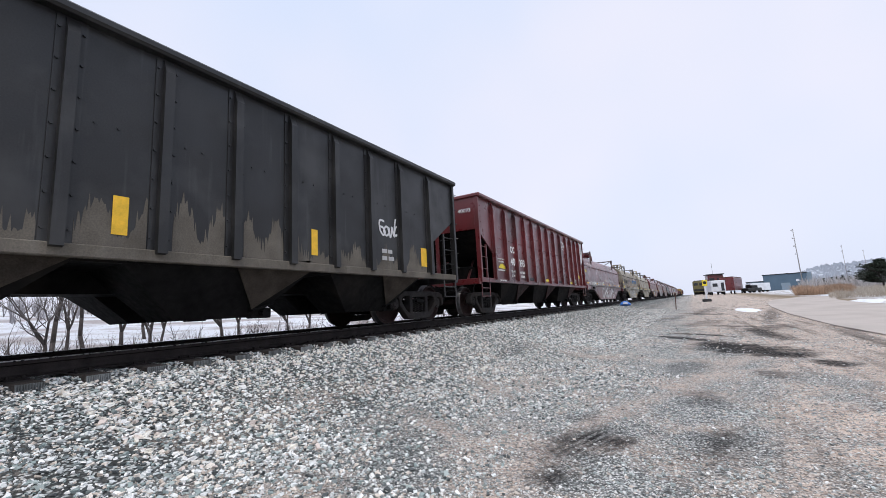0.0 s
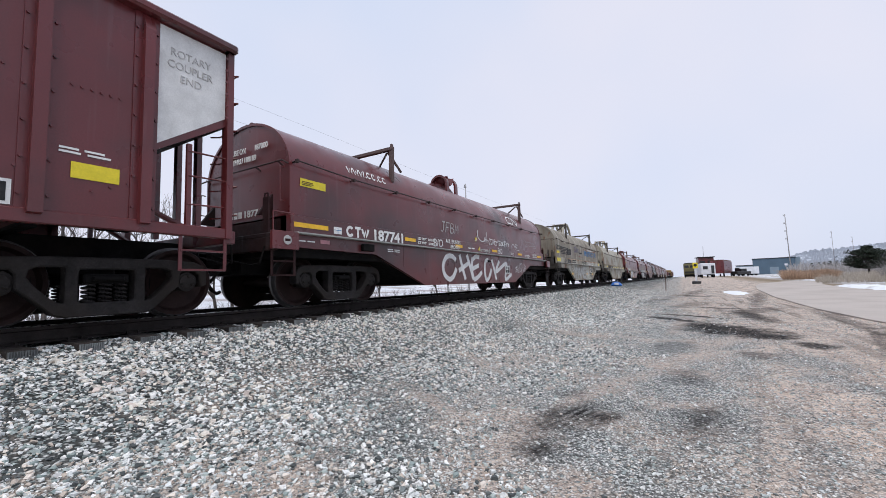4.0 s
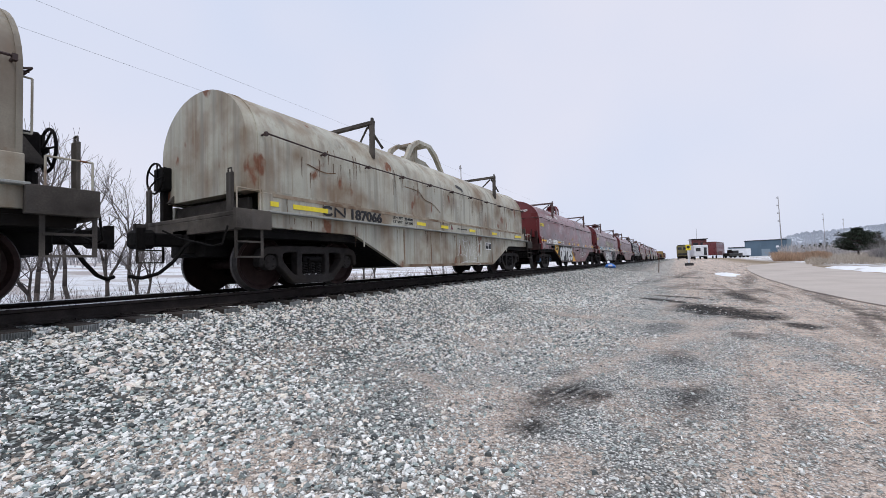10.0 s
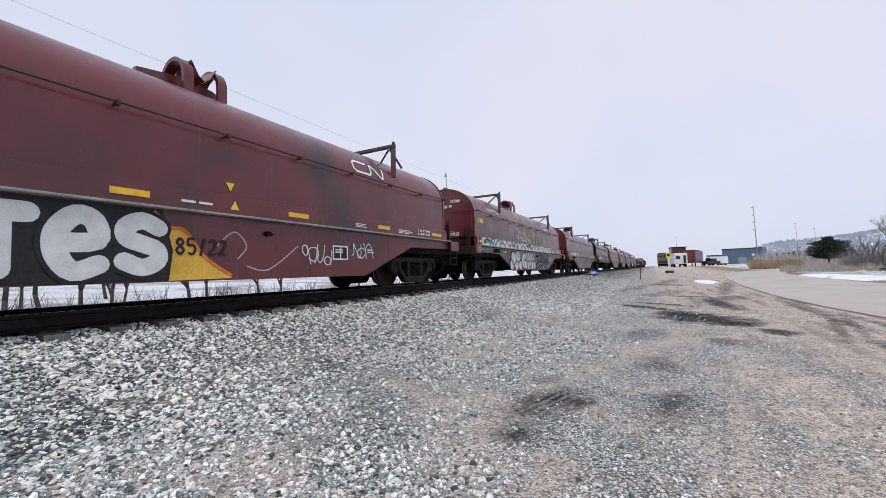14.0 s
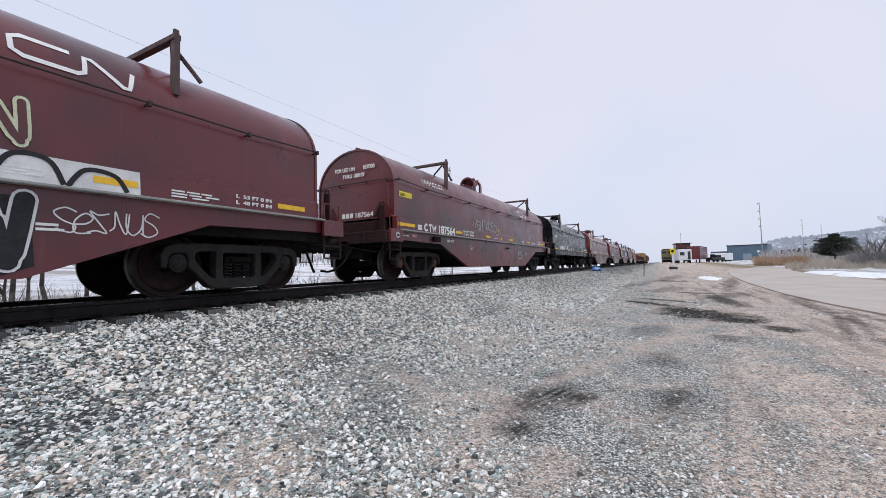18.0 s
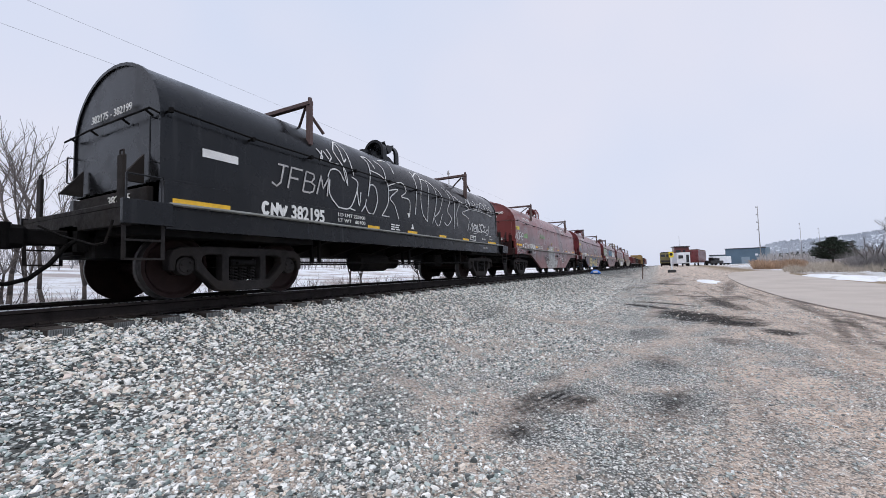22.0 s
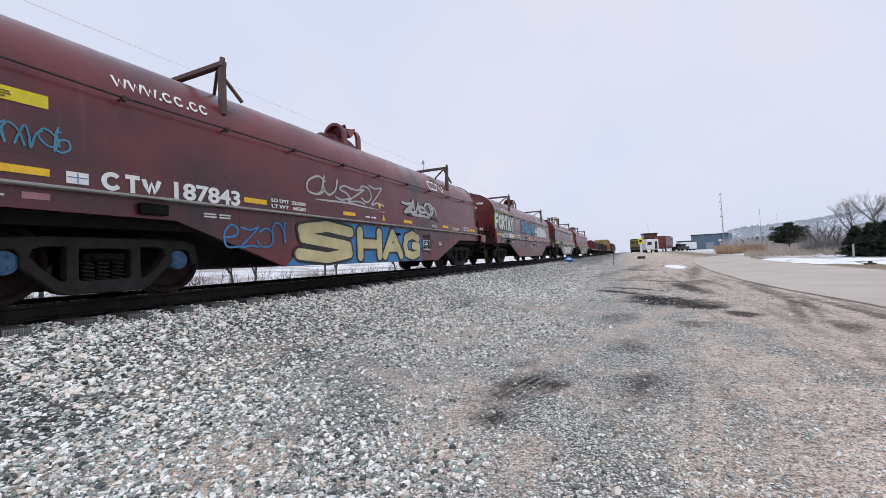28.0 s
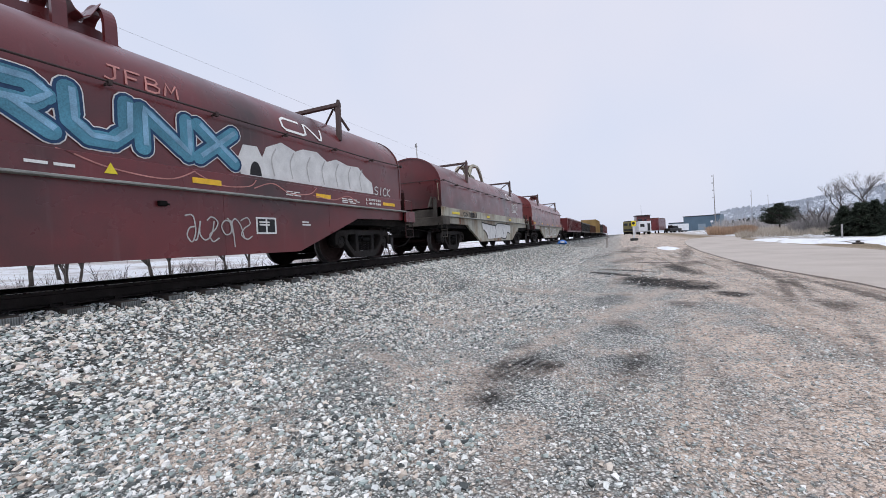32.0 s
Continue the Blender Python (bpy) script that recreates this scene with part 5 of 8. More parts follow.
def skin(z, base=None, top=3.38):
    """How far out the car's near side lies at a height, over hood, trough and hull."""
    if base:
        return base
    if z < 1.21:
        return HULL
    if z < 1.555:
        return TROUGH
    if z < 2.36:
        return HOOD
    s = min(1.0, (z - 2.36) / (top - 2.36))
    return 1.22 * math.sqrt(max(0.0, 1 - s * s)) + 0.008


def ribbon(bm, pts, width, base=None, lift=0.0):
    """A painted stroke through (y, z) points that follows the car's side."""
    fine = []
    for (ya, za), (yb, zb) in zip(pts, pts[1:]):
        n = max(1, int(math.hypot(yb - ya, zb - za) / 0.08))
        fine += [(ya + (yb - ya) * k / n, za + (zb - za) * k / n) for k in range(n)]
    fine.append(pts[-1])
    left, right = [], []
    rise = 0.0012 / len(fine)
    for k, (y, z) in enumerate(fine):
        (ya, za), (yb, zb) = fine[max(0, k - 1)], fine[min(len(fine) - 1, k + 1)]
        d = math.hypot(yb - ya, zb - za) or 1
        oy, oz = -(zb - za) / d * width / 2, (yb - ya) / d * width / 2
        for side, sy, sz in ((left, y + oy, z + oz), (right, y - oy, z - oz)):
            side.append(bm.verts.new((skin(sz, base) + 0.004 + lift + rise * k, sy, sz)))
    for k in range(len(fine) - 1):
        bm.faces.new((left[k], right[k], right[k + 1], left[k + 1]))


def smooth_path(pts, n=6):
    out = []
    for k in range(len(pts) - 1):
        p0, p1, p2, p3 = pts[max(0, k - 1)], pts[k], pts[k + 1], pts[min(len(pts) - 1, k + 2)]
        for i in range(n):
            u = i / n
            out.append(tuple(0.5 * (2 * b + (c - a) * u + (2 * a - 5 * b + 4 * c - d) * u * u + (3 * b - a - 3 * c + d) * u ** 3) for a, b, c, d in zip(p0, p1, p2, p3)))
    return out + [pts[-1]]


def strokes(car, name, material, width, lines, base=None, label="", lift=0.0):
    for k, pts in enumerate(lines):
        bm = bmesh.new()
        ribbon(bm, smooth_path(pts), width, base, lift + 0.0013 * (k % 4))
        last = part(name, bm, material, car, label)
    return last


# loops, bowls, hooks and slashes that a quick spray tag is made of, each in a box one wide and one high
FLICKS = (
    ((0.9, 0.75), (0.5, 0.95), (0.1, 0.6), (0.2, 0.1), (0.7, 0.05), (0.95, 0.35)),
    ((0.1, 0.9), (0.15, 0.3), (0.45, 0.0), (0.8, 0.3), (0.85, 0.9), (0.9, 0.1), (1.05, 0.0)),
    ((0.85, 0.85), (0.4, 1.0), (0.2, 0.72), (0.6, 0.5), (0.8, 0.2), (0.4, 0.0), (0.05, 0.15)),
    ((0.0, 0.1), (0.3, 1.0), (0.5, 0.6), (0.6, 0.05), (0.75, 0.7), (1.0, 0.9)),
    ((0.75, 0.7), (0.35, 0.8), (0.1, 0.4), (0.4, 0.05), (0.75, 0.3), (0.78, 0.75), (0.85, 0.1), (1.05, 0.1)),
    ((0.2, 1.15), (0.15, 0.5), (0.2, 0.0), (0.3, 0.5), (0.65, 0.6), (0.8, 0.25), (0.5, 0.0), (0.2, 0.1)),
    ((0.1, 0.45), (0.55, 0.5), (0.75, 0.75), (0.45, 0.95), (0.15, 0.6), (0.25, 0.1), (0.8, 0.1)),
    ((0.0, 0.95), (0.5, 0.85), (0.9, 1.0), (0.4, 0.4), (0.1, 0.0), (0.6, 0.1), (1.0, 0.0)))


def scrawl(car, y0, y1, z0, z1, material, width, seed, marks=5, label="", base=None):
    """An unreadable spray tag: a run of loops and slashes, sometimes underlined."""
    rr = random.Random(seed)
    lines, step, last = [], (y1 - y0) / marks, -1
    for k in range(marks):
        pick = rr.randrange(len(FLICKS))
        pick = (pick + 1) % len(FLICKS) if pick == last else pick
        last = pick
        tall, drop, lean = (z1 - z0) * rr.uniform(0.6, 1.0), (z1 - z0) * rr.uniform(0, 0.22), rr.uniform(0.0, 0.5)
        wide, flip, dive = rr.uniform(1.15, 1.7), rr.random() < 0.5, rr.random() < 0.4
        lines.append([(y0 + step * (k - 0.15 + wide * (1 - a if flip else a) + lean * b), z0 + drop + tall * (1 - b if dive else b)) for a, b in FLICKS[pick]])
    if marks > 3 and rr.random() < 0.4:
        lines.append([(y0 + 0.1 * (y1 - y0), z0 - 0.12 * (z1 - z0)), ((y0 + y1) / 2, z0 - 0.03 * (z1 - z0)), (y1, z0 - 0.16 * (z1 - z0)), (y1 - 0.1 * (y1 - y0), z0 - 0.26 * (z1 - z0))])
    return strokes(car, "spray_tag", material, width, lines, base, label)


# centre lines of sprayed capitals, each in a box one wide and one high
CAPITALS = {
    "A": (((0, 0), (0.5, 1), (1, 0)), ((0.22, 0.36), (0.78, 0.36))),
    "B": (((0, 0), (0, 1), (0.7, 0.95), (0.8, 0.75), (0.6, 0.54), (0, 0.52)), ((0.55, 0.53), (0.95, 0.40), (0.9, 0.1), (0.6, 0), (0, 0))),
    "C": (((0.95, 0.82), (0.6, 1), (0.2, 0.88), (0, 0.5), (0.2, 0.12), (0.6, 0), (0.95, 0.18)),),
    "D": (((0, 0), (0, 1), (0.55, 0.97), (0.95, 0.65), (0.95, 0.35), (0.55, 0.03), (0, 0)),),
    "E": (((0.95, 1), (0, 1), (0, 0), (0.95, 0)), ((0, 0.52), (0.75, 0.52))),
    "F": (((0.95, 1), (0, 1), (0, 0)), ((0, 0.52), (0.7, 0.52))),
    "G": (((0.95, 0.85), (0.55, 1), (0.1, 0.85), (0, 0.5), (0.1, 0.12), (0.55, 0), (0.95, 0.12), (0.95, 0.48), (0.6, 0.48)),),
    "H": (((0, 0), (0, 1)), ((1, 0), (1, 1)), ((0, 0.5), (1, 0.5))),
    "I": (((0.5, 0), (0.5, 1)),),
    "J": (((0.2, 1), (1, 1)), ((0.65, 1), (0.65, 0.2), (0.4, 0), (0, 0.12))),
    "K": (((0, 0), (0, 1)), ((0.9, 1), (0.05, 0.45), (0.95, 0))),
    "M": (((0, 0), (0.12, 1), (0.5, 0.35), (0.88, 1), (1, 0)),),
    "N": (((0, 0), (0, 1), (1, 0), (1, 1)),),
    "O": (((0.5, 1), (0.1, 0.85), (0, 0.5), (0.1, 0.15), (0.5, 0), (0.9, 0.15), (1, 0.5), (0.9, 0.85), (0.5, 1)),),
    "P": (((0, 0), (0, 1), (0.7, 0.97), (0.95, 0.74), (0.7, 0.48), (0, 0.45)),),
    "R": (((0, 0), (0, 1), (0.7, 0.97), (0.95, 0.74), (0.7, 0.50), (0, 0.48)), ((0.4, 0.48), (1, 0))),
    "S": (((0.95, 0.86), (0.5, 1), (0.08, 0.85), (0.1, 0.62), (0.5, 0.5), (0.9, 0.38), (0.92, 0.14), (0.5, 0), (0.03, 0.13)),),
    "T": (((0, 1), (1, 1)), ((0.5, 1), (0.5, 0))),
    "U": (((0, 1), (0.02, 0.3), (0.3, 0), (0.7, 0), (0.98, 0.3), (1, 1)),),
    "W": (((0, 1), (0.22, 0), (0.5, 0.75), (0.78, 0), (1, 1)),),
    "X": (((0, 1), (1, 0)), ((0, 0), (1, 1))),
    "Y": (((0, 1), (0.5, 0.5), (1, 1)), ((0.5, 0.5), (0.5, 0))),
    "f": (((0.9, 0.85), (0.6, 1), (0.35, 0.85), (0.35, 0)), ((0.05, 0.55), (0.8, 0.62))),
    "e": (((0.05, 0.5), (0.9, 0.55), (0.85, 0.9), (0.45, 1), (0.05, 0.7), (0.05, 0.3), (0.4, 0), (0.95, 0.12)),),
    "5": (((0.95, 1), (0.1, 1), (0.08, 0.58), (0.6, 0.62), (0.95, 0.35), (0.6, 0), (0.05, 0.1)),),
    "8": (((0.5, 0.52), (0.12, 0.75), (0.5, 1), (0.88, 0.75), (0.5, 0.52), (0.06, 0.25), (0.5, 0), (0.94, 0.25), (0.5, 0.52)),),
    "2": (((0.05, 0.78), (0.4, 1), (0.85, 0.85), (0.75, 0.5), (0.05, 0), (0.95, 0.02)),),
    "/": (((0.2, -0.1), (0.8, 1.1)),),
}


def fat_stroke(bm, pts, width, base, lift):
    """A broad stroke with rounded ends and joints."""
    ribbon(bm, pts, width, base, lift)
    for k, (y, z) in enumerate(pts):
        ring = []
        for i in range(12):
            a = 2 * math.pi * i / 12
            yy, zz = y + width / 2 * math.cos(a), z + width / 2 * math.sin(a)
            ring.append(bm.verts.new((skin(zz, base) + 0.0042 + lift + 0.00012 * (k + 1), yy, zz)))
        bm.faces.new(ring)


def spray_word(car, text, y0, y1, z0, z1, fill, width, layers=(), base=None, label="", soft=True, seed=1, sway=0.0, slant=0.0, gap=0.12, glint=None, fat=True):
    """A sprayed word letter by letter; layers are outlines under the fill, each a material and how far it shows."""
    rr = random.Random(seed)
    n = len(text)
    cell = (y1 - y0) / n
    for i, ch in enumerate(text):
        if ch == " ":
            continue
        ink = width if fat else 0.0
        a, b = y0 + cell * i + ink / 2, y0 + cell * (i + 1) - ink / 2 - cell * gap
        lo = z0 + ink / 2 + sway * rr.uniform(0, 1) * (z1 - z0)
        hi = z1 - ink / 2 - sway * rr.uniform(0, 1) * (z1 - z0)
        lines = []
        for path in CAPITALS[ch]:
            pts = [(a + (b - a) * u + slant * (hi - lo) * v, lo + (hi - lo) * v) for u, v in path]
            lines.append(smooth_path(pts, 4) if soft and len(pts) > 2 else pts)
        deep = 0.0016 * (i % 2)
        top = None
        order = [(fill, 0.0, "graffiti_letter")] + [(m, grow, "letter_outline") for m, grow in reversed(layers)]
        for level, (m, grow, name) in enumerate(order):
            bm = bmesh.new()
            for k, pts in enumerate(lines):
                (fat_stroke if fat else ribbon)(bm, pts, width + 2 * grow, base, deep + 0.0035 * (len(order) - level) + 0.0006 * k)
            ob = part(name, bm, m, top or car, label if level == 0 else "")
            top = top or ob
        if glint:
            bm = bmesh.new()
            for k, pts in enumerate(lines):
                ribbon(bm, [(y + width * 0.20, z + width * 0.16) for y, z in pts], width * 0.34, base, deep + 0.0035 * (len(order) + 1) + 0.0006 * k)
            part("letter_shade", bm, glint, top)


def bars(car, y0, y1, z0, z1, rows, seed, material=None, base=None, name="stencil_bar"):
    """Small stencilled lines that cannot be read."""
    rr = random.Random(seed)
    step = (z1 - z0) / rows
    for k in range(rows):
        z = z0 + k * step
        end = y1 - (y1 - y0) * rr.uniform(0, 0.25)
        x = skin(z, base) + 0.002
        n = max(1, round((end - y0) / 0.22))
        for i in range(n):
            a = y0 + (end - y0) * i / n
            b = a + (end - y0) / n * rr.uniform(0.72, 0.88)
            part(name, solid(box, x, x + 0.004, a, b, z, z + step * 0.55), material or M_WHITE, car)


def block_mark(car, y0, y1, z0, z1, shapes, material=None, base=None):
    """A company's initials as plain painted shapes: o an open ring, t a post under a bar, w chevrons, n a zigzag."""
    w, t = (y1 - y0) / len(shapes), 0.25 * (z1 - z0)
    zm, h = (z0 + z1) / 2, (z1 - z0) / 2 - 0.11 * (z1 - z0)
    for k, kind in enumerate(shapes):
        a, b = y0 + k * w + t / 2, y0 + (k + 0.98) * w - t / 2
        ym, r = (a + b) / 2, (b - a) / 2
        lines = {"o": [[(ym + r * math.cos(0.7 + 5.0 * i / 16), zm + h * math.sin(0.7 + 5.0 * i / 16)) for i in range(17)]],
                 "t": [[(a, zm + h), (b, zm + h)], [(ym, zm + h), (ym, zm - h - t / 2)]],
                 "w": [[(a - t / 4, zm + h), (a + 0.5 * r, zm - h), (ym, zm + 0.5 * h), (b - 0.5 * r, zm - h), (b + t / 4, zm + h)]],
                 "n": [[(a, zm - h - t / 2), (a, zm + h), (b, zm - h), (b, zm + h + t / 2)]]}[kind]
        for i, line in enumerate(lines):
            bm = bmesh.new()
            ribbon(bm, line, t, base or skin(z0), 0.0015 * i)
            part("company_mark", bm, material or M_WHITE, car)


def tag_row(car, spans, z0=1.35, z1=1.43, x=None, material=None):
    for a, b in spans:
        plate("reflector", material or M_YELLOW, car, (x or TROUGH), a, b, z0, z1)


def panel_box(car, y0, y1, z0, z1, base=None, dark=True):
    x = base or skin((z0 + z1) / 2)
    pb = plate("data_panel", M_WHITE, car, x, y0, y1, z0, z1, "black stencil panel with a white border")
    n = 2
    for k in range(n):
        a = y0 + 0.03 + (y1 - y0 - 0.03) * k / n
        plate("panel_field", M_INK, pb, x + 0.004, a, a + (y1 - y0 - 0.06) / n - 0.02, z0 + 0.03, z1 - 0.03)
    bars(pb, y0 + 0.06, y1 - 0.06, (z0 + z1) / 2, z1 - 0.05, 2, 5, base=x + 0.008)


def numbers(car, digits, y0, y1, z0=1.285, z1=1.50, material=None, mark="otw", x=None):
    w = y1 - y0
    block_mark(car, y0, y0 + w * 0.37, z0, z1, mark, material, x)
    letters(digits, (z1 - z0) / 0.70, material or M_WHITE, car, (x or TROUGH) + 0.004, y0 + w * 0.43, z0, "car_number", width=w * 0.57, bold=0.009)


def end_writing(car, y, number, z_low=1.62, low_y=None):
    """Stencils on the hood's leading end."""
    letters("FOR USE ON", 0.145, M_WHITE, car, -0.62, y - 0.012, 2.84, "end_stencil", width=0.66, end=True, bold=0.003)
    letters("187000", 0.145, M_WHITE, car, 0.30, y - 0.012, 2.84, "end_stencil", width=0.36, end=True, bold=0.003)
    letters("THRU 188189", 0.145, M_WHITE, car, -0.36, y - 0.012, 2.66, "end_stencil", width=0.72, end=True, bold=0.003)
    letters(number, 0.17, M_WHITE, car, 0.05, y - 0.045, z_low, "end_number", width=0.56, end=True, bold=0.004)
    for k in range(3):
        part("end_mark", solid(box, -0.36 + k * 0.13, -0.36 + k * 0.13 + 0.10, y - 0.046, y - 0.042, z_low, z_low + 0.12), M_WHITE, car)


def hood_mark(car, y0, y1, z0=2.62, z1=2.76):
    """A web address along the hood as plain painted shapes: chevrons, dots and rings."""
    w = (y1 - y0) / 10
    shapes = [("w", 0), ("w", 1.45), ("w", 2.9), (".", 4.3), ("o", 4.75), ("o", 6.0), (".", 7.3), ("o", 7.75), ("o", 8.95)]
    for kind, at in shapes:
        a = y0 + at * w
        bm = bmesh.new()
        if kind == "w":
            ribbon(bm, [(a, z1), (a + 0.32 * w, z0), (a + 0.62 * w, z1 - 0.03), (a + 0.92 * w, z0), (a + 1.24 * w, z1)], 0.032)
        elif kind == "o":
            ribbon(bm, [(a + 0.5 * w + 0.42 * w * math.cos(0.6 + 5.1 * i / 12), (z0 + z1) / 2 + 0.45 * (z1 - z0) * math.sin(0.6 + 5.1 * i / 12)) for i in range(13)], 0.030)
        else:
            ribbon(bm, [(a, z0 + 0.01), (a + 0.035, z0 + 0.01)], 0.035)
        part("painted_address", bm, M_WHITE, car)


def ribbon_logo(car, y0, y1, z0, z1, width=0.05, material=None, base=None):
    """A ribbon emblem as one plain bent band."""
    w, h = y1 - y0, z1 - z0
    bm = bmesh.new()
    ribbon(bm, [(y0 + 0.44 * w, z1), (y0 + 0.08 * w, z1), (y0, z1 - 0.2 * h), (y0, z0 + 0.2 * h), (y0 + 0.08 * w, z0), (y0 + 0.48 * w, z0), (y0 + 0.54 * w, z0 + 0.15 * h), (y0 + 0.56 * w, z1), (y0 + 0.62 * w, z1), (y0 + 0.88 * w, z0), (y0 + 0.94 * w, z0), (y0 + w, z1)], width, base)
    part("ribbon_emblem", bm, material or M_WHITE, car)


def triangles(car, y, z=1.34, material=None):
    bm = bmesh.new()
    prism(bm, [(y - 0.07, z), (y + 0.07, z), (y, z + 0.13)], "x", TROUGH, TROUGH + 0.006)
    part("centre_mark", bm, material or M_YELLOW2, car)
    bm = bmesh.new()
    prism(bm, [(y - 0.07, z + 0.42), (y + 0.07, z + 0.42), (y, z + 0.29)], "x", HOOD, HOOD + 0.006)
    part("centre_mark", bm, material or M_YELLOW2, car)


SPANS = [(-7.02, -6.26), (-3.88, -3.44), (-1.42, -1.00), (1.15, 1.60), (3.68, 4.12), (6.15, 6.72)]


def common(car, digits, ld, lt, label_tag=True, panel=True):
    """The stencils that all the long red coil cars carry."""
    tag_row(car, SPANS)
    if label_tag:
        plate("hood_label", M_YELLOW2, car, HOOD, -6.80, -6.22, 2.10, 2.24, "yellow warning label")
        bars(car, -6.77, -6.46, 2.125, 2.205, 3, 9, mat("brown_label_ink", (0.16, 0.11, 0.02), rough=0.6), HOOD + 0.006)
    numbers(car, digits, -5.80, -4.02)
    letters("LD LMT  " + ld, 0.085, M_WHITE, car, TROUGH + 0.004, -3.34, 1.42, "load_stencil", width=0.80, bold=0.002)
    letters("LT WT   " + lt, 0.085, M_WHITE, car, TROUGH + 0.004, -3.34, 1.32, "load_stencil", width=0.80, bold=0.002)
    card = plate("routing_tag", M_WHITE, car, TROUGH, -6.12, -5.92, 1.31, 1.44)
    part("tag_rule", solid(box, TROUGH + 0.006, TROUGH + 0.008, -6.11, -5.93, 1.375, 1.385), M_SPRAYB, card)
    part("tag_rule", solid(box, TROUGH + 0.0085, TROUGH + 0.0095, -6.025, -6.015, 1.32, 1.43), M_SPRAYB, card)
    plate("route_card", mat("dusty_pink_card", (0.45, 0.22, 0.24), rough=0.7), car, HULL, -6.5, -6.28, 1.09, 1.16)
    bars(car, -7.0, -6.55, 1.10, 1.14, 1, 3)
    bars(car, 2.9, 3.3, 1.33, 1.42, 3, 14)
    bars(car, 4.5, 5.2, 1.31, 1.42, 3, 15)
    letters("L  53 FT 0 IN", 0.075, M_WHITE, car, TROUGH + 0.004, 5.40, 1.42, "load_stencil", width=0.62, bold=0.002)
    letters("L  48 FT 0 IN", 0.075, M_WHITE, car, TROUGH + 0.004, 5.40, 1.33, "load_stencil", width=0.62, bold=0.002)
    bars(car, -0.62, -0.10, 1.36, 1.42, 1, 16)
    triangles(car, 0.15)
    if panel:
        panel_box(car, 2.15, 2.57, 0.62, 0.90)
    bars(car, 3.2, 3.5, 0.78, 0.88, 2, 17)
    bars(car, -4.6, -4.1, 1.05, 1.13, 2, 18)
    hood_mark(car, -5.58, -4.34)
    ribbon_logo(car, 3.05, 4.15, 2.58, 2.82)
    end_writing(car, -7.04 + (0.21 if car is coil_faded else 0.15 if car is coil_drunx else 0), digits)
    # fittings on the sill: pull lug, jack pad, valve
    bm = bmesh.new()
    box(bm, 1.39, 1.47, -5.45, -5.12, 1.02, 1.16, 0.01)
    part("tow_lug", bm, M_UNDER, car)
    bm = bmesh.new()
    box(bm, 1.385, 1.45, 0.62, 0.72, 0.98, 1.05, 0.01)
    rod(bm, (1.42, 0.67, 1.02), (1.47, 0.73, 1.0), 0.014, 6)
    part("valve_handle", bm, M_UNDER, car)
    bm = bmesh.new()
    turned(bm, [(0.0, 0.075), (0.006, 0.075)], 20)
    bm.transform(Matrix.Translation((1.503, -7.28, 1.09)))
    emblem = part("builder_emblem", bm, M_SPRAYG, car, "worn round emblem plate")
    part("emblem_bar", solid(box, 1.5095, 1.5125, -7.33, -7.23, 1.07, 1.11), M_ENDRED, emblem)


M_HAZE = mat("pink_grey_overspray", (0.24, 0.15, 0.15), rough=0.7, vary=0.2, scale=6)
# first coil car: huge white hand-sprayed word
common(coil_check, "187741", "224100", "61800")
for name, lines in (("painted_letter", [[(-1.54, 0.97), (-1.73, 1.07), (-2.01, 1.06), (-2.2, 0.91), (-2.25, 0.71), (-2.14, 0.53), (-1.9, 0.44), (-1.69, 0.53), (-1.52, 0.74)]]),
                    ("painted_letter", [[(-1.31, 1.14), (-1.17, 0.8), (-0.98, 0.43)], [(-1.38, 0.68), (-0.72, 0.92)], [(-0.86, 1.15), (-0.67, 0.83), (-0.48, 0.44)]]),
                    ("painted_letter", [[(-0.48, 1.08), (-0.55, 0.74), (-0.43, 0.42)], [(-0.55, 0.98), (-0.27, 1.12), (0.0, 1.12)], [(-0.53, 0.74), (-0.05, 0.86)], [(-0.43, 0.42), (-0.16, 0.49), (0.15, 0.65)]]),
                    ("painted_letter", [[(0.7, 1.06), (0.47, 1.0), (0.38, 0.72), (0.47, 0.41), (0.7, 0.49), (0.92, 0.76)]]),
                    ("painted_letter", [[(0.96, 1.08), (1.15, 0.74), (1.3, 0.4)], [(1.61, 1.05), (1.31, 0.68), (2.27, 0.98), (2.11, 0.42), (2.74, 0.6)]])):
    for k, line in enumerate(lines):
        strokes(coil_check, name, M_SPRAYW, 0.13, [line], HULL + 0.001 * k, "broad white sprayed capital")
        strokes(coil_check, "spray_haze", M_HAZE, 0.155, [line], HULL - 0.003, "thin grey overspray")
letters("B/O", 0.30, M_SPRAYW, coil_check, TROUGH + 0.004, -2.62, 1.30, "spray_tag", width=0.46, lean=0.1)
spray_word(coil_check, "JFBM", -2.05, -1.0, 1.76, 2.04, M_SPRAYG, 0.03, slant=0.2, soft=False, fat=False, gap=0.25)
letters("ALL BUNKS", 0.16, M_SPRAYW, coil_check, TROUGH + 0.004, -1.98, 1.44, "spray_tag", width=0.86)
letters("BROKEN", 0.15, M_SPRAYW, coil_check, TROUGH + 0.004, -1.72, 1.30, "spray_tag", width=0.55)
letters("damaged", 0.20, M_SPRAYG, coil_check, TROUGH + 0.004, 0.10, 1.31, "spray_tag", width=0.86)
spray_word(coil_check, "BO", 1.66, 2.04, 1.33, 1.49, M_SPRAYW, 0.03, base=TROUGH + 0.006, soft=False, fat=False)
scrawl(coil_check, 0.20, 0.75, 1.62, 2.16, M_SPRAYW, 0.035, 70, 1, "thin white sprayed scrawl")
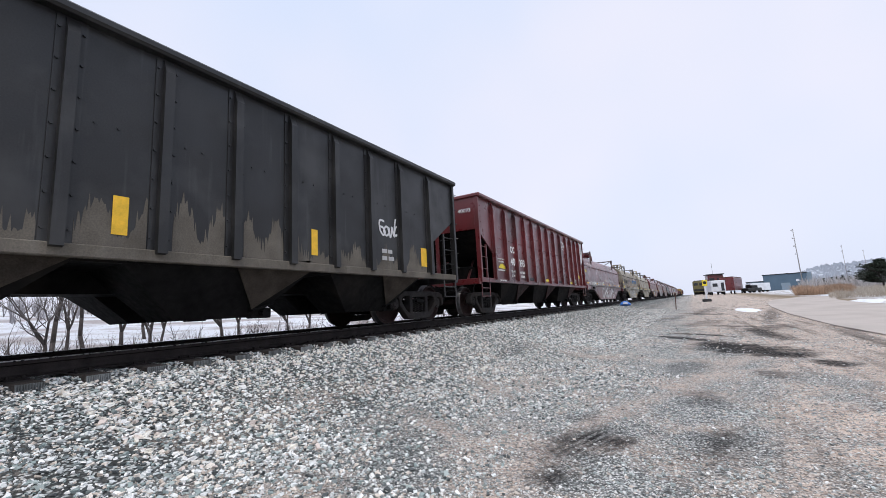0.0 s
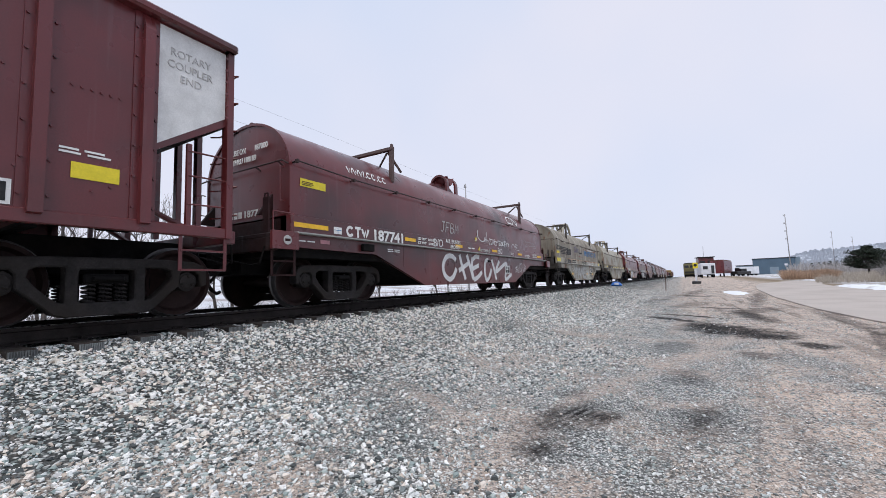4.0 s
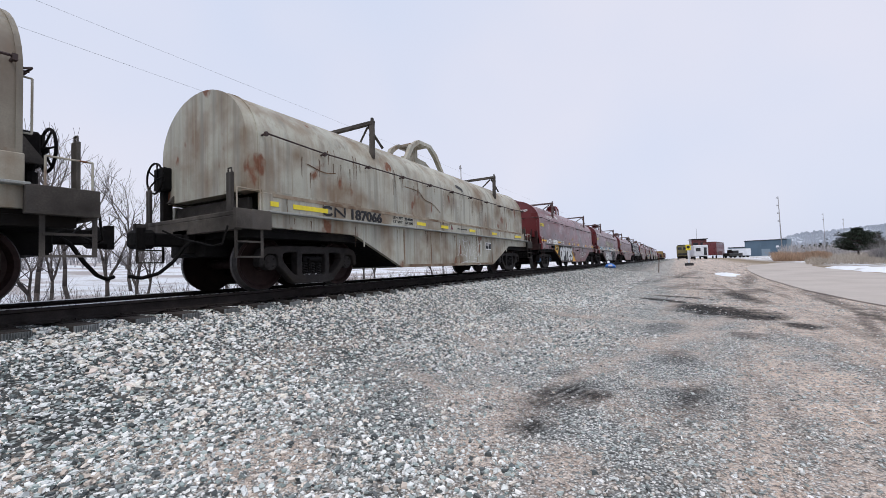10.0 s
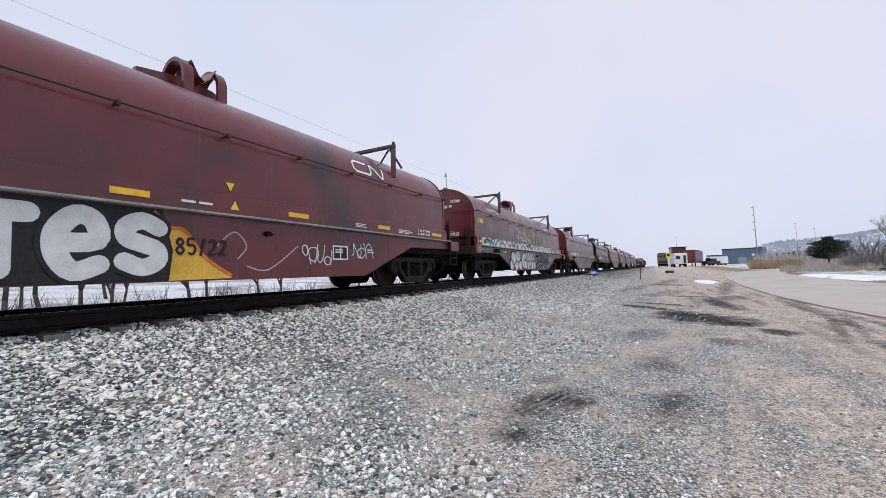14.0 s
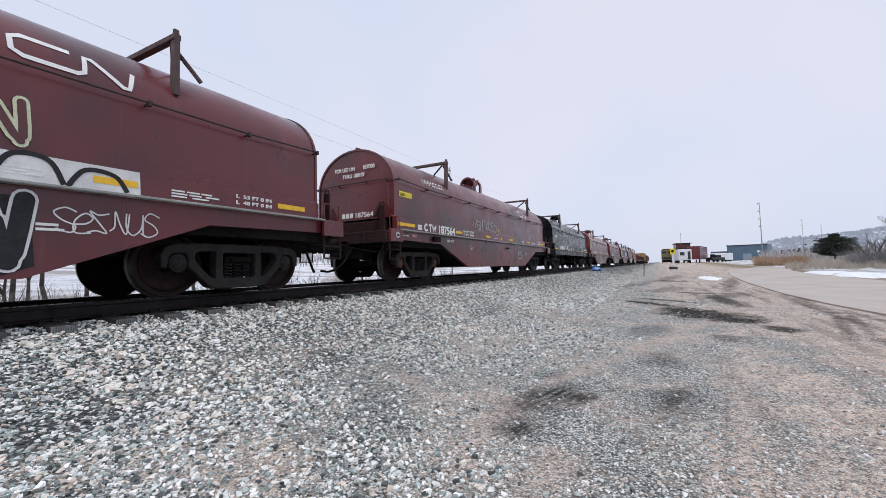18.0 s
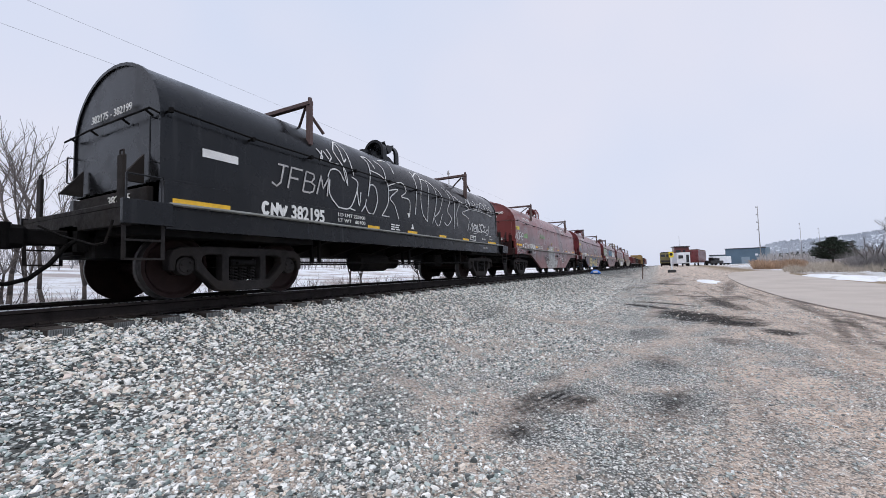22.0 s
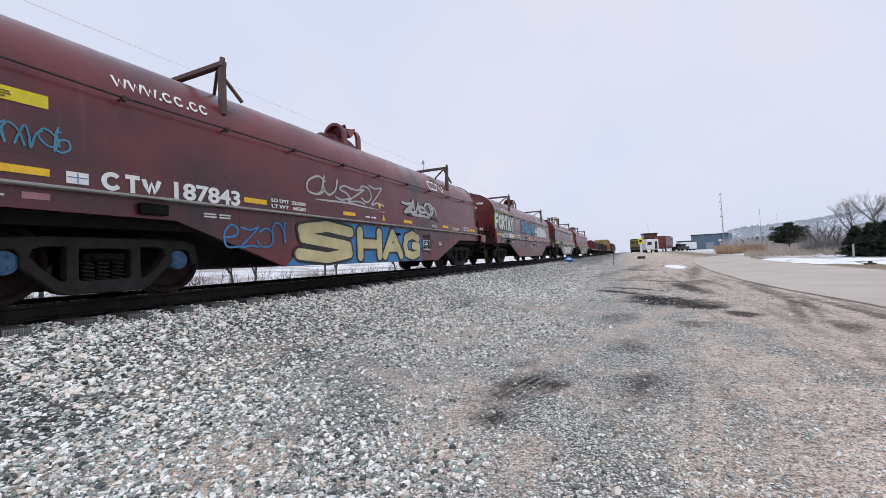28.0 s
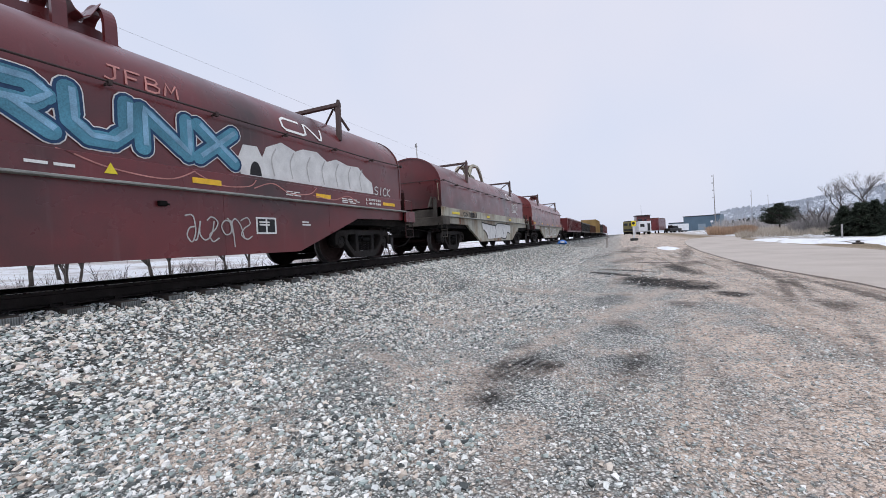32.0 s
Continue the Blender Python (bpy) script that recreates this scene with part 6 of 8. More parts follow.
scrawl(coil_check, 0.80, 2.95, 1.60, 1.82, M_SPRAYW, 0.028, 71, 11, "thin white sprayed scrawl")
scrawl(coil_check, 3.3, 3.9, 1.5, 1.75, M_SPRAYW, 0.03, 72, 2)
scrawl(coil_check, 3.2, 4.3, 0.62, 1.05, M_SPRAYW, 0.014, 73, 6)
scrawl(coil_check, 4.6, 6.2, 1.75, 2.05, M_SPRAYG, 0.012, 74, 5)

# tan car: dark stripes, blue slab capitals, sprayed silver letters
t0 = coil_tan
for k in range(5):
    plate("painted_stripe", M_INK, t0, HOOD, -5.15, -3.75 + 0.05 * k, 1.78 + 0.085 * k, 1.825 + 0.085 * k)
for a in (-3.78, -3.26):
    bm = bmesh.new()
    prism(bm, [(a, 1.78), (a + 0.40, 1.78), (a + 0.48, 2.13), (a + 0.08, 2.13)], "x", HOOD, HOOD + 0.005)
    part("company_mark", bm, M_INK, t0, "faded black slanted block")
letters("P R O T E C T   I I I", 0.46, M_PROTECT, t0, HOOD + 0.004, 0.98, 1.92, "hood_lettering", "faded blue slab capitals", width=4.1, bold=0.018)
bars(t0, 1.9, 4.0, 2.30, 2.42, 1, 31, M_SPRAYW)
bars(t0, -0.55, 0.40, 1.98, 2.12, 1, 34, M_INK, HOOD)
strokes(t0, "painted_border", mat("faded_red_line_paint", (0.22, 0.05, 0.045), rough=0.7), 0.03, [[(-0.8, 1.80), (0.35, 1.80), (0.62, 1.9), (0.75, 2.25), (1.0, 2.32), (4.9, 2.32)]], label="thin faded red border line")
numbers(t0, "187105", -4.80, -3.35, 1.29, 1.50, M_HOPBLACK, "on")
letters("LD LMT  226000", 0.085, M_INK, t0, TROUGH + 0.004, -3.05, 1.43, "load_stencil", width=0.86)
letters("LT WT   60000", 0.085, M_INK, t0, TROUGH + 0.004, -3.05, 1.32, "load_stencil", width=0.86)
tag_row(t0, [(-3.61, -3.19), (-1.69, -1.27), (0.56, 1.00), (2.34, 2.78)], 0.63, 0.72, HULL + 0.002)
tag_row(t0, [(-6.35, -5.70)], 1.32, 1.50, material=M_YELLOW2)
tag_row(t0, [(5.45, 5.88)], 1.33, 1.45, material=M_YELLOW2)
plate("hood_label", M_YELLOW2, t0, HOOD, -6.0, -5.45, 1.78, 1.90, "yellow warning label")
panel_box(t0, 1.91, 2.40, 0.78, 1.06)
letters("187105", 0.11, M_INK, t0, HULL + 0.004, 1.76, 0.66, "hull_stencil", width=0.50)
bars(t0, 1.76, 2.3, 0.52, 0.62, 2, 33, M_INK)
M_SILVER = mat("silver_spray_paint", (0.40, 0.40, 0.38), rough=0.55, vary=0.35, scale=9)
spray_word(t0, "fAME", -2.95, 0.30, 0.36, 1.14, M_SILVER, 0.20, ((M_HOPBLACK, 0.016),), HULL, "silver sprayed capitals with dark outlines", seed=81, sway=0.06, slant=0.1, gap=-0.12)
strokes(t0, "graffiti_line", M_SPRAYW, 0.03, [[(-3.45, 1.10), (-3.1, 1.15), (-2.9, 0.95), (-3.2, 0.85), (-3.4, 1.0)], [(0.25, 0.9), (0.45, 1.0), (0.5, 0.7), (0.3, 0.45), (0.55, 0.36)]])
scrawl(t0, -6.1, -5.0, 1.95, 2.2, M_INK, 0.03, 83, 5, "black sprayed tag")
scrawl(t0, -1.9, -0.7, 1.95, 2.35, mat("violet_spray_paint", (0.09, 0.08, 0.20), rough=0.7), 0.03, 84, 6)
scrawl(t0, -0.4, 1.1, 1.30, 1.52, M_INK, 0.035, 85, 7, "black sprayed tag")
scrawl(t0, 1.4, 3.1, 1.28, 1.53, M_SPRAYW, 0.035, 86, 7)
scrawl(t0, 0.2, 1.6, 0.45, 1.05, M_SPRAYW, 0.018, 87, 9)
scrawl(t0, 3.0, 3.7, 0.85, 1.1, M_INK, 0.03, 88, 4)
plate("rust_band", mat("rust_bloom", (0.30, 0.15, 0.07), rough=0.9, vary=0.4, scale=3, dirt=(0.5, 0.42, 0.34), dirt_amount=0.6, dirt_scale=2.0), t0, TROUGH, -4.0, 5.6, 1.495, 1.548, "rusted upper edge of the trough")

# grey rusty car
g0 = coil_grey
numbers(g0, "187066", -5.08, -3.40, 1.29, 1.48, M_INK, "on")
tag_row(g0, [(-6.15, -6.0), (-5.71, -4.93), (-1.96, -1.55), (-0.76, -0.36), (1.00, 1.42), (2.80, 3.22), (5.10, 5.85)], 1.34, 1.42, material=M_YELLOW2)
letters("LD LMT  224800", 0.08, M_INK, g0, TROUGH + 0.004, -2.95, 1.42, "load_stencil", width=0.80)
letters("LT WT   61200", 0.08, M_INK, g0, TROUGH + 0.004, -2.95, 1.33, "load_stencil", width=0.80)
bars(g0, 0.2, 0.95, 1.37, 1.42, 1, 35, M_INK)
panel_box(g0, 2.06, 2.52, 0.80, 1.04)
bm = bmesh.new()
prism(bm, [(-0.22, 1.34), (-0.08, 1.34), (-0.15, 1.47)], "x", TROUGH, TROUGH + 0.006)
part("centre_mark", bm, M_RED, g0)
scrawl(g0, 0.1, 1.6, 0.45, 1.1, M_SPRAYW, 0.012, 91, 6)
M_DRIP = mat("brown_rust_runs", (0.095, 0.055, 0.034), rough=0.95, vary=0.4, scale=6, dirt=(0.17, 0.11, 0.07), dirt_amount=0.5, dirt_scale=4)


def rust_runs(car, count, seed, y_span, tops, long=(0.15, 0.7), wide=(0.012, 0.05)):
    """Rust weeping down from seams and dents."""
    rr = random.Random(seed)
    bm = bmesh.new()
    for i in range(count):
        up = 0.002 + 0.00006 * i
        y, z = rr.uniform(*y_span), rr.choice(tops) + rr.uniform(-0.05, 0.03)
        n, w = rr.uniform(*long), rr.uniform(*wide)
        fine = [(y + rr.uniform(-0.008, 0.008), z - n * k / 6) for k in range(7)]
        prev = None
        for k, (a, b) in enumerate(fine):
            ww = w * (1 - k / 7) + 0.004
            pair = [bm.verts.new((skin(b) + up, a - ww / 2, b)), bm.verts.new((skin(b) + up, a + ww / 2, b))]
            if prev:
                bm.faces.new((prev[0], prev[1], pair[1], pair[0]))
            prev = pair
    tagged(part("rust_streak", bm, M_DRIP, car), "brown rust streaks", kind="stuff")


rust_runs(g0, 55, 5, (-6.1, 6.1), (2.5, 2.46, 2.35, 2.1, 2.6), (0.12, 0.5), (0.008, 0.024))
rust_runs(g0, 40, 6, (-6.1, 6.1), (1.52, 1.20), (0.1, 0.5), (0.008, 0.024))
M_GRIME = mat("brown_grime_film", (0.17, 0.11, 0.07), rough=0.95, vary=0.35, scale=3, dirt=(0.33, 0.28, 0.21), dirt_amount=0.5, dirt_scale=2.5)
for y in (-2.6, -1.4, 0.0, 1.4, 2.6):
    plate("hull_rib", M_GRIME, g0, HULL - 0.003, y - 0.025, y + 0.025, 0.375, 1.20, "rust-stained upright rib")
plate("grime_band", M_GRIME, g0, TROUGH - 0.003, -6.1, 6.1, 1.49, 1.548, "brown grime along the hood's foot")
plate("grime_band", M_GRIME, g0, HULL - 0.003, -2.68, 2.68, 0.31, 0.37, "brown grime along the hull's foot")
# a long dent across the hood's side, worn to dark metal
strokes(g0, "hood_dent", M_DRIP, 0.022, [[(-2.3, 2.26), (-1.7, 2.22), (-1.4, 2.05), (-1.0, 1.98), (-0.6, 1.78)], [(-5.3, 2.2), (-4.9, 2.12), (-4.6, 2.16)]], label="rusted crease in the sheet")
strokes(g0, "hood_dent", M_HOPBLACK, 0.10, [[(0.5, 2.72), (0.75, 2.68), (0.9, 2.62)]], label="bare dark patch on the hood")
rust_runs(t0, 40, 7, (-6.1, 6.1), (2.46, 1.54, 1.18, 2.2), (0.1, 0.4), (0.008, 0.02))

# silver piece on flame yellow
p0 = coil_opes
common(p0, "188001", "224600", "61400")
for pts in ([(-4.9, 0.96), (-4.85, 1.20), (-4.15, 1.20), (-3.6, 0.46), (-4.0, 0.60)], [(-1.0, 1.19), (-0.8, 1.0), (-0.6, 0.95), (-0.35, 0.62), (0.06, 0.33), (-1.0, 0.31)]):
    bm = bmesh.new()
    prism(bm, pts, "x", HULL, HULL + 0.003)
    part("graffiti_ground", bm, M_SPRAYO, p0, "orange and yellow sprayed flames")
bm = bmesh.new()
prism(bm, [(-3.95, 1.20), (-0.88, 1.20), (-0.75, 0.7), (-0.80, 0.31), (-3.0, 0.31), (-3.75, 0.55), (-4.35, 0.75)], "x", HULL, HULL + 0.004)
part("graffiti_ground", bm, M_INK, p0)
spray_word(p0, "OPTeS", -3.86, -0.80, 0.34, 1.18, M_SPRAYW, 0.21, ((M_INK, 0.045),), HULL + 0.004, "silver white outlined graffiti capitals", seed=5, sway=0.05, gap=0.0)
spray_word(p0, "85/22", -0.72, 0.02, 0.66, 0.86, M_INK, 0.035, base=HULL + 0.004, soft=True, fat=False, gap=0.3)
strokes(p0, "graffiti_line", mat("red_orange_spray_paint", (0.62, 0.17, 0.03), rough=0.7, vary=0.3, scale=3), 0.05, [[(-0.98, 1.18), (-0.8, 1.0), (-0.6, 0.96), (-0.35, 0.63), (0.06, 0.36)]], HULL + 0.003, "orange flame edge")
scrawl(p0, -4.75, -4.3, 0.95, 1.16, M_INK, 0.03, 95, 3)
scrawl(p0, 1.35, 2.05, 0.52, 0.92, M_SPRAYW, 0.022, 96, 4, "thin white sprayed tag")
scrawl(p0, 2.62, 3.35, 0.60, 0.98, M_SPRAYW, 0.022, 97, 3)
strokes(p0, "graffiti_line", M_SPRAYG, 0.02, [[(-0.2, 0.75), (0.1, 1.0), (0.3, 0.8), (0.15, 0.6)], [(0.3, 0.5), (0.7, 0.45), (1.3, 0.85)]])
bm = bmesh.new()
for a, b in ((-3.5, -3.1),):
    ribbon(bm, [(a, 2.84), (a + 0.15, 2.78), (a + 0.3, 2.72)], 0.16)
part("paint_splash", bm, M_SPRAYW, p0)

# black and white wide graffiti, teal remains
c0 = coil_crow
common(c0, "187702", "225100", "60900", panel=False)
bm = bmesh.new()
pts = []
for k in range(60):
    y = -6.6 + k * 0.182
    pts.append((y, 1.56 + (0.10 + 0.10 * math.sin(k * 0.9)) * (1 if k < 46 else 0.3)))
prism(bm, [(-6.6, 1.25)] + [(a, min(b, 1.548)) for a, b in pts] + [(4.15, 1.25)], "x", TROUGH, TROUGH + 0.003)
part("graffiti_ground", bm, M_SPRAYW, c0, "white sprayed band with black scallops")
for k in range(18):
    y = -6.4 + k * 0.58
    strokes(c0, "graffiti_line", M_INK, 0.05, [[(y, 1.27), (y + 0.15, 1.50 + 0.03 * math.sin(k * 2.1)), (y + 0.42, 1.46 + 0.06 * math.sin(k * 1.3)), (y + 0.55, 1.28)]], TROUGH + 0.004)
bm = bmesh.new()
for a, b, z in ((-6.5, -5.4, 1.4), (-4.9, -4.2, 1.42), (-0.9, -0.2, 1.44), (-3.3, -2.4, 1.38)):
    ribbon(bm, [(a, z), ((a + b) / 2, z + 0.06), (b, z - 0.05)], 0.14, TROUGH + 0.003)
part("graffiti_patch", bm, M_SPRAYC, c0, "teal sprayed patches")
M_WORN = mat("hatched_white_spray_paint", (0.62, 0.62, 0.61), rough=0.7, vary=0.25, scale=9)
BUBBLES = ((-1.62, 0.77, 0.40, 0.37), (-1.20, 0.92, 0.24, 0.25), (-0.88, 0.91, 0.26, 0.27), (-0.55, 0.92, 0.24, 0.24), (-0.24, 0.92, 0.27, 0.25), (-1.36, 0.55, 0.24, 0.22), (-0.98, 0.53, 0.24, 0.21), (-0.66, 0.55, 0.24, 0.23), (-0.24, 0.54, 0.25, 0.22), (0.12, 0.52, 0.20, 0.20),
           (-2.60, 0.92, 0.34, 0.27), (-2.30, 0.54, 0.28, 0.22), (-2.85, 0.52, 0.30, 0.20), (-3.25, 0.85, 0.32, 0.30), (-3.5, 0.55, 0.28, 0.22))
for k, (y, z, ry, rz) in enumerate(BUBBLES):
    up = HULL + 0.0011 * k
    rim = []
    for i in range(24):
        a = 2 * math.pi * i / 24
        f = 1 + 0.05 * math.sin(3 * a + k) + 0.04 * math.sin(2 * a + 2.1 * k)
        rim.append((y + ry * f * math.cos(a), min(1.19, z + rz * f * math.sin(a))))
    bm = bmesh.new()
    prism(bm, rim, "x", up, up + 0.0009)
    bubble = part("graffiti_bubble", bm, M_WORN, c0, "fat white sprayed bubble with a black rim")
    bm = bmesh.new()
    ribbon(bm, rim + rim[:1], 0.042, up - 0.0012)
    part("bubble_rim", bm, M_INK, bubble)
for y, z in ((-1.62, 0.80), (-0.24, 0.93), (-0.66, 0.5), (-2.6, 0.95)):
    strokes(c0, "graffiti_line", M_INK, 0.03, [[(y - 0.07, z - 0.05), (y + 0.02, z + 0.07), (y + 0.09, z), (y, z - 0.07), (y - 0.03, z + 0.01)]], HULL + 0.018)
strokes(c0, "graffiti_line", M_SPRAYC, 0.12, [[(-2.35, 1.17), (-2.25, 0.98)], [(-0.6, 1.18), (-0.35, 1.12)]], HULL + 0.018, "teal sprayed patches")
bm = bmesh.new()
prism(bm, [(0.45, 0.33), (0.62, 1.14), (1.2, 1.18), (3.15, 1.10), (3.2, 0.42), (2.9, 0.31)], "x", HULL, HULL + 0.003)
part("graffiti_ground", bm, M_INK, c0)
spray_word(c0, "CROW", 0.58, 3.18, 0.35, 1.16, M_INK, 0.155, ((M_SPRAYW, 0.026),), HULL + 0.004, "black graffiti capitals with white outlines", seed=8, sway=0.04, gap=-0.02)
M_PALE = mat("pale_lime_spray_paint", (0.55, 0.58, 0.40), rough=0.7)
scrawl(c0, -2.15, 0.12, 1.66, 2.14, M_PALE, 0.045, 101, 5, "pale lime sprayed scrawl")
spray_word(c0, "IS", 0.16, 0.90, 1.64, 2.16, M_RED2, 0.07, ((M_PALE, 0.03),), HOOD, "pale lime hand-sprayed words", seed=3, sway=0.05)
spray_word(c0, "A", 1.18, 1.55, 1.64, 2.06, M_RED2, 0.06, ((M_PALE, 0.03),), HOOD, "pale lime hand-sprayed words")
spray_word(c0, "PAIN", 1.78, 3.20, 1.62, 2.14, M_RED2, 0.07, ((M_PALE, 0.03),), HOOD, "pale lime hand-sprayed words", seed=4, sway=0.06)
scrawl(c0, 3.3, 4.3, 0.75, 1.05, M_SPRAYW, 0.016, 102, 6)

common(coil_plain, "187564", "224200", "61800")
scrawl(coil_plain, -2.3, -0.2, 1.60, 1.98, M_SPRAYG, 0.035, 111, 8, "dusty grey sprayed scrawl")
scrawl(coil_plain, -3.0, -2.75, 0.85, 1.0, M_SPRAYW, 0.01, 112, 3)

# black car: white line drawing over the hood
b0 = coil_black
numbers(b0, "382195", -4.72, -3.36, 1.262, 1.49, M_WHITE, "onw")
tag_row(b0, [(-6.05, -5.25), (-2.06, -1.65), (-0.47, -0.03), (1.19, 1.60), (2.78, 3.23), (4.93, 5.75)], 1.25, 1.33)
letters("LD LMT 225900", 0.10, M_WHITE, b0, TROUGH + 0.004, -2.98, 1.43, "load_stencil", width=0.82)
letters("LT WT   60100", 0.10, M_WHITE, b0, TROUGH + 0.004, -2.98, 1.32, "load_stencil", width=0.82)
letters("LIFT HERE", 0.08, M_WHITE, b0, TROUGH + 0.004, 4.35, 1.36, "hull_stencil", width=0.34)
letters("L-42-0", 0.08, M_WHITE, b0, TROUGH + 0.004, 5.1, 1.40, "hull_stencil", width=0.25)
letters("JACK HERE", 0.08, M_WHITE, b0, HULL + 0.004, 4.35, 1.05, "hull_stencil", width=0.36)
bars(b0, -1.2, -0.75, 1.30, 1.46, 3, 41)
plate("hood_label", M_WHITE, b0, HOOD, -5.6, -5.05, 2.0, 2.12)
panel_box(b0, 3.36, 3.80, 1.30, 1.46)
triangles(b0, -0.25, 1.38, M_WHITE)
spray_word(b0, "JFBM", -4.45, -3.10, 1.80, 2.18, M_SPRAYG, 0.034, slant=0.22, soft=False, fat=False, gap=0.2)
letters("382175 - 382199", 0.16, M_WHITE, b0, -0.60, -6.175, 2.62, "end_stencil", width=1.15, end=True)
letters("382195", 0.18, M_WHITE, b0, 0.05, -6.225, 1.32, "end_number", width=0.6, end=True)
M_LINE = M_SPRAYW
# looping outlines along the hood, from its leading end back
strokes(b0, "line_graffiti", M_LINE, 0.028, [
    [(-2.7, 2.45), (-2.57, 2.12), (-2.62, 2.38), (-2.84, 2.68), (-2.85, 2.84), (-2.59, 3.09), (-2.46, 2.95), (-2.44, 2.63), (-2.38, 2.36)],
    [(-2.63, 3.03), (-2.65, 2.62), (-2.55, 2.69)],
    [(-3.14, 2.19), (-3.05, 2.35), (-2.84, 2.37), (-2.67, 2.19)],
    [(-3.09, 2.15), (-3.09, 1.85), (-2.86, 1.63)],
    [(-2.44, 2.32), (-2.25, 2.24), (-2.31, 1.97), (-2.52, 1.65), (-2.86, 1.63)],
    [(-2.52, 1.65), (-2.34, 1.62)],
    [(-2.28, 2.11), (-2.21, 1.74), (-2.15, 2.04)],
    [(-2.01, 1.78), (-1.9, 1.63), (-1.72, 1.63), (-1.57, 1.94), (-1.64, 2.23), (-1.83, 2.25), (-1.9, 2.0), (-1.78, 2.73), (-1.92, 2.91)]], label="looping white line drawing sprayed over the hood")
strokes(b0, "line_graffiti", M_LINE, 0.028, [
    [(-1.92, 2.91), (-1.69, 2.92), (-1.56, 2.69)],
    [(-2.14, 1.62), (-2.01, 1.78), (-1.97, 1.92)],
    [(-1.45, 2.93), (-1.23, 2.8), (-1.23, 2.45)],
    [(-1.2, 2.99), (-0.78, 3.06), (-0.8, 2.73)],
    [(-1.81, 2.61), (-1.39, 2.55), (-1.15, 2.36), (-1.15, 1.95), (-1.4, 1.61)],
    [(-1.4, 1.61), (-1.11, 1.62)],
    [(-1.15, 2.24), (-0.73, 2.33), (-1.06, 2.08), (-0.88, 1.92), (-0.71, 1.6)],
    [(-1.15, 2.36), (-0.56, 2.54), (-0.37, 2.34), (-0.58, 2.18), (-0.21, 2.13), (-0.22, 1.71)]], label="looping white line drawing sprayed over the hood")
strokes(b0, "line_graffiti", M_LINE, 0.028, [
    [(0.26, 3.02), (0.14, 2.28), (0.07, 1.8)],
    [(0.17, 2.84), (0.67, 3.05), (0.38, 2.42), (0.44, 1.9), (0.7, 1.67)],
    [(0.55, 2.85), (0.88, 2.83), (0.78, 2.32), (0.7, 1.67)],
    [(0.93, 2.9), (1.23, 2.71), (1.21, 2.21), (0.98, 1.65)],
    [(1.32, 2.74), (1.61, 2.49), (1.43, 2.06), (1.12, 1.82), (1.35, 1.6), (1.59, 1.98)],
    [(1.81, 2.85), (2.14, 2.54), (1.93, 2.13), (2.19, 1.91), (1.92, 1.67), (1.72, 1.75)]], label="looping white line drawing sprayed over the hood")
strokes(b0, "line_graffiti", M_LINE, 0.028, [
    [(2.12, 2.81), (2.41, 2.54), (2.36, 1.61)],
    [(2.47, 2.66), (2.79, 2.49), (2.57, 2.12), (2.65, 1.64)],
    [(2.81, 2.55), (3.51, 2.38), (2.97, 2.18), (3.5, 2.02), (3.38, 1.63)],
    [(-3.38, 2.7), (-3.26, 2.57), (-3.33, 2.48), (-3.24, 2.7)],
    [(-3.19, 2.69), (-3.09, 2.55)],
    [(-3.08, 2.77), (-3.01, 2.61), (-3.07, 2.5), (-2.83, 2.5)]], label="looping white line drawing sprayed over the hood")
scrawl(b0, 3.3, 5.6, 2.4, 2.75, M_LINE, 0.02, 121, 9)
scrawl(b0, 3.6, 5.2, 1.60, 1.95, M_LINE, 0.03, 122, 7)

# faded red car: green and white tags, spiked creature piece
f0 = coil_faded
common(f0, "187638", "224100", "61800")
spray_word(f0, "NOPe", -6.85, -5.70, 1.64, 2.00, M_SPRAYW, 0.04, slant=0.25, sway=0.1, seed=6, fat=False, gap=0.1, label="white sprayed tag")
M_LIME = mat("lime_spray_paint", (0.22, 0.46, 0.20), rough=0.7)
scrawl(f0, -5.55, -4.9, 1.82, 2.0, M_LIME, 0.025, 132, 5, "green sprayed tag")
scrawl(f0, -2.6, -1.6, 1.88, 2.15, M_LIME, 0.025, 133, 6, "green sprayed tag")
def leaf_spike(y, tip_y, tip_z, wide, lift):
    """One pale pointed leaf of the piece, with its dark rib."""
    bm = bmesh.new()
    prism(bm, [(y - wide, 0.33), (y + wide, 0.33), (y + wide * 1.25 + (tip_y - y) * 0.4, 0.33 + (tip_z - 0.33) * 0.45), (tip_y, tip_z), (y - wide * 1.25 + (tip_y - y) * 0.4, 0.33 + (tip_z - 0.33) * 0.45)], "x", HULL + lift, HULL + lift + 0.002)
    leaf = part("graffiti_leaf", bm, M_SPRAYW, f0, "pale sprayed leaf")
    bm = bmesh.new()
    ribbon(bm, [(y, 0.35), (y + (tip_y - y) * 0.5, 0.33 + (tip_z - 0.33) * 0.5), (tip_y, tip_z - 0.06)], wide * 0.7, HULL + lift)
    part("leaf_rib", bm, M_HOPBLACK, leaf)


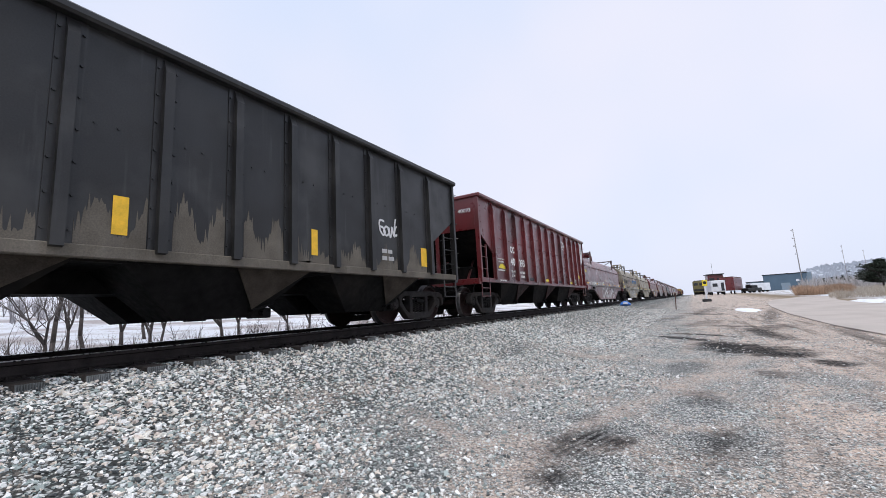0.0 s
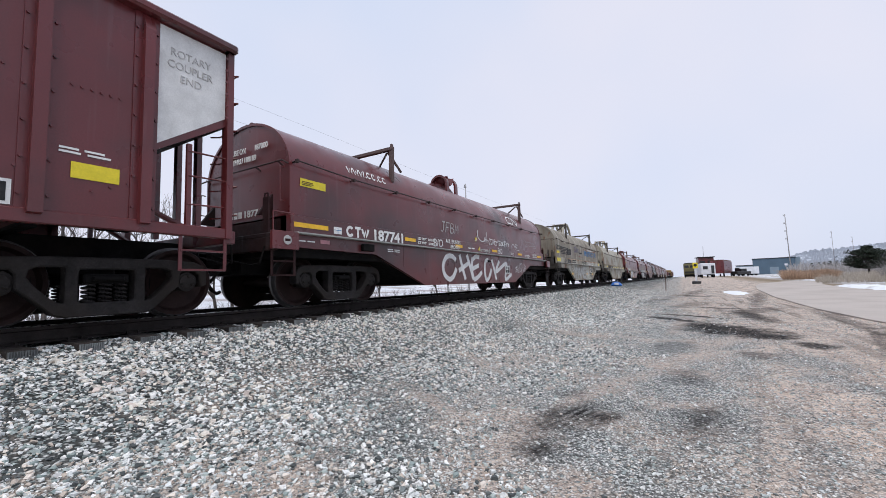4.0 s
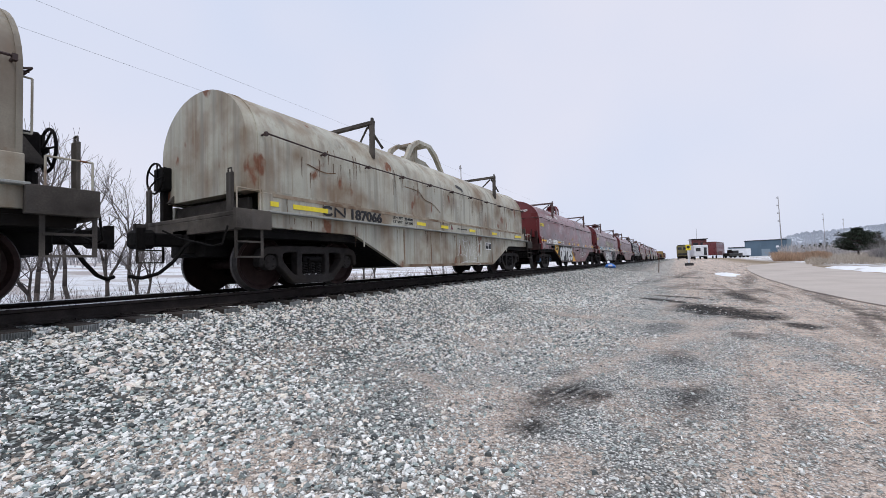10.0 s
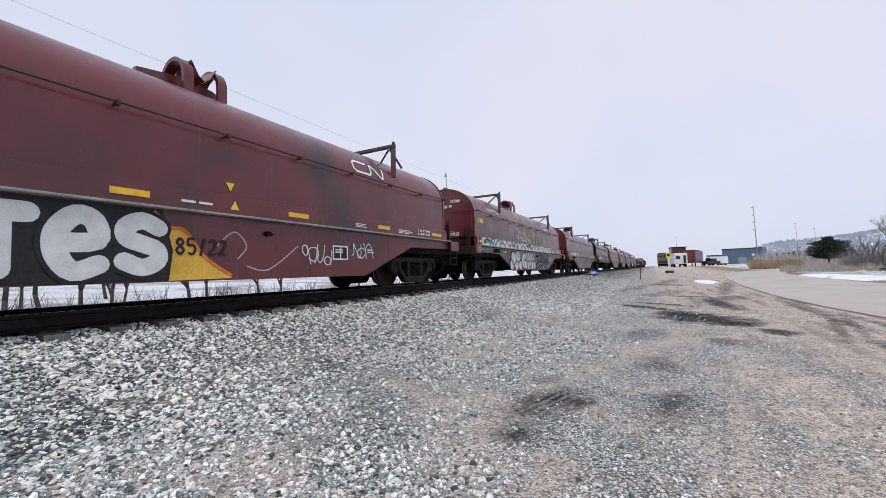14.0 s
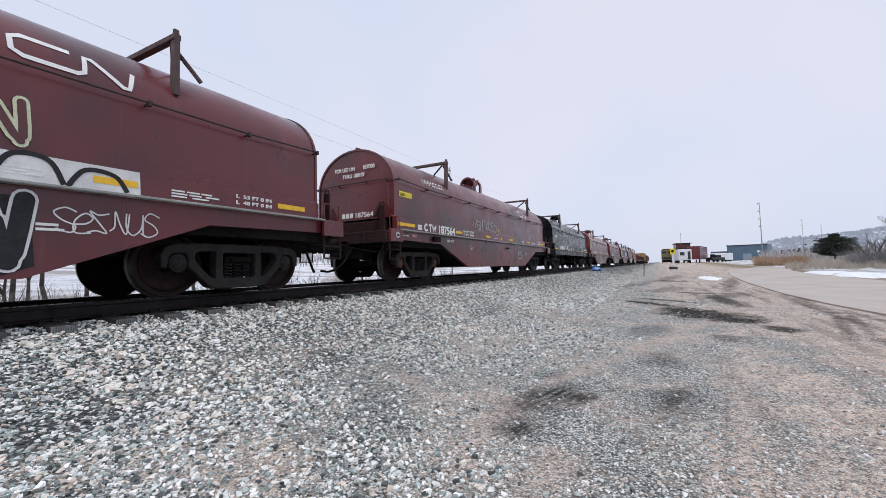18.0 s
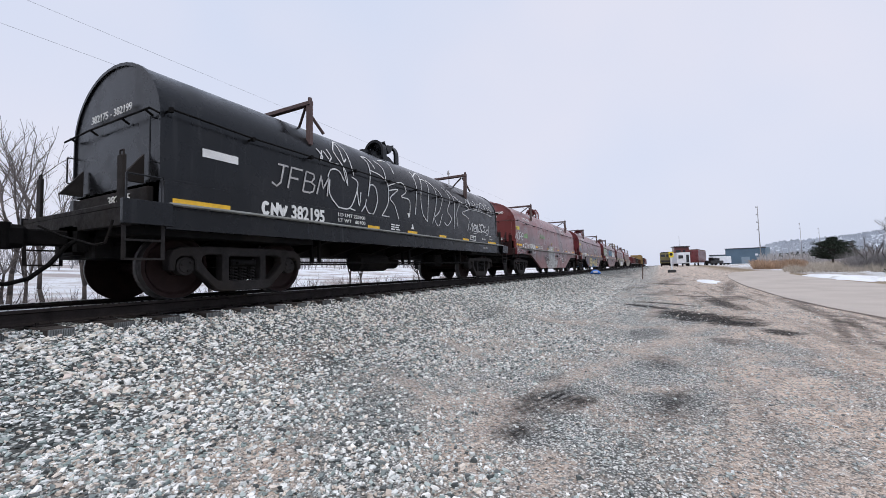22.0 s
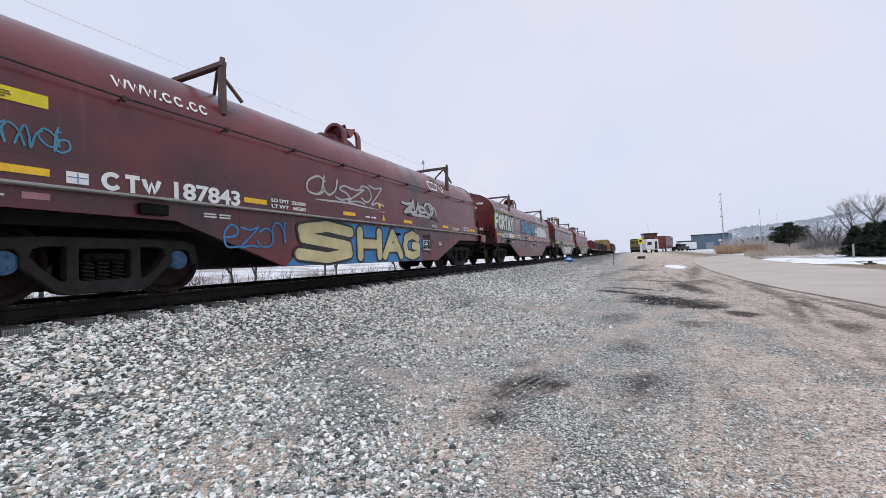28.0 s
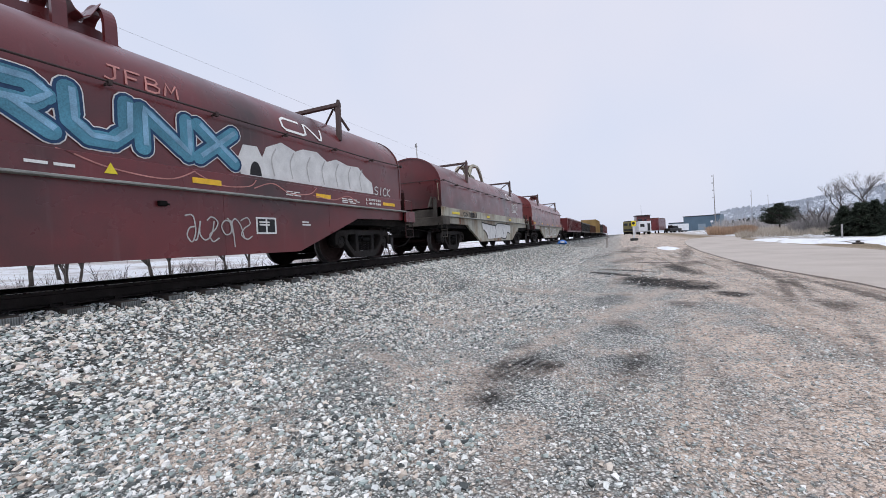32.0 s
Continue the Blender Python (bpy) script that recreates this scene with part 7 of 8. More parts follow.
bm = bmesh.new()
prism(bm, [(-1.42, 0.315), (0.20, 0.315), (0.20, 1.205), (-1.42, 1.205)], "x", HULL, HULL + 0.002)
part("graffiti_ground", bm, M_SPRAYG, f0, "grey sprayed column")
for k in range(9):
    y = -1.32 + k * 0.18
    strokes(f0, "graffiti_line", M_SPRAYW if k % 2 else M_HOPBLACK, 0.025, [[(y, 0.33), (y + 0.02, 0.75), (y, 1.19)]], HULL)
for k in range(15):
    f = (k - 7) / 7
    leaf_spike(-0.60 + f * 1.05, -0.60 + f * 1.65, 0.62 + 0.50 * abs(f) ** 0.7 * (1.0 if k % 2 else 0.72), 0.085, 0.008 + 0.0025 * ((k * 3) % 4))
bm = bmesh.new()
prism(bm, [(-1.35, 1.255), (0.15, 1.255), (0.15, 1.545), (-1.2, 1.545)], "x", TROUGH, TROUGH + 0.003)
part("graffiti_ground", bm, M_SPRAYG, f0)
bm = bmesh.new()
prism(bm, [(-1.08 + 0.20 * math.cos(2 * math.pi * i / 16), 1.41 + 0.085 * math.sin(2 * math.pi * i / 16)) for i in range(16)], "x", TROUGH + 0.003, TROUGH + 0.006)
eye = part("graffiti_eye", bm, M_SPRAYW, f0, "sprayed white eye shape")
bm = bmesh.new()
prism(bm, [(-1.06 + 0.06 * math.cos(2 * math.pi * i / 12), 1.41 + 0.06 * math.sin(2 * math.pi * i / 12)) for i in range(12)], "x", TROUGH + 0.006, TROUGH + 0.009)
part("eye_ring", bm, M_INK, eye)
strokes(f0, "graffiti_line", M_INK, 0.025, [[(-1.30, 1.40), (-1.08, 1.51), (-0.86, 1.41)], [(-1.32, 1.46), (-1.08, 1.54), (-0.8, 1.47)], [(-0.1, 1.27), (-0.1, 1.53)], [(0.04, 1.27), (0.04, 1.53)]], TROUGH + 0.004)
scrawl(f0, 1.3, 2.1, 0.75, 1.1, M_SPRAYW, 0.016, 135, 5)
scrawl(f0, 0.5, 1.5, 1.5, 1.65, M_SPRAYW, 0.02, 136, 7)

# cream letters outlined in blue
s0 = coil_shag
common(s0, "187843", "225500", "60500")
bm = bmesh.new()
prism(bm, [(-3.1, 0.31), (-2.6, 0.72), (-2.3, 1.17), (1.7, 1.17), (2.1, 0.9), (2.0, 0.31)], "x", HULL, HULL + 0.003)
part("graffiti_ground", bm, M_SPRAYB, s0, "blue sprayed ground")
spray_word(s0, "S", -2.95, -1.10, 0.33, 1.17, M_SPRAYY, 0.215, ((M_HOPBLACK, 0.05),), HULL + 0.004, "cream graffiti capitals outlined in dark blue", soft=False, gap=0.0)
spray_word(s0, "HAG", -1.05, 1.95, 0.34, 1.14, M_SPRAYY, 0.21, ((M_HOPBLACK, 0.05),), HULL + 0.004, "cream graffiti capitals outlined in dark blue", seed=12, sway=0.03, gap=0.02, soft=False)
scrawl(s0, -2.4, 0.2, 1.66, 2.14, M_SPRAYG, 0.042, 141, 6, "grey sprayed tag")
scrawl(s0, 1.3, 3.4, 1.65, 2.05, M_INK, 0.12, 142, 5)
scrawl(s0, 1.3, 3.4, 1.65, 2.05, M_SPRAYG, 0.085, 142, 5, "silver sprayed blocks", HOOD + 0.007)
scrawl(s0, -6.9, -6.05, 1.62, 1.9, M_SPRAYC, 0.02, 143, 6, "teal sprayed tag")
scrawl(s0, 1.95, 2.6, 0.6, 1.1, M_INK, 0.03, 144, 4)
scrawl(s0, -4.3, -3.1, 0.6, 1.0, M_SPRAYB, 0.03, 145, 4)

# white and green piece, teal piece, silver blob
d0 = coil_drunx
common(d0, "188248", "225900", "60100", label_tag=False)
spray_word(d0, "FORTAY", -6.90, -3.66, 1.63, 2.44, M_SPRAYW, 0.20, ((M_SPRAYV, 0.065), (M_INK, 0.04)), None, "white graffiti capitals with green shades", seed=14, sway=0.05, gap=-0.05, soft=False)
bm = bmesh.new()
for y, z in ((-5.92, 2.04), (-5.22, 2.2), (-4.5, 1.80)):
    prism(bm, [(y + 0.08 * math.cos(2 * math.pi * i / 14), z + 0.14 * math.sin(2 * math.pi * i / 14)) for i in range(14)], "x", HOOD + 0.022, HOOD + 0.024)
part("graffiti_patch", bm, M_SPRAYV, d0, "green sprayed drops")
strokes(d0, "graffiti_line", M_SPRAYV, 0.04, [[(-6.9, 1.64), (-6.95, 2.3), (-6.3, 2.5), (-4.2, 2.5), (-3.7, 2.2), (-3.68, 1.62)]])
spray_word(d0, "DRUNX", -1.80, 2.00, 1.62, 2.36, M_SPRAYC, 0.20, ((M_SPRAYW, 0.05), (mat("navy_spray_paint", (0.015, 0.05, 0.12), rough=0.7), 0.035)), HOOD + 0.003, "teal shaded graffiti capitals", seed=15, sway=0.05, gap=-0.04, soft=False, glint=mat("sky_blue_spray_paint", (0.19, 0.36, 0.50), rough=0.6, vary=0.3, scale=4))
bm = bmesh.new()
pts = [(2.05, 1.60), (2.0, 1.85), (2.12, 2.1), (2.4, 2.12), (2.5, 1.95), (2.6, 2.15), (2.95, 2.3), (3.3, 2.2), (3.5, 2.28), (3.9, 2.3), (4.2, 2.15), (4.5, 2.25), (4.9, 2.18), (5.3, 2.2), (5.6, 2.0), (5.85, 1.9), (5.9, 1.62)]
prism(bm, pts, "x", HOOD, HOOD + 0.004)
part("graffiti_patch", bm, M_SPRAYW, d0, "broad silver sprayed cloud")
bm = bmesh.new()
prism(bm, [(2.35 + 0.12 * math.cos(math.pi * i / 9), 1.62 + 0.24 * math.sin(math.pi * i / 9)) for i in range(10)], "x", HOOD + 0.004, HOOD + 0.006)
part("graffiti_patch", bm, M_INK, d0)
for k in range(7):
    a = 2.75 + 0.44 * k
    strokes(d0, "graffiti_line", M_SPRAYG, 0.03, [[(a, 1.66), (a - 0.05, 1.95), (a + 0.06, 2.16)]], HOOD + 0.004)
spray_word(d0, "JFBM", 0.2, 1.15, 2.52, 2.72, mat("rose_spray_paint", (0.45, 0.20, 0.18), rough=0.7), 0.028, slant=0.15, soft=False, fat=False, gap=0.25)
strokes(d0, "graffiti_line", mat("rose_spray_paint", (0.45, 0.20, 0.18), rough=0.7), 0.018, [[(-0.4, 1.60), (0.1, 1.42), (0.8, 1.36), (1.2, 1.52)], [(1.2, 1.50), (1.6, 1.36), (2.1, 1.40), (2.25, 1.52)], [(2.2, 1.38), (2.6, 1.50), (3.0, 1.36), (3.5, 1.40), (3.7, 1.53)], [(3.6, 1.38), (4.2, 1.34), (4.7, 1.46), (5.0, 1.34)]])
scrawl(d0, 0.95, 2.0, 0.45, 0.95, M_SPRAYG, 0.02, 152, 6)
spray_word(d0, "SICK", 5.93, 6.72, 1.62, 1.82, M_SPRAYW, 0.028, slant=0.2, fat=False, gap=0.2)
tag_row(d0, [(-1.42, -1.0)], 1.35, 1.43)

tag_row(coil_mixed, [(-5.6, -4.9), (-1.5, -1.1), (2.4, 2.8)], material=M_YELLOW2)
numbers(coil_mixed, "187011", -4.5, -3.0, 1.29, 1.48, M_INK, "on")
scrawl(coil_mixed, 3.4, 4.7, 1.9, 2.4, M_SPRAYW, 0.05, 161, 4, "white sprayed scrawl")
bm = bmesh.new()
prism(bm, [(-2.5, 1.12), (-0.6, 1.02), (0.2, 1.14), (2.3, 1.10), (2.2, 0.62), (1.7, 0.70), (1.3, 0.40), (0.4, 0.44), (-1.7, 0.40), (-1.9, 0.66), (-2.3, 0.80)], "x", HULL, HULL + 0.003)
part("graffiti_patch", bm, M_SPRAYW, coil_mixed, "broad white sprayed block shapes")
strokes(coil_mixed, "graffiti_line", M_INK, 0.05, [[(-2.5, 1.12), (-0.6, 1.02), (0.2, 1.14), (2.3, 1.10)], [(2.2, 0.62), (1.7, 0.70), (1.3, 0.40), (0.4, 0.44)], [(-1.7, 0.40), (-1.9, 0.66), (-2.3, 0.80)], [(-0.5, 1.0), (-0.4, 0.75), (-0.6, 0.45)], [(0.9, 1.1), (0.8, 0.8), (1.0, 0.6)]], HULL)
ribbon_logo(coil_mixed, 2.6, 3.6, 2.55, 2.8)
scrawl(coil_last, -2.8, 2.8, 0.4, 1.1, M_SPRAYW, 0.06, 163, 8)
tag_row(coil_last, SPANS)

# hoppers
SHEET = 1.504
for a, b in ((-0.64, -0.49), (2.12, 2.25), (5.37, 5.60)):
    plate("reflector", M_YELLOW, black_hopper, SHEET, a, b, 1.30, 1.74, "orange upright reflector")
scrawl(black_hopper, 3.85, 4.5, 1.85, 2.2, M_SPRAYW, 0.045, 171, 4, "white sprayed tag", SHEET)
bars(black_hopper, 3.95, 4.4, 1.35, 1.65, 2, 172, M_SPRAYG, SHEET)
h0 = red_hopper
block_mark(h0, -4.51, -4.06, 2.12, 2.36, "oo", M_WHITE, SHEET)
letters("40", 0.37, M_WHITE, h0, SHEET + 0.004, -4.53, 1.68, "car_number", width=0.43, bold=0.006)
letters("093", 0.37, M_WHITE, h0, SHEET + 0.004, -3.74, 1.68, "car_number", width=0.60, bold=0.006)
letters("LD LMT", 0.14, M_WHITE, h0, SHEET + 0.004, -4.50, 1.40, "load_stencil", width=0.40)
letters("LT WT", 0.14, M_WHITE, h0, SHEET + 0.004, -4.49, 1.25, "load_stencil", width=0.33)
letters("201000", 0.14, M_WHITE, h0, SHEET + 0.004, -3.68, 1.40, "load_stencil", width=0.50)
letters("62000", 0.14, M_WHITE, h0, SHEET + 0.004, -3.59, 1.25, "load_stencil", width=0.41)
letters("CONSTANT CONTACT", 0.07, M_WHITE, h0, SHEET + 0.004, -5.68, 1.80, "hull_stencil", width=0.58)
letters("SIDE BEARINGS", 0.07, M_WHITE, h0, SHEET + 0.004, -5.60, 1.71, "hull_stencil", width=0.42)
letters('2" TREADGUARD SHOES', 0.07, M_WHITE, h0, SHEET + 0.004, -5.73, 1.43, "hull_stencil", width=0.64)
letters("JACK & PULL HERE", 0.07, M_WHITE, h0, 1.546, -5.63, 1.08, "hull_stencil", width=0.52)
bm = bmesh.new()
prism(bm, [(-5.60, 1.52), (-5.06, 1.51), (-5.06, 1.60), (-5.16, 1.61), (-5.24, 1.67), (-5.44, 1.67), (-5.50, 1.60), (-5.60, 1.59)], "x", SHEET, SHEET + 0.006)
part("hull_label", bm, M_YELLOW2, h0, "bright yellow label")
for a, b, z in ((-0.61, -0.16, 1.20), (3.49, 3.96, 1.19)):
    plate("reflector", M_YELLOW2, h0, SHEET, a, b, z, z + 0.10)
plate("reflector", M_YELLOW2, h0, SHEET, 5.30, 5.72, 1.53, 1.70)
for a, b in ((-2.95, -2.12), (-0.88, -0.08), (1.05, 1.9)):
    plate("paint_patch", mat("patched_grey_paint", (0.045, 0.05, 0.055), rough=0.6), h0, SHEET - 0.003, a, b, 1.19, 1.30, "dark repaint patch")
panel_box(h0, 4.28, 4.88, 1.18, 1.42, SHEET)
ribbon_logo(h0, 2.24, 3.0, 3.02, 3.28, 0.07, None, SHEET)
bars(h0, 2.3, 3.0, 2.88, 2.95, 1, 181, base=SHEET)
bars(h0, 0.25, 0.7, 1.28, 1.38, 2, 182, base=SHEET)
bars(h0, 3.3, 3.8, 1.34, 1.5, 3, 183, base=SHEET)
bars(h0, 5.2, 5.7, 1.78, 1.86, 2, 184, base=SHEET)
letters("40093", 0.17, M_WHITE, h0, 0.85, -7.012, 3.22, "end_number", width=0.44, end=True)
bm = bmesh.new()
prism(bm, [(6.03, 3.64), (6.92, 3.64), (6.92, 2.70), (6.03, 2.08)], "x", SHEET, SHEET + 0.004)
part("white_end_panel", bm, M_SPRAYW, h0, "white painted panel at the trailing corner")
letters("ROTARY", 0.14, M_SPRAYG, h0, SHEET + 0.008, 6.2, 3.30, "panel_lettering", width=0.5)
letters("COUPLER", 0.14, M_SPRAYG, h0, SHEET + 0.008, 6.17, 3.14, "panel_lettering", width=0.56)
letters("END", 0.14, M_SPRAYG, h0, SHEET + 0.008, 6.32, 2.98, "panel_lettering", width=0.26)


# ---- beyond the track: bare trees on the snowy bank, wires ----
def bare_tree(name, label, seed, tall, lean=0.0, spread=0.55, levels=4, thick=0.10, group="bare trees behind the track"):
    """A leafless tree: a forked tapering trunk, limbs and fine twigs."""
    rr = random.Random(seed)
    tree = tagged(new(name), label, "tree", group)
    trunk, twigs = bmesh.new(), bmesh.new()

    def grow(p, way, length, r, level):
        q = p
        w = way.copy()
        n = 3 if level < 3 else 2
        for k in range(n):
            w = (w + Vector((rr.uniform(-1, 1), rr.uniform(-1, 1), rr.uniform(-0.4, 0.8))) * 0.16).normalized()
            nxt = q + w * length / n
            r2 = r * (1 - 0.28 / n * (k + 1))
            rod(trunk if level < 2 else twigs, q, nxt, r * (1 - 0.28 * k / n), 7 if level < 2 else 4 if level < 3 else 3, r2)
            q = nxt
            if level >= 1 and level < levels and rr.random() < 0.75:
                side = (w + Vector((rr.uniform(-1, 1), rr.uniform(-1, 1), rr.uniform(-0.1, 0.7))) * 1.1).normalized()
                grow(q, side, length * rr.uniform(0.4, 0.62), r2 * 0.5, level + 1)
        if level < levels:
            for k in range(2 if level else 3):
                side = (w + Vector((rr.uniform(-1, 1), rr.uniform(-1, 1), rr.uniform(-0.2, 0.5))) * spread).normalized()
                grow(q, side, length * rr.uniform(0.6, 0.8), r * 0.62, level + 1)

    grow(Vector((0, 0, -0.1)), Vector((lean, rr.uniform(-0.1, 0.1), 1)).normalized(), tall * 0.30, thick, 0)
    part("trunk", trunk, M_BARK, tree, smooth=80)
    part("crown", twigs, M_BARK if thick > 0.12 else M_TWIG, tree)
    return tree


protos = [bare_tree("bare_tree", "leafless grey tree with forked limbs in snow", 11 + k, 4.6 + 0.5 * k, 0.12 * (-1) ** k, thick=0.085) for k in range(3)]
spots = [(-18.0, 2.6), (-19.5, 5.2), (-17.2, 6.4), (-20, 8.6), (-17.5, 10.4), (-21, 13), (-18.4, 15.6), (-23, 18), (-19, 22), (-22, 27), (-20, 33), (-23, 40), (-18, -1.5), (-24, 0.5), (-26, 7.5), (-27, 12)]
rr = random.Random(4)
for k, (x, y) in enumerate(spots):
    m = pose(x, y, height(x, y), 0, 0, rr.uniform(0, 360)) @ Matrix.Scale(rr.uniform(0.8, 1.15), 4)
    if k < 3:
        protos[k].matrix_basis = m
    else:
        c = copy_thing(protos[k % 3], pose(x, y, height(x, y), 0, 0, rr.uniform(0, 360)))
        c.scale = (1, 1, 1)


big = bare_tree("bare_tree", "tall leafless tree with wide fine twigs in snow", 15, 10.5, 0.05, 0.6, 5, 0.119)
big.matrix_basis = pose(-27.5, 7.4, height(-27.5, 7.4), 0, 0, 30)
for x, y, turn in ((-31.0, 9.8, 130), (-34.0, 4.5, 250), (-29.0, 1.2, 10), (-36.0, 15.0, 80), (-33.0, -4.0, 200)):
    copy_thing(big, pose(x, y, height(x, y), 0, 0, turn))


def brush(name, label, material, count, area, tall, seed, thin=0.006, fan=0.5, blades=5, lift=0.0):
    """Clumps of thin stems rising from the ground."""
    rng = random.Random(seed)
    verts, faces = [], []
    (xa, xb), (ya, yb) = area
    for _ in range(count):
        x, y = rng.uniform(xa, xb), rng.uniform(ya, yb)
        z = height(x, y) + lift
        for _ in range(blades):
            a, h = rng.uniform(0, 6.28), tall * rng.uniform(0.45, 1.0)
            dx, dy = math.cos(a) * fan * h * rng.random(), math.sin(a) * fan * h * rng.random()
            w = thin * rng.uniform(0.7, 1.4)
            b = rng.uniform(0, 6.28)
            wx, wy = math.cos(b) * w, math.sin(b) * w
            n = len(verts)
            verts += [(x - wx, y - wy, z - 0.03), (x + wx, y + wy, z - 0.03), (x + dx * 0.5 + wx * 0.7, y + dy * 0.5 + wy * 0.7, z + h * 0.6), (x + dx * 0.5 - wx * 0.7, y + dy * 0.5 - wy * 0.7, z + h * 0.6), (x + dx, y + dy, z + h)]
            faces += [(n, n + 1, n + 2, n + 3), (n + 3, n + 2, n + 4)]
    me = bpy.data.meshes.new(name)
    me.from_pydata(verts, [], faces)
    me.materials.append(material)
    return tagged(new(name, me), label, "vegetation", kind="stuff")


M_BRUSH = mat("grey_brown_brush", (0.12, 0.10, 0.09), rough=0.95, vary=0.3, scale=1, island=0.3)
brush("winter_brush", "grey leafless brush in snow behind the track", M_BRUSH, 260, ((-34, -13.0), (-4, 60)), 1.5, 21, 0.012, 0.9, 9)
brush("winter_grass", "dry grass tufts poking through snow", M_REED, 420, ((-40, -11), (-6, 70)), 0.22, 22, 0.008, 0.7, 4)
# the far thicket's lifted grey imitates haze over the field
brush("far_thicket", "hazy leafless thicket along the field's far edge", mat("haze_tinted_thicket", (0.30, 0.29, 0.30), rough=1, vary=0.2, scale=1, island=0.2), 1600, ((-130, -70), (-60, 260)), 4.0, 23, 0.05, 0.5, 6)


def brush_heap(label, seed, reach, stems):
    """A low tangle of leaning bare stems and twigs."""
    rr = random.Random(seed)
    heap = tagged(new("brush_heap"), label, "shrub", "brush behind the track")
    bm, tw = bmesh.new(), bmesh.new()
    for _ in range(stems):
        a, b = rr.uniform(0, 6.28), rr.uniform(0.35, 1.25)
        p = Vector((rr.uniform(-0.3, 0.3), rr.uniform(-0.3, 0.3), -0.05))
        way = Vector((math.cos(a) * b, math.sin(a) * b, 1)).normalized()
        q = p + way * reach * rr.uniform(0.5, 1.0)
        rod(bm, p, q, 0.022, 4, 0.008)
        for _ in range(5):
            f = rr.uniform(0.3, 1.0)
            m = p.lerp(q, f)
            rod(tw, m, m + (way + Vector((rr.uniform(-1, 1), rr.uniform(-1, 1), rr.uniform(-0.3, 0.8)))).normalized() * reach * 0.3, 0.007, 3, 0.003)
    part("stem_tangle", bm, M_BARK, heap)
    part("twig_tangle", tw, M_TWIG, heap)
    return heap


heap = brush_heap("low tangle of bare brown brush in snow", 5, 1.7, 14)
rr = random.Random(19)
heap_spots = [(-13.5, 3.0), (-14.2, 6.6), (-13.0, 9.4), (-14.5, 12.8), (-15.5, 1.2), (-16.0, 8.0), (-15.0, 17.0), (-14.0, 21.5), (-16.5, 26.0), (-17.0, 32.0), (-21.0, 10.5), (-20.5, 3.6), (-24.0, 15.0), (-25.0, 24.0), (-23.0, 6.0), (-28.0, 19.0)]
for k, (x, y) in enumerate(heap_spots):
    m = pose(x, y, height(x, y), 0, 0, rr.uniform(0, 360))
    if k:
        copy_thing(heap, m)
    else:
        heap.matrix_basis = m


def wire_run(x, z, sag):
    bm = bmesh.new()
    spans = [-60, -20, 20, 60, 100, 140]
    for a, b in zip(spans, spans[1:]):
        pts = [(x, a + (b - a) * k / 8, z - sag * (1 - (2 * k / 8 - 1) ** 2)) for k in range(9)]
        tube(bm, pts, 0.007, 4)
    return tagged(part("overhead_wire", bm, M_STEEL), "thin dark overhead utility wire", "wire", "wires over the field")


M_POLE = mat("weathered_pole_wood", (0.30, 0.29, 0.29), rough=0.9, vary=0.25, scale=5, bump=0.3)
for x, z in ((-22.0, 11.07), (-22.0, 12.41)):
    wire_run(x, z, 0.04)


def utility_pole(x, y, tall, arms=3, arm_w=1.2, r=0.14, base=None, label="tall grey wooden utility pole with short crossarms", lean=0.0):
    z0 = height(x, y) if base is None else base
    pole = tagged(new("utility_pole"), label, "utility pole", "utility poles")
    pole.matrix_basis = pose(x, y, z0, 0, lean, 0)
    bm = bmesh.new()
    rod(bm, (0, 0, -0.3), (0, 0, tall), r, 10, r * 0.6)
    part("shaft", bm, M_POLE, pole, smooth=60)
    for k in range(arms):
        bm = bmesh.new()
        z = tall * (0.97 - 0.13 * k)
        box(bm, -arm_w, 0.1, -0.06, 0.06, z - 0.07, z + 0.07)
        for dx in (-arm_w + 0.1, -arm_w * 0.5):
            rod(bm, (dx, 0, z + 0.07), (dx, 0, z + 0.32), 0.05, 6)
        part("crossarm", bm, M_POLE, pole)
    return pole


utility_pole(-22.1, 43.6, 13.95, 1, 0.22, 0.09, label="thin grey utility pole beyond the track")


def polar(az, dist, el=None):
    """A far place by its bearing right of the track and its distance."""
    x, y = dist * math.sin(radians(az)), dist * math.cos(radians(az))
    return (x, y, height(x, y) if el is None else EYE[2] + dist * math.tan(radians(el)))


# ---- far end of the lot: siding, parked stock, signs ----
M_LOCO = mat("dull_yellow_engine_paint", (0.17, 0.15, 0.065), rough=0.6, vary=0.2, scale=1, streak=0.3)
M_GLASS = mat("dark_window_glass", (0.02, 0.022, 0.025), rough=0.12, vary=0.1, scale=3, bump=0.0, spec=0.7)
M_WALLW = mat("white_sheet_cladding", (0.66, 0.68, 0.72), rough=0.6, vary=0.08, scale=1.5)
M_BLDG = mat("slate_blue_metal_siding", (0.085, 0.135, 0.185), rough=0.55, vary=0.1, scale=0.3, bump=0.03)
M_BLDG2 = mat("pale_blue_metal_siding", (0.20, 0.26, 0.31), rough=0.6, vary=0.1, scale=0.3, bump=0.03)


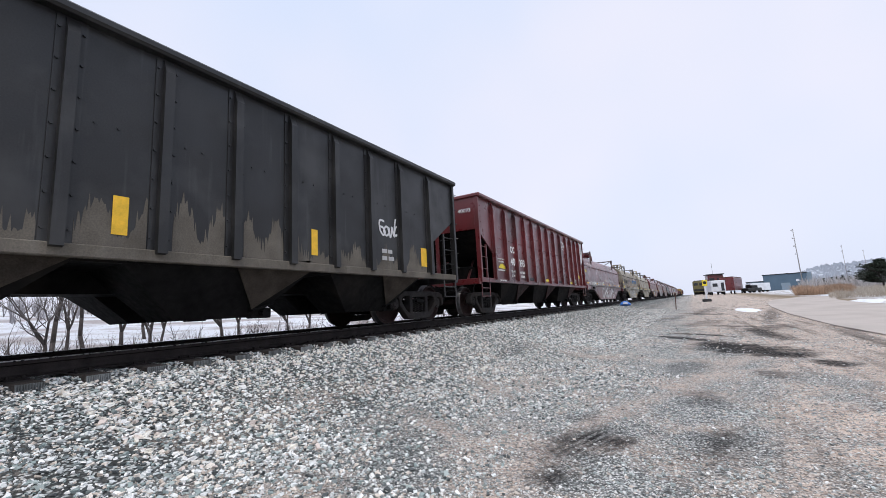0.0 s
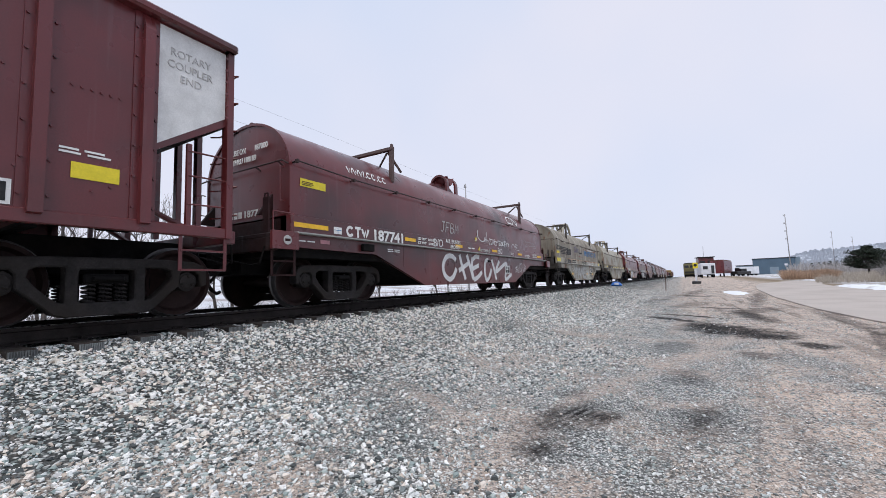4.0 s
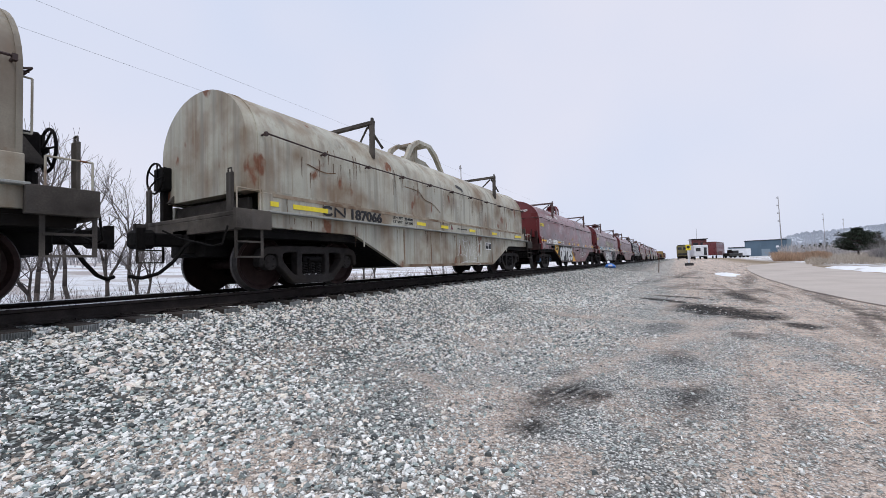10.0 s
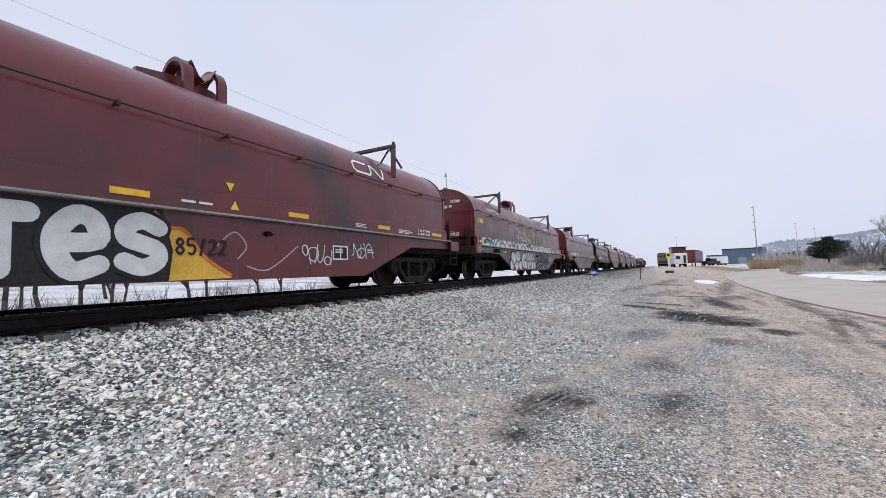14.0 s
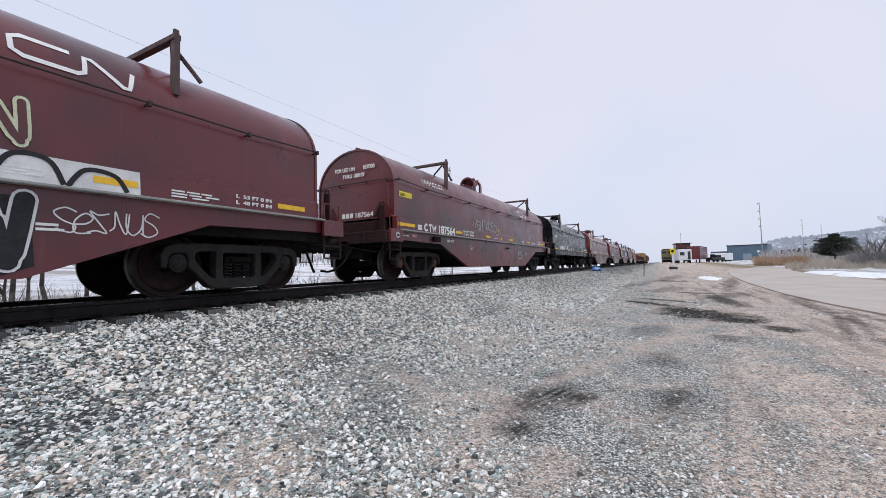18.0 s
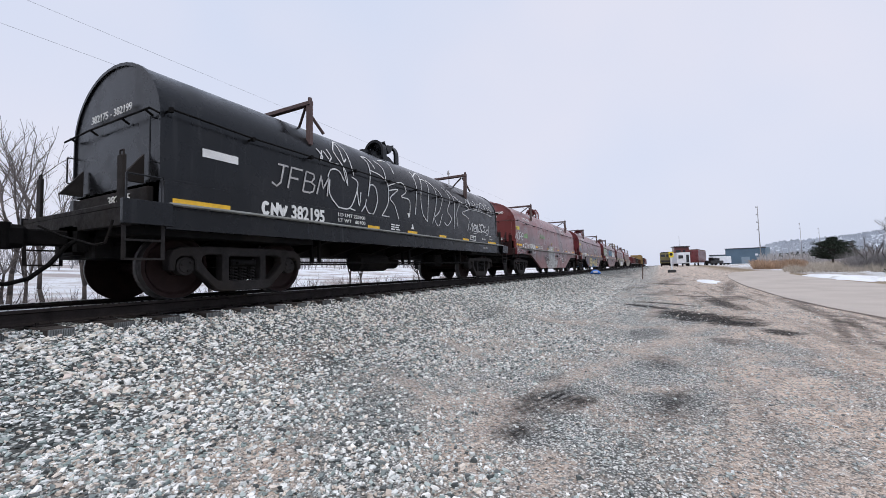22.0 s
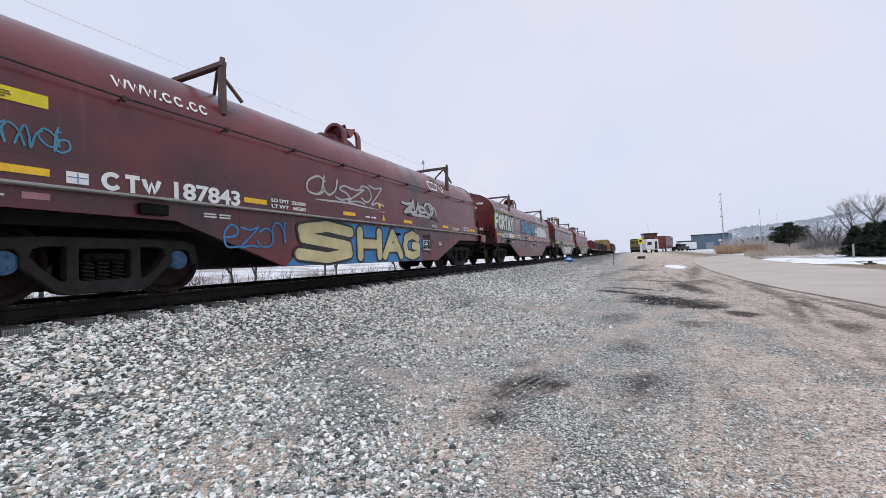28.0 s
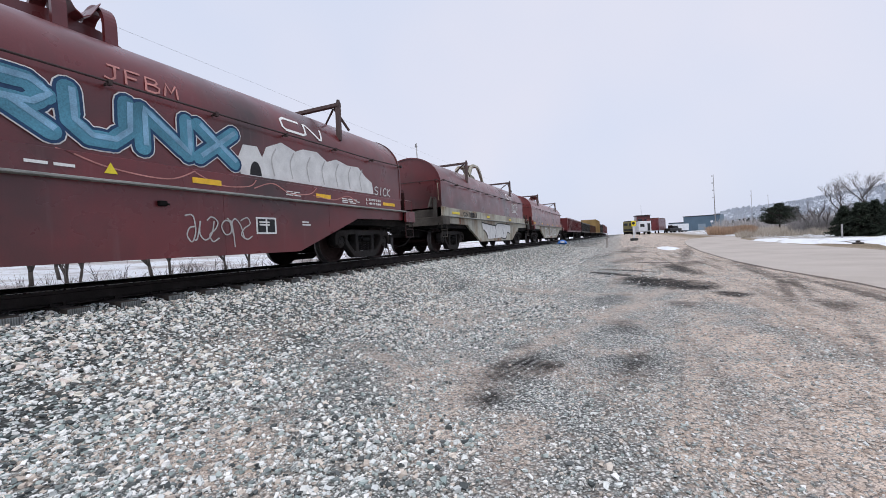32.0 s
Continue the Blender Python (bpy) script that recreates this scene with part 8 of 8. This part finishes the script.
def parked(name, label, at, size, paint, category, turn=0.0, extras=()):
    thing = tagged(new(name), label, category)
    x, y, z = at
    thing.matrix_basis = pose(x, y, z, 0, 0, turn)
    w, d, h0, h1 = size
    bm = bmesh.new()
    box(bm, -w / 2, w / 2, -d / 2, d / 2, h0, h1, 0.12)
    part("body", bm, paint, thing)
    for k, (pname, mt, b) in enumerate(extras):
        bm = bmesh.new()
        box(bm, *b)
        part(pname, bm, mt, thing)
    for yy in (-d / 2 + 0.9, d / 2 - 0.9):
        for xx in (-w / 2 + 0.25, w / 2 - 0.25):
            bm = bmesh.new()
            rod(bm, (xx - 0.12, yy, 0.42), (xx + 0.12, yy, 0.42), 0.42, 16)
            part("wheel", bm, M_UNDER, thing)
    return thing


x, y, z = polar(0.75, 150)
loco = parked("locomotive", "dull yellow end-on locomotive parked on the siding", (x, y, z), (3.0, 16, 0.9, 4.2), M_LOCO, "locomotive", 0,
              [("windscreen", M_GLASS, (-1.25, -0.2, -8.05, -7.98, 3.0, 3.7)), ("windscreen", M_GLASS, (0.2, 1.25, -8.05, -7.98, 3.0, 3.7)), ("snow_plough", M_UNDER, (-1.4, 1.4, -8.4, -7.9, 0.3, 1.0)), ("striped_panel", M_HOPBLACK, (-1.3, 1.3, -8.04, -7.99, 1.3, 1.9)), ("roof_cap", M_HOPBLACK, (-1.2, 1.2, -7.6, 7.6, 4.2, 4.45))])
x, y, z = polar(2.3, 122)
trailer = parked("work_trailer", "white boxy work trailer parked by the siding", (x, y, z), (3.0, 9, 0.75, 3.5), M_WALLW, "trailer", 8,
                 [("door", M_GLASS, (0.6, 1.2, -4.56, -4.49, 1.0, 2.9)), ("window", M_GLASS, (-1.1, -0.1, -4.56, -4.49, 2.0, 2.8)), ("hitch", M_UNDER, (-0.3, 0.3, -5.4, -4.5, 0.5, 0.75))])
x, y, z = polar(2.4, 138)
tower = parked("signal_cabin", "dark red cabin raised behind the white trailer", (x, y, z), (3.7, 4, 2.6, 5.5), M_RED2, "cabin", 8,
               [("window", M_GLASS, (-1.5, -0.3, -2.05, -1.98, 3.7, 4.6)), ("window", M_GLASS, (0.3, 1.5, -2.05, -1.98, 3.7, 4.6)), ("roof", M_HOPBLACK, (-2.1, 2.1, -2.3, 2.3, 5.5, 5.7)), ("leg", M_UNDER, (-1.6, -1.4, -1.8, -1.6, 0, 2.6)), ("leg", M_UNDER, (1.4, 1.6, -1.8, -1.6, 0, 2.6)), ("antenna", M_STEEL, (-0.2, -0.12, 0, 0.08, 5.7, 8.8))])
x, y, z = polar(4.0, 134)
boxcar = parked("boxcar", "rust red boxcar standing on the siding", (x, y, z), (3.0, 14, 0.9, 4.2), M_RED, "railcar", -12,
                [("door", M_RED2, (-1.56, -1.49, -1.4, 1.4, 1.1, 3.9)), ("roof", M_RUST, (-1.4, 1.4, -6.9, 6.9, 4.2, 4.4)), ("ladder", M_RED2, (0.9, 1.3, -7.06, -6.99, 1.0, 4.1))])
x, y, z = polar(5.75, 140)
parked("pickup_truck", "dark pickup truck parked far down the lot", (x, y, z), (2.0, 5.4, 0.5, 1.3), M_HOPBLACK, "truck", -40, [("cab", M_GLASS, (-0.85, 0.85, -1.0, 1.2, 1.3, 2.0))])
x, y, z = polar(6.35, 150)
parked("box_van", "pale box van parked by the blue building", (x, y, z), (2.2, 5.6, 0.5, 2.6), M_WALLW, "van", -60, [("windscreen", M_GLASS, (-0.9, 0.9, -2.86, -2.79, 1.5, 2.3))])

# round yellow sign on a white board and its base
sx, sy, sz = polar(1.40, 62)
sign = tagged(new("track_sign"), "yellow disc sign on a white post in concrete", "sign")
sign.matrix_basis = pose(sx, sy, sz)
part("post", solid(box, -0.10, 0.10, -0.03, 0.03, 0, 2.2), M_WALLW, sign)
bm = bmesh.new()
box(bm, -0.28, 0.28, -0.05, -0.035, 2.0, 2.75, 0.01)
part("sign_board", bm, M_YELLOW2, sign)
bm = bmesh.new()
turned(bm, [(0, 0.19), (0.01, 0.19)], 20)
bm.transform(Matrix.Translation((0, -0.055, 2.42)) @ Matrix.Rotation(radians(90), 4, "Z"))
disc = part("sign_ring", bm, M_INK, sign)
part("footing", solid(box, -0.5, 0.5, -0.3, 0.3, -0.1, 0.35, 0.04), M_HOPBLACK, sign)
# old steel stake near the track
stake = tagged(new("marker_stake"), "thin rusty steel marker stake in the gravel", "stake")
stx, sty = -1.18, 36.0
stake.matrix_basis = pose(stx, sty, height(stx, sty), 0, 3, 0)
part("stake_rod", solid(box, -0.03, 0.03, -0.03, 0.03, -0.2, 1.25, 0.005), M_RUST, stake)
# blue sack by the rails, slumped over
sack = tagged(new("plastic_sack"), "slumped bright blue plastic sack beside the rails", "sack")
sack.matrix_basis = pose(-5.0, 38.0, height(-5.0, 38.0), 0, 0, 12)
bm = bmesh.new()
for k, (a, b, w, t) in enumerate(((-0.42, 0.0, 0.20, 0.10), (-0.30, 0.0, 0.30, 0.30), (0.0, 0.02, 0.34, 0.40), (0.25, 0.0, 0.30, 0.34), (0.44, -0.02, 0.16, 0.16))):
    row = [bm.verts.new((a, w * math.cos(2 * math.pi * i / 10) + b, max(-0.02, t * 0.5 + t * 0.55 * math.sin(2 * math.pi * i / 10)))) for i in range(10)]
    if k:
        for i in range(10):
            bm.faces.new((prev[i], prev[(i + 1) % 10], row[(i + 1) % 10], row[i]))
    else:
        bm.faces.new(row[::-1])
    prev = row
bm.faces.new(prev)
bmesh.ops.recalc_face_normals(bm, faces=bm.faces)
part("bag", bm, mat("bright_blue_plastic", (0.06, 0.20, 0.62), rough=0.4, vary=0.2, scale=5, bump=0.3, fine=12), sack, smooth=50)
part("printed_band", solid(box, -0.16, 0.18, -0.36, -0.342, 0.14, 0.30), M_WALLW, sack, "white printed band")

# ---- blue building ----
hall = tagged(new("warehouse"), "long low slate blue metal warehouse", "building")
bx, by, bz = polar(8.7, 210)
hall.matrix_basis = pose(bx, by, bz - 0.4, 0, 0, -8.7)
part("wall", solid(box, -6.6, 6.8, 0, 30, 0, 6.6, 0.05), M_BLDG, hall)
part("roof", solid(box, -6.8, 7.0, -0.2, 30.2, 6.6, 6.9), M_HOPBLACK, hall)
for k in range(14):
    part("siding_rib", solid(box, -6.5 + k * 1.0, -6.42 + k * 1.0, -0.06, 0.0, 0.2, 6.5), M_BLDG, hall)
part("roller_door", solid(box, -1.2, 1.6, -0.08, 0, 0, 3.2), M_BLDG2, hall, "pale roller door")
part("window", solid(box, 3.4, 4.4, -0.08, 0, 3.6, 4.4), M_WALLW, hall)
part("low_wing", solid(box, -12.5, -6.6, 4, 24, 0, 4.2, 0.05), M_BLDG2, hall, "lower pale blue wing")
part("wing_roof", solid(box, -12.7, -6.6, 3.8, 24.2, 4.2, 4.5), M_HOPBLACK, hall)
part("wing_door", solid(box, -10.5, -8.2, 3.92, 4.0, 0, 3.0), M_WALLW, hall)
part("end_annex", solid(box, 6.8, 8.4, 2, 20, 0, 6.9, 0.05), M_BLDG2, hall)

px, py, pz = polar(10.13, 150)
utility_pole(px, py, 17.0, 4, 0.5, 0.15, lean=-0.5)
px, py, pz = polar(13.55, 260)
utility_pole(px, py, 18.5, 2, 0.5, 0.13, base=1.5)
px, py, pz = polar(15.0, 320)
utility_pole(px, py, 19.0, 2, 0.5, 0.13, base=1.5)

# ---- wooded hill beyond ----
# distance haze is mixed into this pale blue-grey colour
M_HILL = mat("haze_tinted_hillside", (0.50, 0.53, 0.58), rough=1.0, vary=0.08, scale=0.03, fine=0.25, bump=0.0, spec=0.0)
bm = bmesh.new()
ridge = []
for k in range(61):
    az = 4 + k * 1.4
    d = 620 - 3.0 * k
    e = 0.2 + 2.0 * smooth_step(5, 13, az) + 1.6 * smooth_step(13, 30, az) + 0.8 * smooth_step(30, 70, az)
    e += 0.10 * math.sin(k * 1.7) + 0.07 * math.sin(k * 3.1)
    x, y = d * math.sin(radians(az)), d * math.cos(radians(az))
    top = EYE[2] + d * math.tan(radians(e))
    row = [bm.verts.new((x * f, y * f, -1 + (top + 1) * g)) for f, g in ((0.72, 0.0), (0.80, 0.30), (0.88, 0.62), (0.95, 0.88), (1.0, 1.0), (1.15, 0.9), (1.4, 0.0))]
    ridge.append(row)
for a, b in zip(ridge, ridge[1:]):
    for k in range(6):
        bm.faces.new((a[k], a[k + 1], b[k + 1], b[k]))
bmesh.ops.recalc_face_normals(bm, faces=bm.faces)
tagged(part("hillside", bm, M_HILL, smooth=80), "pale wooded hillside with haze in its colour", "hill", kind="structure")
# treetops along the ridge
verts, faces = [], []
rng = random.Random(77)
for k in range(9000):
    az = rng.uniform(5, 60)
    i = (az - 4) / 1.4
    d = (620 - 3.0 * i) * rng.uniform(0.80, 1.0)
    e = 0.2 + 2.0 * smooth_step(5, 13, az) + 1.6 * smooth_step(13, 30, az) + 0.8 * smooth_step(30, 70, az)
    g = (d / (620 - 3.0 * i) - 0.72) / 0.28
    top = EYE[2] + (620 - 3 * i) * math.tan(radians(e))
    z = -1 + (top + 1) * min(1.0, max(0.05, g * 1.02 - 0.01))
    x, y = d * math.sin(radians(az)), d * math.cos(radians(az))
    h, w = rng.uniform(1.4, 3.2), rng.uniform(0.7, 1.8)
    n = len(verts)
    a = rng.uniform(0, 3.14)
    for b in (a, a + 1.57):
        m = len(verts)
        cx, cy = math.cos(b) * w, math.sin(b) * w
        verts += [(x - cx * 0.3, y - cy * 0.3, z - 2), (x + cx * 0.3, y + cy * 0.3, z - 2), (x + cx, y + cy, z + h * 0.45), (x + cx * 0.35, y + cy * 0.35, z + h), (x - cx * 0.4, y - cy * 0.4, z + h * 0.93), (x - cx, y - cy, z + h * 0.5)]
        faces += [tuple(range(m, m + 6))]
me = bpy.data.meshes.new("hill_woods")
me.from_pydata(verts, [], faces)
# treetops painted in nearly the slope's tone, so haze seems to cover both
me.materials.append(mat("haze_tinted_woods", (0.49, 0.52, 0.57), rough=1.0, vary=0.08, scale=0.02, fine=1.0, bump=0.0, spec=0.0, island=0.02))
tagged(new("hill_woods", me), "haze-paled leafless woods on the far hillside", "woods", kind="stuff")


# ---- verge beyond the road ----
def conifer(name, label, seed, tall, wide, layers=16, shape="cone", group="conifers beyond the road"):
    """An evergreen: trunk, boughs and many drooping needle sprays with gaps between them."""
    rr = random.Random(seed)
    tree = tagged(new(name), label, "tree", group)
    part("trunk", solid(rod, (0, 0, -0.1), (0, 0, tall * 0.92), 0.05 * tall ** 0.7, 8, 0.02), M_BARK, tree, smooth=60)
    limbs = bmesh.new()
    verts, faces = [], []
    for k in range(layers * 9):
        f = rr.random() ** 1.15
        if shape == "cone":
            z = tall * (0.06 + 0.92 * f)
            reach = wide * (1 - f) ** 0.85 * rr.uniform(0.65, 1.08) + 0.12
        else:
            z = tall * (0.22 + 0.72 * f)
            reach = wide * math.sqrt(max(0.03, 1 - (2 * f - 0.75) ** 2)) * rr.uniform(0.55, 1.10)
        a = rr.uniform(0, 6.283)
        ex, ey, ez = math.cos(a) * reach, math.sin(a) * reach, z - reach * (0.22 if shape == "cone" else -0.12)
        rod(limbs, (0, 0, z if shape == "cone" else max(tall * 0.2, z - reach * 0.5)), (ex, ey, ez), 0.022, 4, 0.008)
        for _ in range(15):
            t = rr.uniform(0.35, 1.04)
            bx_, by_, bz_ = ex * t, ey * t, z + (ez - z) * t
            for _ in range(4):
                s = rr.uniform(0.13, 0.28) * (0.6 + tall * 0.06)
                d = Vector((rr.uniform(-1, 1), rr.uniform(-1, 1), rr.uniform(-0.75, 0.45))).normalized() * s
                w = Vector((rr.uniform(-1, 1), rr.uniform(-1, 1), rr.uniform(-0.3, 0.3))).normalized() * s * 0.26
                p = Vector((bx_ + rr.uniform(-0.13, 0.13), by_ + rr.uniform(-0.13, 0.13), bz_ + rr.uniform(-0.10, 0.08)))
                n = len(verts)
                verts += [tuple(p - w), tuple(p + w), tuple(p + d)]
                faces.append((n, n + 1, n + 2))
    part("bough", limbs, M_BARK, tree)
    me = bpy.data.meshes.new("crown")
    me.from_pydata(verts, [], faces)
    me.materials.append(M_NEEDLE)
    crown = new("crown", me)
    crown.parent = tree
    return tree


pine = conifer("juniper_tree", "broad dark green spreading juniper on a low trunk", 31, 5.0, 3.5, 55, "round")
jx, jy, jz = polar(15.9, 95)
pine.matrix_basis = pose(jx, jy, jz - 0.1)
fir = conifer("spruce_tree", "dark green bushy spruce at the road's edge", 41, 2.9, 1.45, 20)
places = [(20.9, 46, 0.85), (21.9, 45, 0.9), (23.0, 46, 0.95), (24.2, 44, 1.0), (25.6, 45, 1.05), (27.2, 44, 1.0), (22.4, 50, 0.95), (28.8, 43, 1.0)]
for k, (az, d, sc) in enumerate(places):
    fx, fy, fz = polar(az, d)
    if k == 0:
        fir.matrix_basis = pose(fx, fy, fz, 0, 0, 40)
        fir.scale = (sc, sc, sc)
    else:
        c = copy_thing(fir, pose(fx, fy, fz, 0, 0, 77 * k))
        c.scale = (sc, sc, sc)
small = conifer("spruce_tree", "small dark conifer far beyond the road", 45, 3.0, 1.2, 9)
sx2, sy2, sz2 = polar(13.2, 170)
small.matrix_basis = pose(sx2, sy2, sz2 + 0.5)
for az, d in ((12.4, 175), (12.8, 168), (13.7, 172), (11.8, 180)):
    x, y, z = polar(az, d)
    copy_thing(small, pose(x, y, z + 0.3, 0, 0, az * 50))
oak = bare_tree("bare_tree", "broad leafless grey tree over the conifers", 61, 7.0, 0.1, 0.95, 6, 0.085, "bare trees beyond the road")
ox, oy, oz = polar(22.6, 52)
oak.matrix_basis = pose(ox, oy, oz)
for az, d, r_ in ((24.5, 55, 120), (26.5, 52, 200), (20.5, 58, 300), (28.5, 50, 20)):
    x, y, z = polar(az, d)
    copy_thing(oak, pose(x, y, z, 0, 0, r_))


def sector_brush(name, label, material, count, az, dist, tall, seed, thin, fan, blades, lift=0.0):
    rng = random.Random(seed)
    verts, faces = [], []
    for _ in range(count):
        a0, d = rng.uniform(*az), rng.uniform(*dist)
        x, y, z = polar(a0, d)
        z += lift
        swell = 0.85 + 0.55 * noise.noise((a0 * 1.6, d * 0.08, seed)) + 0.35 * noise.noise((a0 * 6.0, d * 0.2, seed))
        for _ in range(blades):
            a, h = rng.uniform(0, 6.28), swell * tall * rng.uniform(0.4, 1.0)
            dx, dy = math.cos(a) * fan * h * rng.random(), math.sin(a) * fan * h * rng.random()
            b = rng.uniform(0, 6.28)
            wx, wy = math.cos(b) * thin, math.sin(b) * thin
            n = len(verts)
            verts += [(x - wx, y - wy, z - 0.1), (x + wx, y + wy, z - 0.1), (x + dx + wx * 0.4, y + dy + wy * 0.4, z + h), (x + dx - wx * 0.4, y + dy - wy * 0.4, z + h)]
            faces.append((n, n + 1, n + 2, n + 3))
    me = bpy.data.meshes.new(name)
    me.from_pydata(verts, [], faces)
    me.materials.append(material)
    return tagged(new(name, me), label, "vegetation", kind="stuff")


sector_brush("reed_bed", "tall dry tan reeds at the road's end", mat("russet_reeds", (0.38, 0.26, 0.18), rough=0.95, vary=0.25, scale=0.3, island=0.35), 2600, (9.4, 13.7), (74, 100), 1.2, 51, 0.02, 0.9, 6)
sector_brush("frosted_shrubs", "frosted grey shrubs between the trees", mat("dusky_shrub_twigs", (0.20, 0.19, 0.19), rough=0.95, vary=0.25, scale=1.5, island=0.3), 500, (17.2, 21.5), (58, 70), 2.0, 52, 0.008, 1.4, 16)
for k, (az, d, sc) in enumerate(((17.6, 66, 0.62), (18.3, 62, 0.72), (19.0, 64, 0.7), (19.7, 60, 0.78), (20.4, 62, 0.8), (18.7, 69, 0.75), (21.2, 58, 0.8))):
    x, y, z = polar(az, d)
    shrub = copy_thing(protos[k % 3], pose(x, y, z, 0, 0, 61 * k))
    shrub.scale = (sc * 1.25, sc * 1.25, sc)
    tagged(shrub, "low spreading leafless shrub beyond the road", "shrub", "bare trees beyond the road")
sector_brush("verge_grass", "pale frosted dry grass along the verge", mat("pale_frosted_grass", (0.42, 0.37, 0.31), rough=1, vary=0.2, scale=1, island=0.25), 3000, (12.0, 24), (52, 110), 0.75, 53, 0.012, 1.0, 8)
sector_brush("hill_brush", "grey frosted brush at the foot of the hill", M_FROST, 1500, (10, 34), (110, 190), 3.2, 54, 0.05, 0.5, 6)


def snow_drift(label, pts, lift):
    bm = bmesh.new()
    n = len(pts)
    cx, cy = sum(p[0] for p in pts) / n, sum(p[1] for p in pts) / n
    rim, mid = [], []
    for k, (x, y) in enumerate(pts):
        rim.append(bm.verts.new((x, y, height(x, y) - 0.01)))
        a, b = cx + (x - cx) * 0.75, cy + (y - cy) * 0.75
        mid.append(bm.verts.new((a, b, height(a, b) + lift * (0.8 + 0.3 * math.sin(k * 2.3)))))
    top = bm.verts.new((cx, cy, height(cx, cy) + lift * 1.2))
    for k in range(n):
        bm.faces.new((rim[k], rim[(k + 1) % n], mid[(k + 1) % n], mid[k]))
        bm.faces.new((mid[k], mid[(k + 1) % n], top))
    bmesh.ops.recalc_face_normals(bm, faces=bm.faces)
    return tagged(part("snow_patch", bm, M_SNOW, smooth=80), label, "snow", "patches of snow")


def blob(cx, cy, rx, ry, seed, n=22):
    rg = random.Random(seed)
    return [(cx + rx * math.cos(2 * math.pi * k / n) * rg.uniform(0.65, 1.1), cy + ry * math.sin(2 * math.pi * k / n) * rg.uniform(0.65, 1.1)) for k in range(n)]


snow_drift("small melting patch of white snow in the gravel", blob(2.72, 30.8, 0.62, 3.9, 3), 0.06)
snow_drift("long bank of old snow along the road's verge", blob(10.6, 35.0, 1.4, 9.0, 6, 34), 0.14)
snow_drift("wide field of old snow behind the road", blob(16.0, 26.0, 6.0, 16.0, 7, 40), 0.10)
snow_drift("bank of old snow under the conifers", blob(24.0, 44.0, 8.0, 9.0, 8, 40), 0.12)
# stub in the snow and a wooden post by the conifers
hyd = tagged(new("fence_stub"), "low dark timber stub poking out of snow", "post")
hx, hy, hz = polar(21.8, 29.0)
hyd.matrix_basis = pose(hx, hy, hz)
part("stub", solid(box, -0.20, 0.20, -0.10, 0.10, -0.1, 0.08, 0.02), M_BARK, hyd)
part("cap", solid(box, -0.07, 0.07, -0.07, 0.07, 0.08, 0.18, 0.02), M_BARK, hyd)
post = tagged(new("fence_post"), "weathered wooden post before the conifers", "post")
ox2, oy2, oz2 = polar(20.7, 40.0)
post.matrix_basis = pose(ox2, oy2, oz2)
part("stake", solid(box, -0.045, 0.045, -0.045, 0.045, -0.2, 1.0, 0.01), M_POLE, post)


# ---- what rolls ----
TRAVEL = (-0.00, 2.70, 5.40, 8.09, 10.87, 13.78, 16.56, 19.14, 21.71, 24.30, 26.91, 29.54, 32.18, 34.84, 37.60, 40.27, 42.96, 45.62, 48.29, 51.15, 54.03, 56.90, 59.75, 62.61, 65.48, 68.30, 71.04, 73.74, 76.57, 79.35, 82.08, 84.78, 87.48, 90.20, 92.96, 95.70, 98.37, 100.97, 103.66, 106.40, 109.01, 111.68, 114.42, 117.21, 119.99, 122.65, 125.20, 127.82, 130.51, 133.26, 136.05, 138.86, 141.68, 144.49, 147.27, 150.00, 152.69, 155.45, 158.23, 161.01, 163.77, 166.51, 169.26, 172.13, 175.11)     # metres gone, each half second


def gone(t):
    """How far the train has rolled at t, smooth through the half-second marks."""
    k = min(len(TRAVEL) - 2, max(0, int(t * 2)))
    u = t * 2 - k
    p0, p1, p2, p3 = (TRAVEL[max(0, k - 1)], TRAVEL[k], TRAVEL[k + 1], TRAVEL[min(len(TRAVEL) - 1, k + 2)])
    return 0.5 * (2 * p1 + (p2 - p0) * u + (2 * p0 - 5 * p1 + 4 * p2 - p3) * u * u + (3 * p1 - p0 - 3 * p2 + p3) * u ** 3)


def motions():
    for car, start in CARS:
        walk(car, [(k * 0.5, pose(TRACK_X, start - TRAVEL[k], RAIL_Z)) for k in range(65)])
    places = {car: start for car, start in CARS}
    for wheelset, car, y in WHEELSETS:
        # each axle turns while it rolls within sight of the lot
        rows, base = [], places[car] + y
        for k in range(321):
            t = k * 0.1
            rows.append((t, Matrix.Translation((0, y, WHEEL_R)) @ Matrix.Rotation(gone(t) / WHEEL_R, 4, "X")))
        walk(wheelset, rows)


motions()
